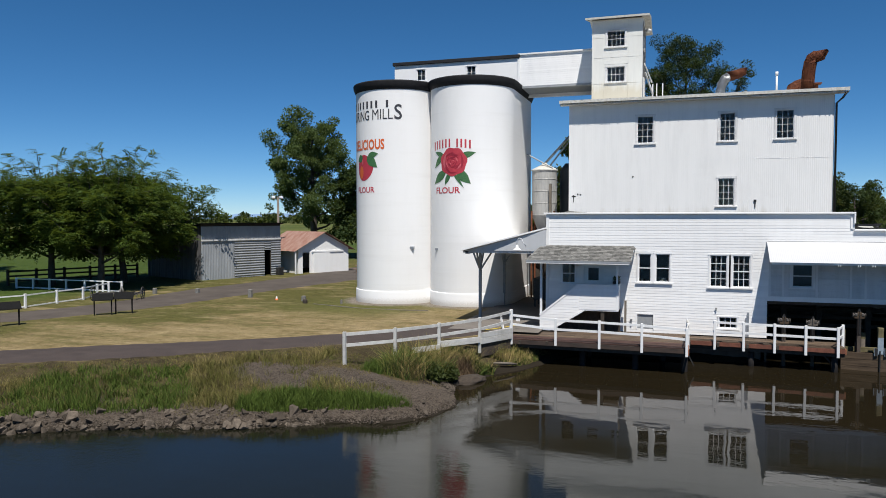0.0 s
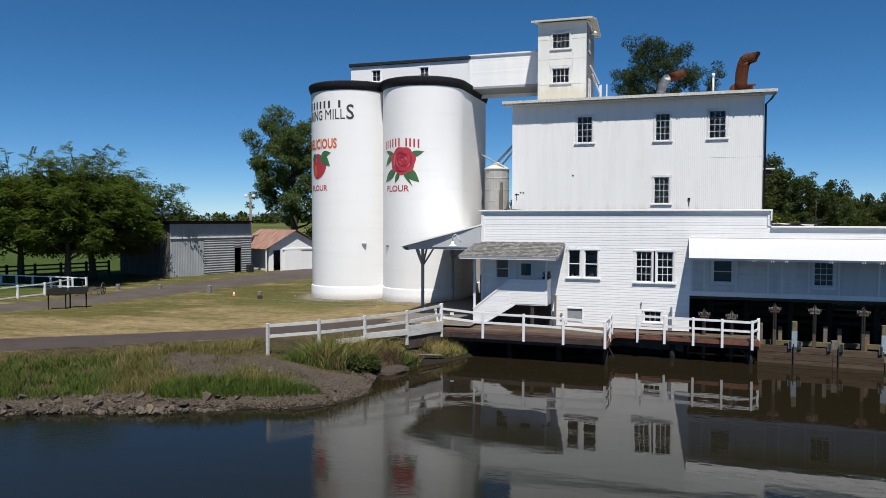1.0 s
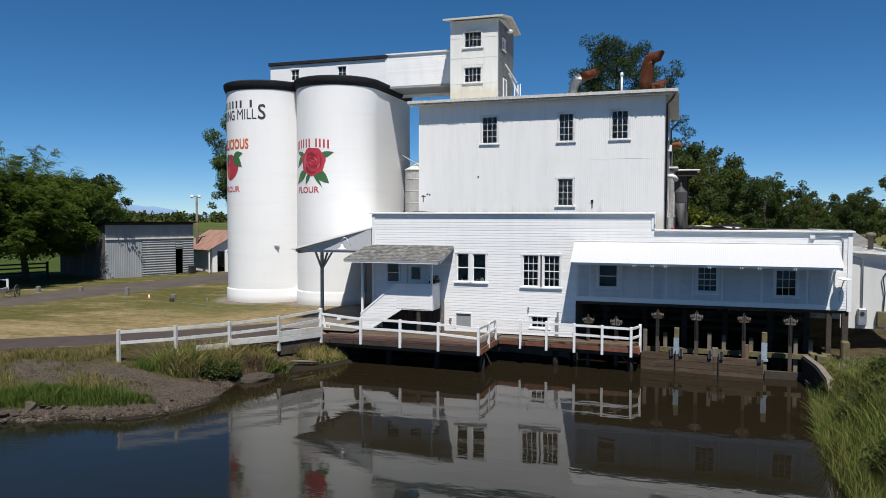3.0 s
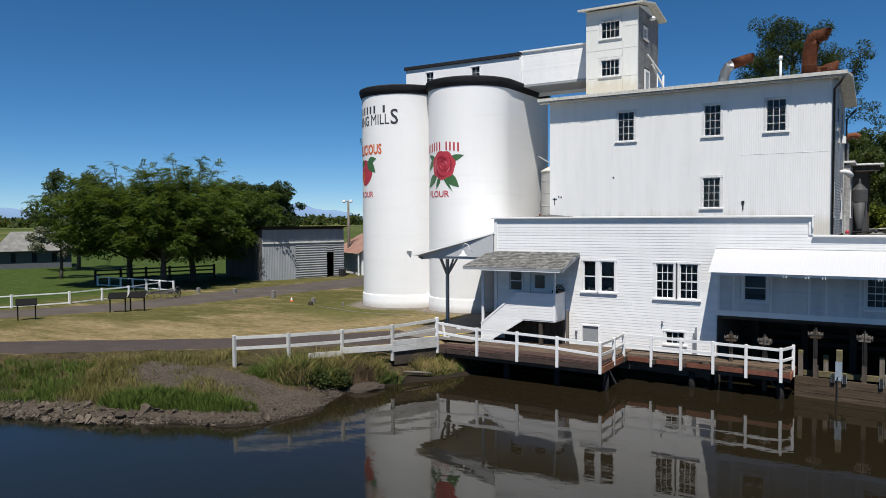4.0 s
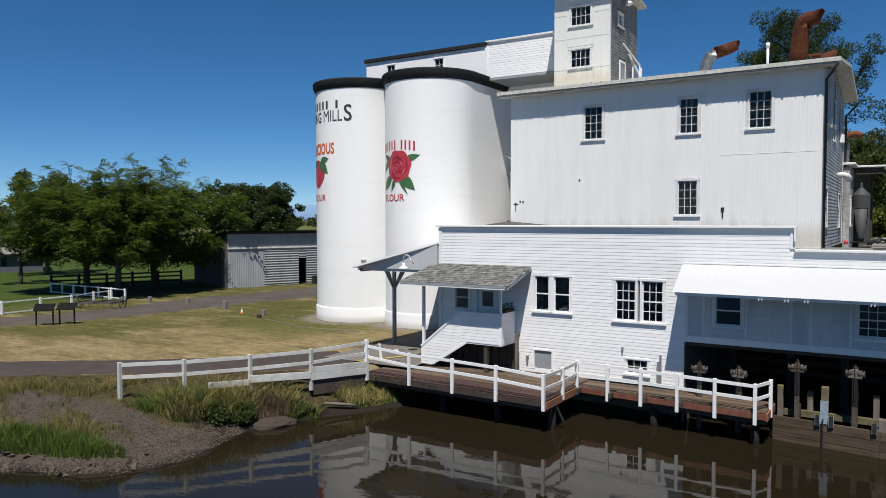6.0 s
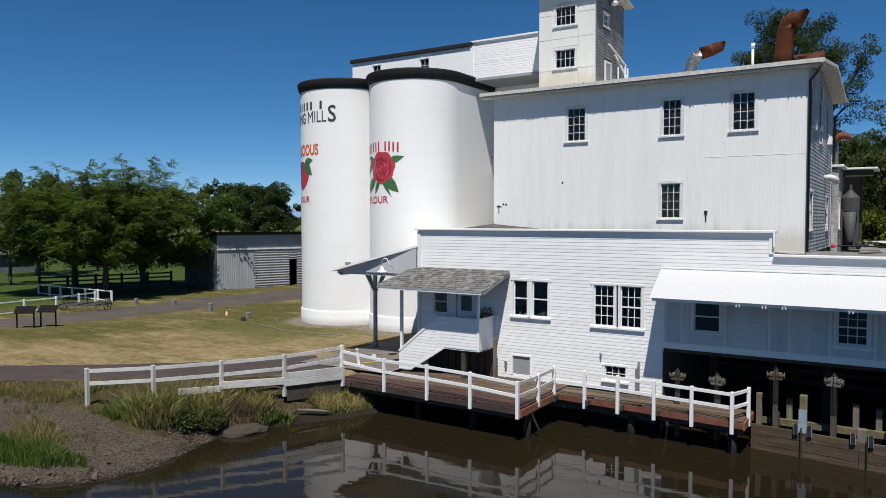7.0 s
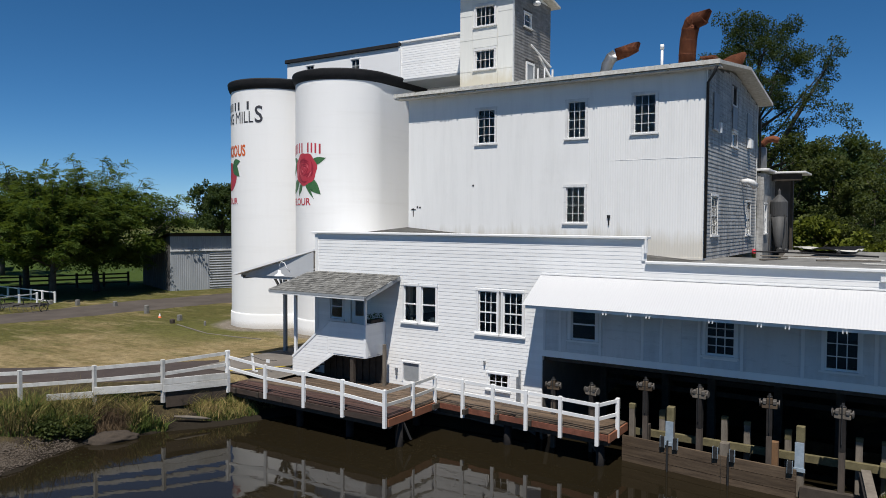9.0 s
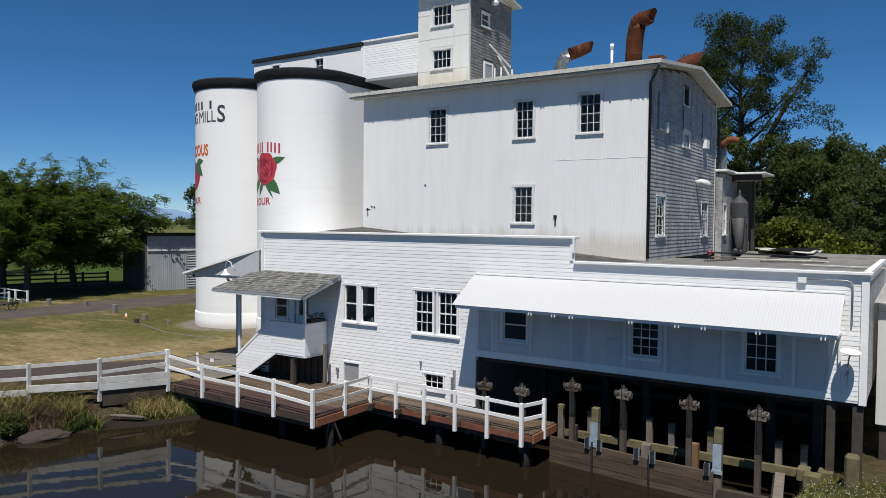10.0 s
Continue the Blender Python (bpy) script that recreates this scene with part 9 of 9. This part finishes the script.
# lump of bare earth slumped at the water's edge
bm = bmesh.new()
bmesh.ops.create_icosphere(bm, subdivisions=4, radius=1.0)
for v in bm.verts:
    q = v.co * 3.1
    k = 1.0 + 0.1 * math.sin(q.x * 0.9 + 1.3 * math.sin(q.y * 0.7))
    k += 0.16 * noise.noise(q * 0.8) + 0.1 * noise.noise(q * 2.6) + 0.05 * noise.noise(q * 7.0)
    v.co = Vector((v.co.x * 0.5 * k, v.co.y * 0.85 * k, v.co.z * 0.24 * k))
bmesh.ops.transform(bm, matrix=Matrix.Translation((-8.68, 28.0, -0.16)) @ Matrix.Rotation(radians(-38), 4, "Z"), verts=bm.verts)
tagged(part("earth_mound", bm, EARTH, smooth=True), "slumped lump of dark bare earth at the water", "mound")
# weeds on the east bank
px, py, tuft = tufts(120000, 11.0, 19, 13, 38, 20, 0.13)
d = inland(px, py)
zone = (d > -0.1) & ~((px > 13.4) & (py > 36.2)) & ~((px > 14.6) & (py > 37.5))
high = np.clip((31.5 - py) / 2.5, 0.22, 1.0)
for name, sel, mat, lab in (("bank_weeds", zone & (tuft < 0.42), GRASS_OLIVE, "tall tangled weeds on the east bank"), ("seed_grass", zone & (tuft >= 0.42) & (tuft < 0.64), REED, "tall yellow-green seeding grass on the east bank"),
                            ("bank_herbs", zone & (tuft >= 0.64), GRASS_GREEN, "leafy green herbs on the east bank")):
    n = int(sel.sum())
    blades(name, px[sel], py[sel], gg.uniform(0.25, 1.0, n) * high[sel] * (0.45 + 0.7 * ((tuft[sel] * 41) % 1)), gg.uniform(0.008, 0.026, n), mat, gg, lab, 1.3)
px, py = scatter(380, 12.8, 15.2, 33.2, 36.2)
n = len(px)
pz = height(px, py) + gg.uniform(0.08, 0.24, n)
fl = np.stack([px, py, pz], 1)
s = 0.014
co = np.stack([fl + np.array(v) * s for v in ((-1, 0, 0), (0, -1, 0.6), (1, 0, 0.2), (0, 1, 0.5))], 1).reshape(-1, 3)
tagged(part("daisies", quads("daisies", co, np.arange(n * 4).reshape(-1, 4)), FLOWER), "scattered small white daisies by the race", "flowers", kind="stuff")
# bramble thickets hanging over the east bank
def bramble(x, y, r, seed):
    g = np.random.default_rng(seed)
    n = 26
    a, q = g.uniform(0, 6.28, n), r * np.sqrt(g.uniform(0, 1, n))
    bx, by = x + q * np.cos(a), y + q * np.sin(a)
    bz = np.maximum(height(bx, by), POND) + g.uniform(0.15, 0.3 + 0.5 * r, n)
    b = anchor("bramble", (x, y, 0.5), "tangled dark green bramble on the bank", "bush", "brambles on the banks")
    wpart("leaves", leaf_mesh("bramble", np.stack([bx, by, bz], 1), np.full(n, 0.2 + 0.25 * r), int(1500 + 2500 * r), 0.1, g, 0.9), LEAF_WOOD, b)
    canes = bmesh.new()
    for k in range(14):
        tube(canes, [(x, y, max(0.1, float(bz[k]) - 0.6)), (float(bx[k]) * 0.6 + x * 0.4, float(by[k]) * 0.6 + y * 0.4, float(bz[k]) + 0.15), (float(bx[k]), float(by[k]), float(bz[k]))], [0.012, 0.009, 0.004], 4, cap=False)
    wpart("canes", canes, BARK, b)


for k, (x, y, r) in enumerate(((13.3, 27.0, 0.55), (13.0, 22.0, 0.6), (14.6, 29.5, 0.6), (13.6, 18.5, 0.9))):
    bramble(x, y, r, 60 + k)
# leafy clumps among the weeds below the fence
for k, (x, y, r) in enumerate(((-9.5, 26.5, 0.2), (-9.15, 27.3, 0.2))):
    bramble(x, y, r, 80 + k)
# mown lawn
px, py = scatter(150000, -35, -11.4, 20, 50)
sel = (inland(px, py) > 5) & (off_line(px, py, PATH_LINE) > 2.0) & (off_line(px, py, ROAD_LINE) > 2.9) & ~((px > -21.3) & (py > 42.4))
n = int(sel.sum())
blades("lawn_blades", px[sel], py[sel], gg.uniform(0.015, 0.045, n), gg.uniform(0.012, 0.025, n), LAWN, gg, "short dry mown lawn blades", 0.9)

# stones on the waterline
srng = random.Random(8)
stone_meshes = []
for k in range(9):
    bm = bmesh.new()
    for _ in range(11):
        q = Vector((srng.gauss(0, 1), srng.gauss(0, 1), srng.gauss(0, 1))).normalized() * srng.uniform(0.42, 0.58)
        bm.verts.new((q.x * 1.15, q.y * 0.9, q.z * 0.78))
    hull = bmesh.ops.convex_hull(bm, input=bm.verts)
    bmesh.ops.delete(bm, geom=[v for v in bm.verts if not v.link_faces], context="VERTS")
    bmesh.ops.bevel(bm, geom=bm.edges[:], offset=0.012, segments=1, affect="EDGES")
    me = bpy.data.meshes.new("stone")
    bm.to_mesh(me)
    bm.free()
    me.materials.append(STONE)
    stone_meshes.append(me)
bank = anchor("stone_bank", (-14, 18.5, 0), "loose grey stones along the pond's edge", "stones", kind="structure")
line = [Vector((*p, 0)) for p in SHORE[2:12]]
lens = [(b - a).length for a, b in zip(line, line[1:])]
for k in range(860):
    t = srng.uniform(0.28 * sum(lens), sum(lens))
    i = 0
    while i < len(lens) - 1 and t > lens[i]:
        t -= lens[i]
        i += 1
    p = line[i].lerp(line[i + 1], t / lens[i])
    nrm = (line[i + 1] - line[i]).normalized()
    off = srng.uniform(-0.1, 0.95) ** 2 - 0.05
    x, y = p.x - nrm.y * off, p.y + nrm.x * off
    if x > -11.5 and srng.random() < 0.8 or x > -8.5:
        continue
    big_one = srng.random() < (0.2 if x < -12 else 0.03)
    s = srng.uniform(0.24, 0.5) if big_one else 0.08 + 0.2 * srng.random() ** 2
    ob = new("stone", srng.choice(stone_meshes))
    ob.parent = bank
    ob.matrix_parent_inverse = Matrix.Translation(bank.location).inverted()
    z = float(height(np.array([x]), np.array([y]))[0])
    ob.matrix_basis = pose(x, y, max(z, POND - 0.08) + s * 0.12, srng.uniform(-45, 45), srng.uniform(-45, 45), srng.uniform(0, 360)) @ Matrix.Diagonal((s, s, s, 1))
# pebbles on the spit, past counting
n = 44000
px, py = scatter(n * 3, -20, -5.5, 15.5, 27)
d = inland(px, py)
spot = np.zeros(len(px), bool)
for cx, cy, ra, rb in GRAVEL_SPOTS:
    spot |= ellipse(px, py, cx, cy, ra, rb) < 1.05
sel = (d > 0.02) & ((d < 0.9) | spot) & ((ellipse(px, py, -11.2, 21.2, 3.2, 1.25, 8) > 0.9) | (d < 0.75))
px, py = px[sel], py[sel]
n = len(px)
r = 0.01 + 0.034 * gg.uniform(size=n) ** 3
p = np.stack([px, py, height(px, py) + r * 0.3], 1)
o = np.array([(1, 0, 0), (0, 1, 0), (-1, 0, 0), (0, -1, 0), (0, 0, 0.8)])
jit = gg.uniform(0.6, 1.3, (n, 5, 1))
co = (p[:, None, :] + o[None] * r[:, None, None] * jit).reshape(-1, 3)
i = np.arange(n)[:, None] * 5
tri = np.concatenate([i + np.array([[a, b, 4]]) for a, b in ((0, 1), (1, 2), (2, 3), (3, 0))])
tagged(part("pebbles", quads("pebbles", co, tri), PEBBLE), "small grey pebbles on the gravel spit", "pebbles", kind="stuff")
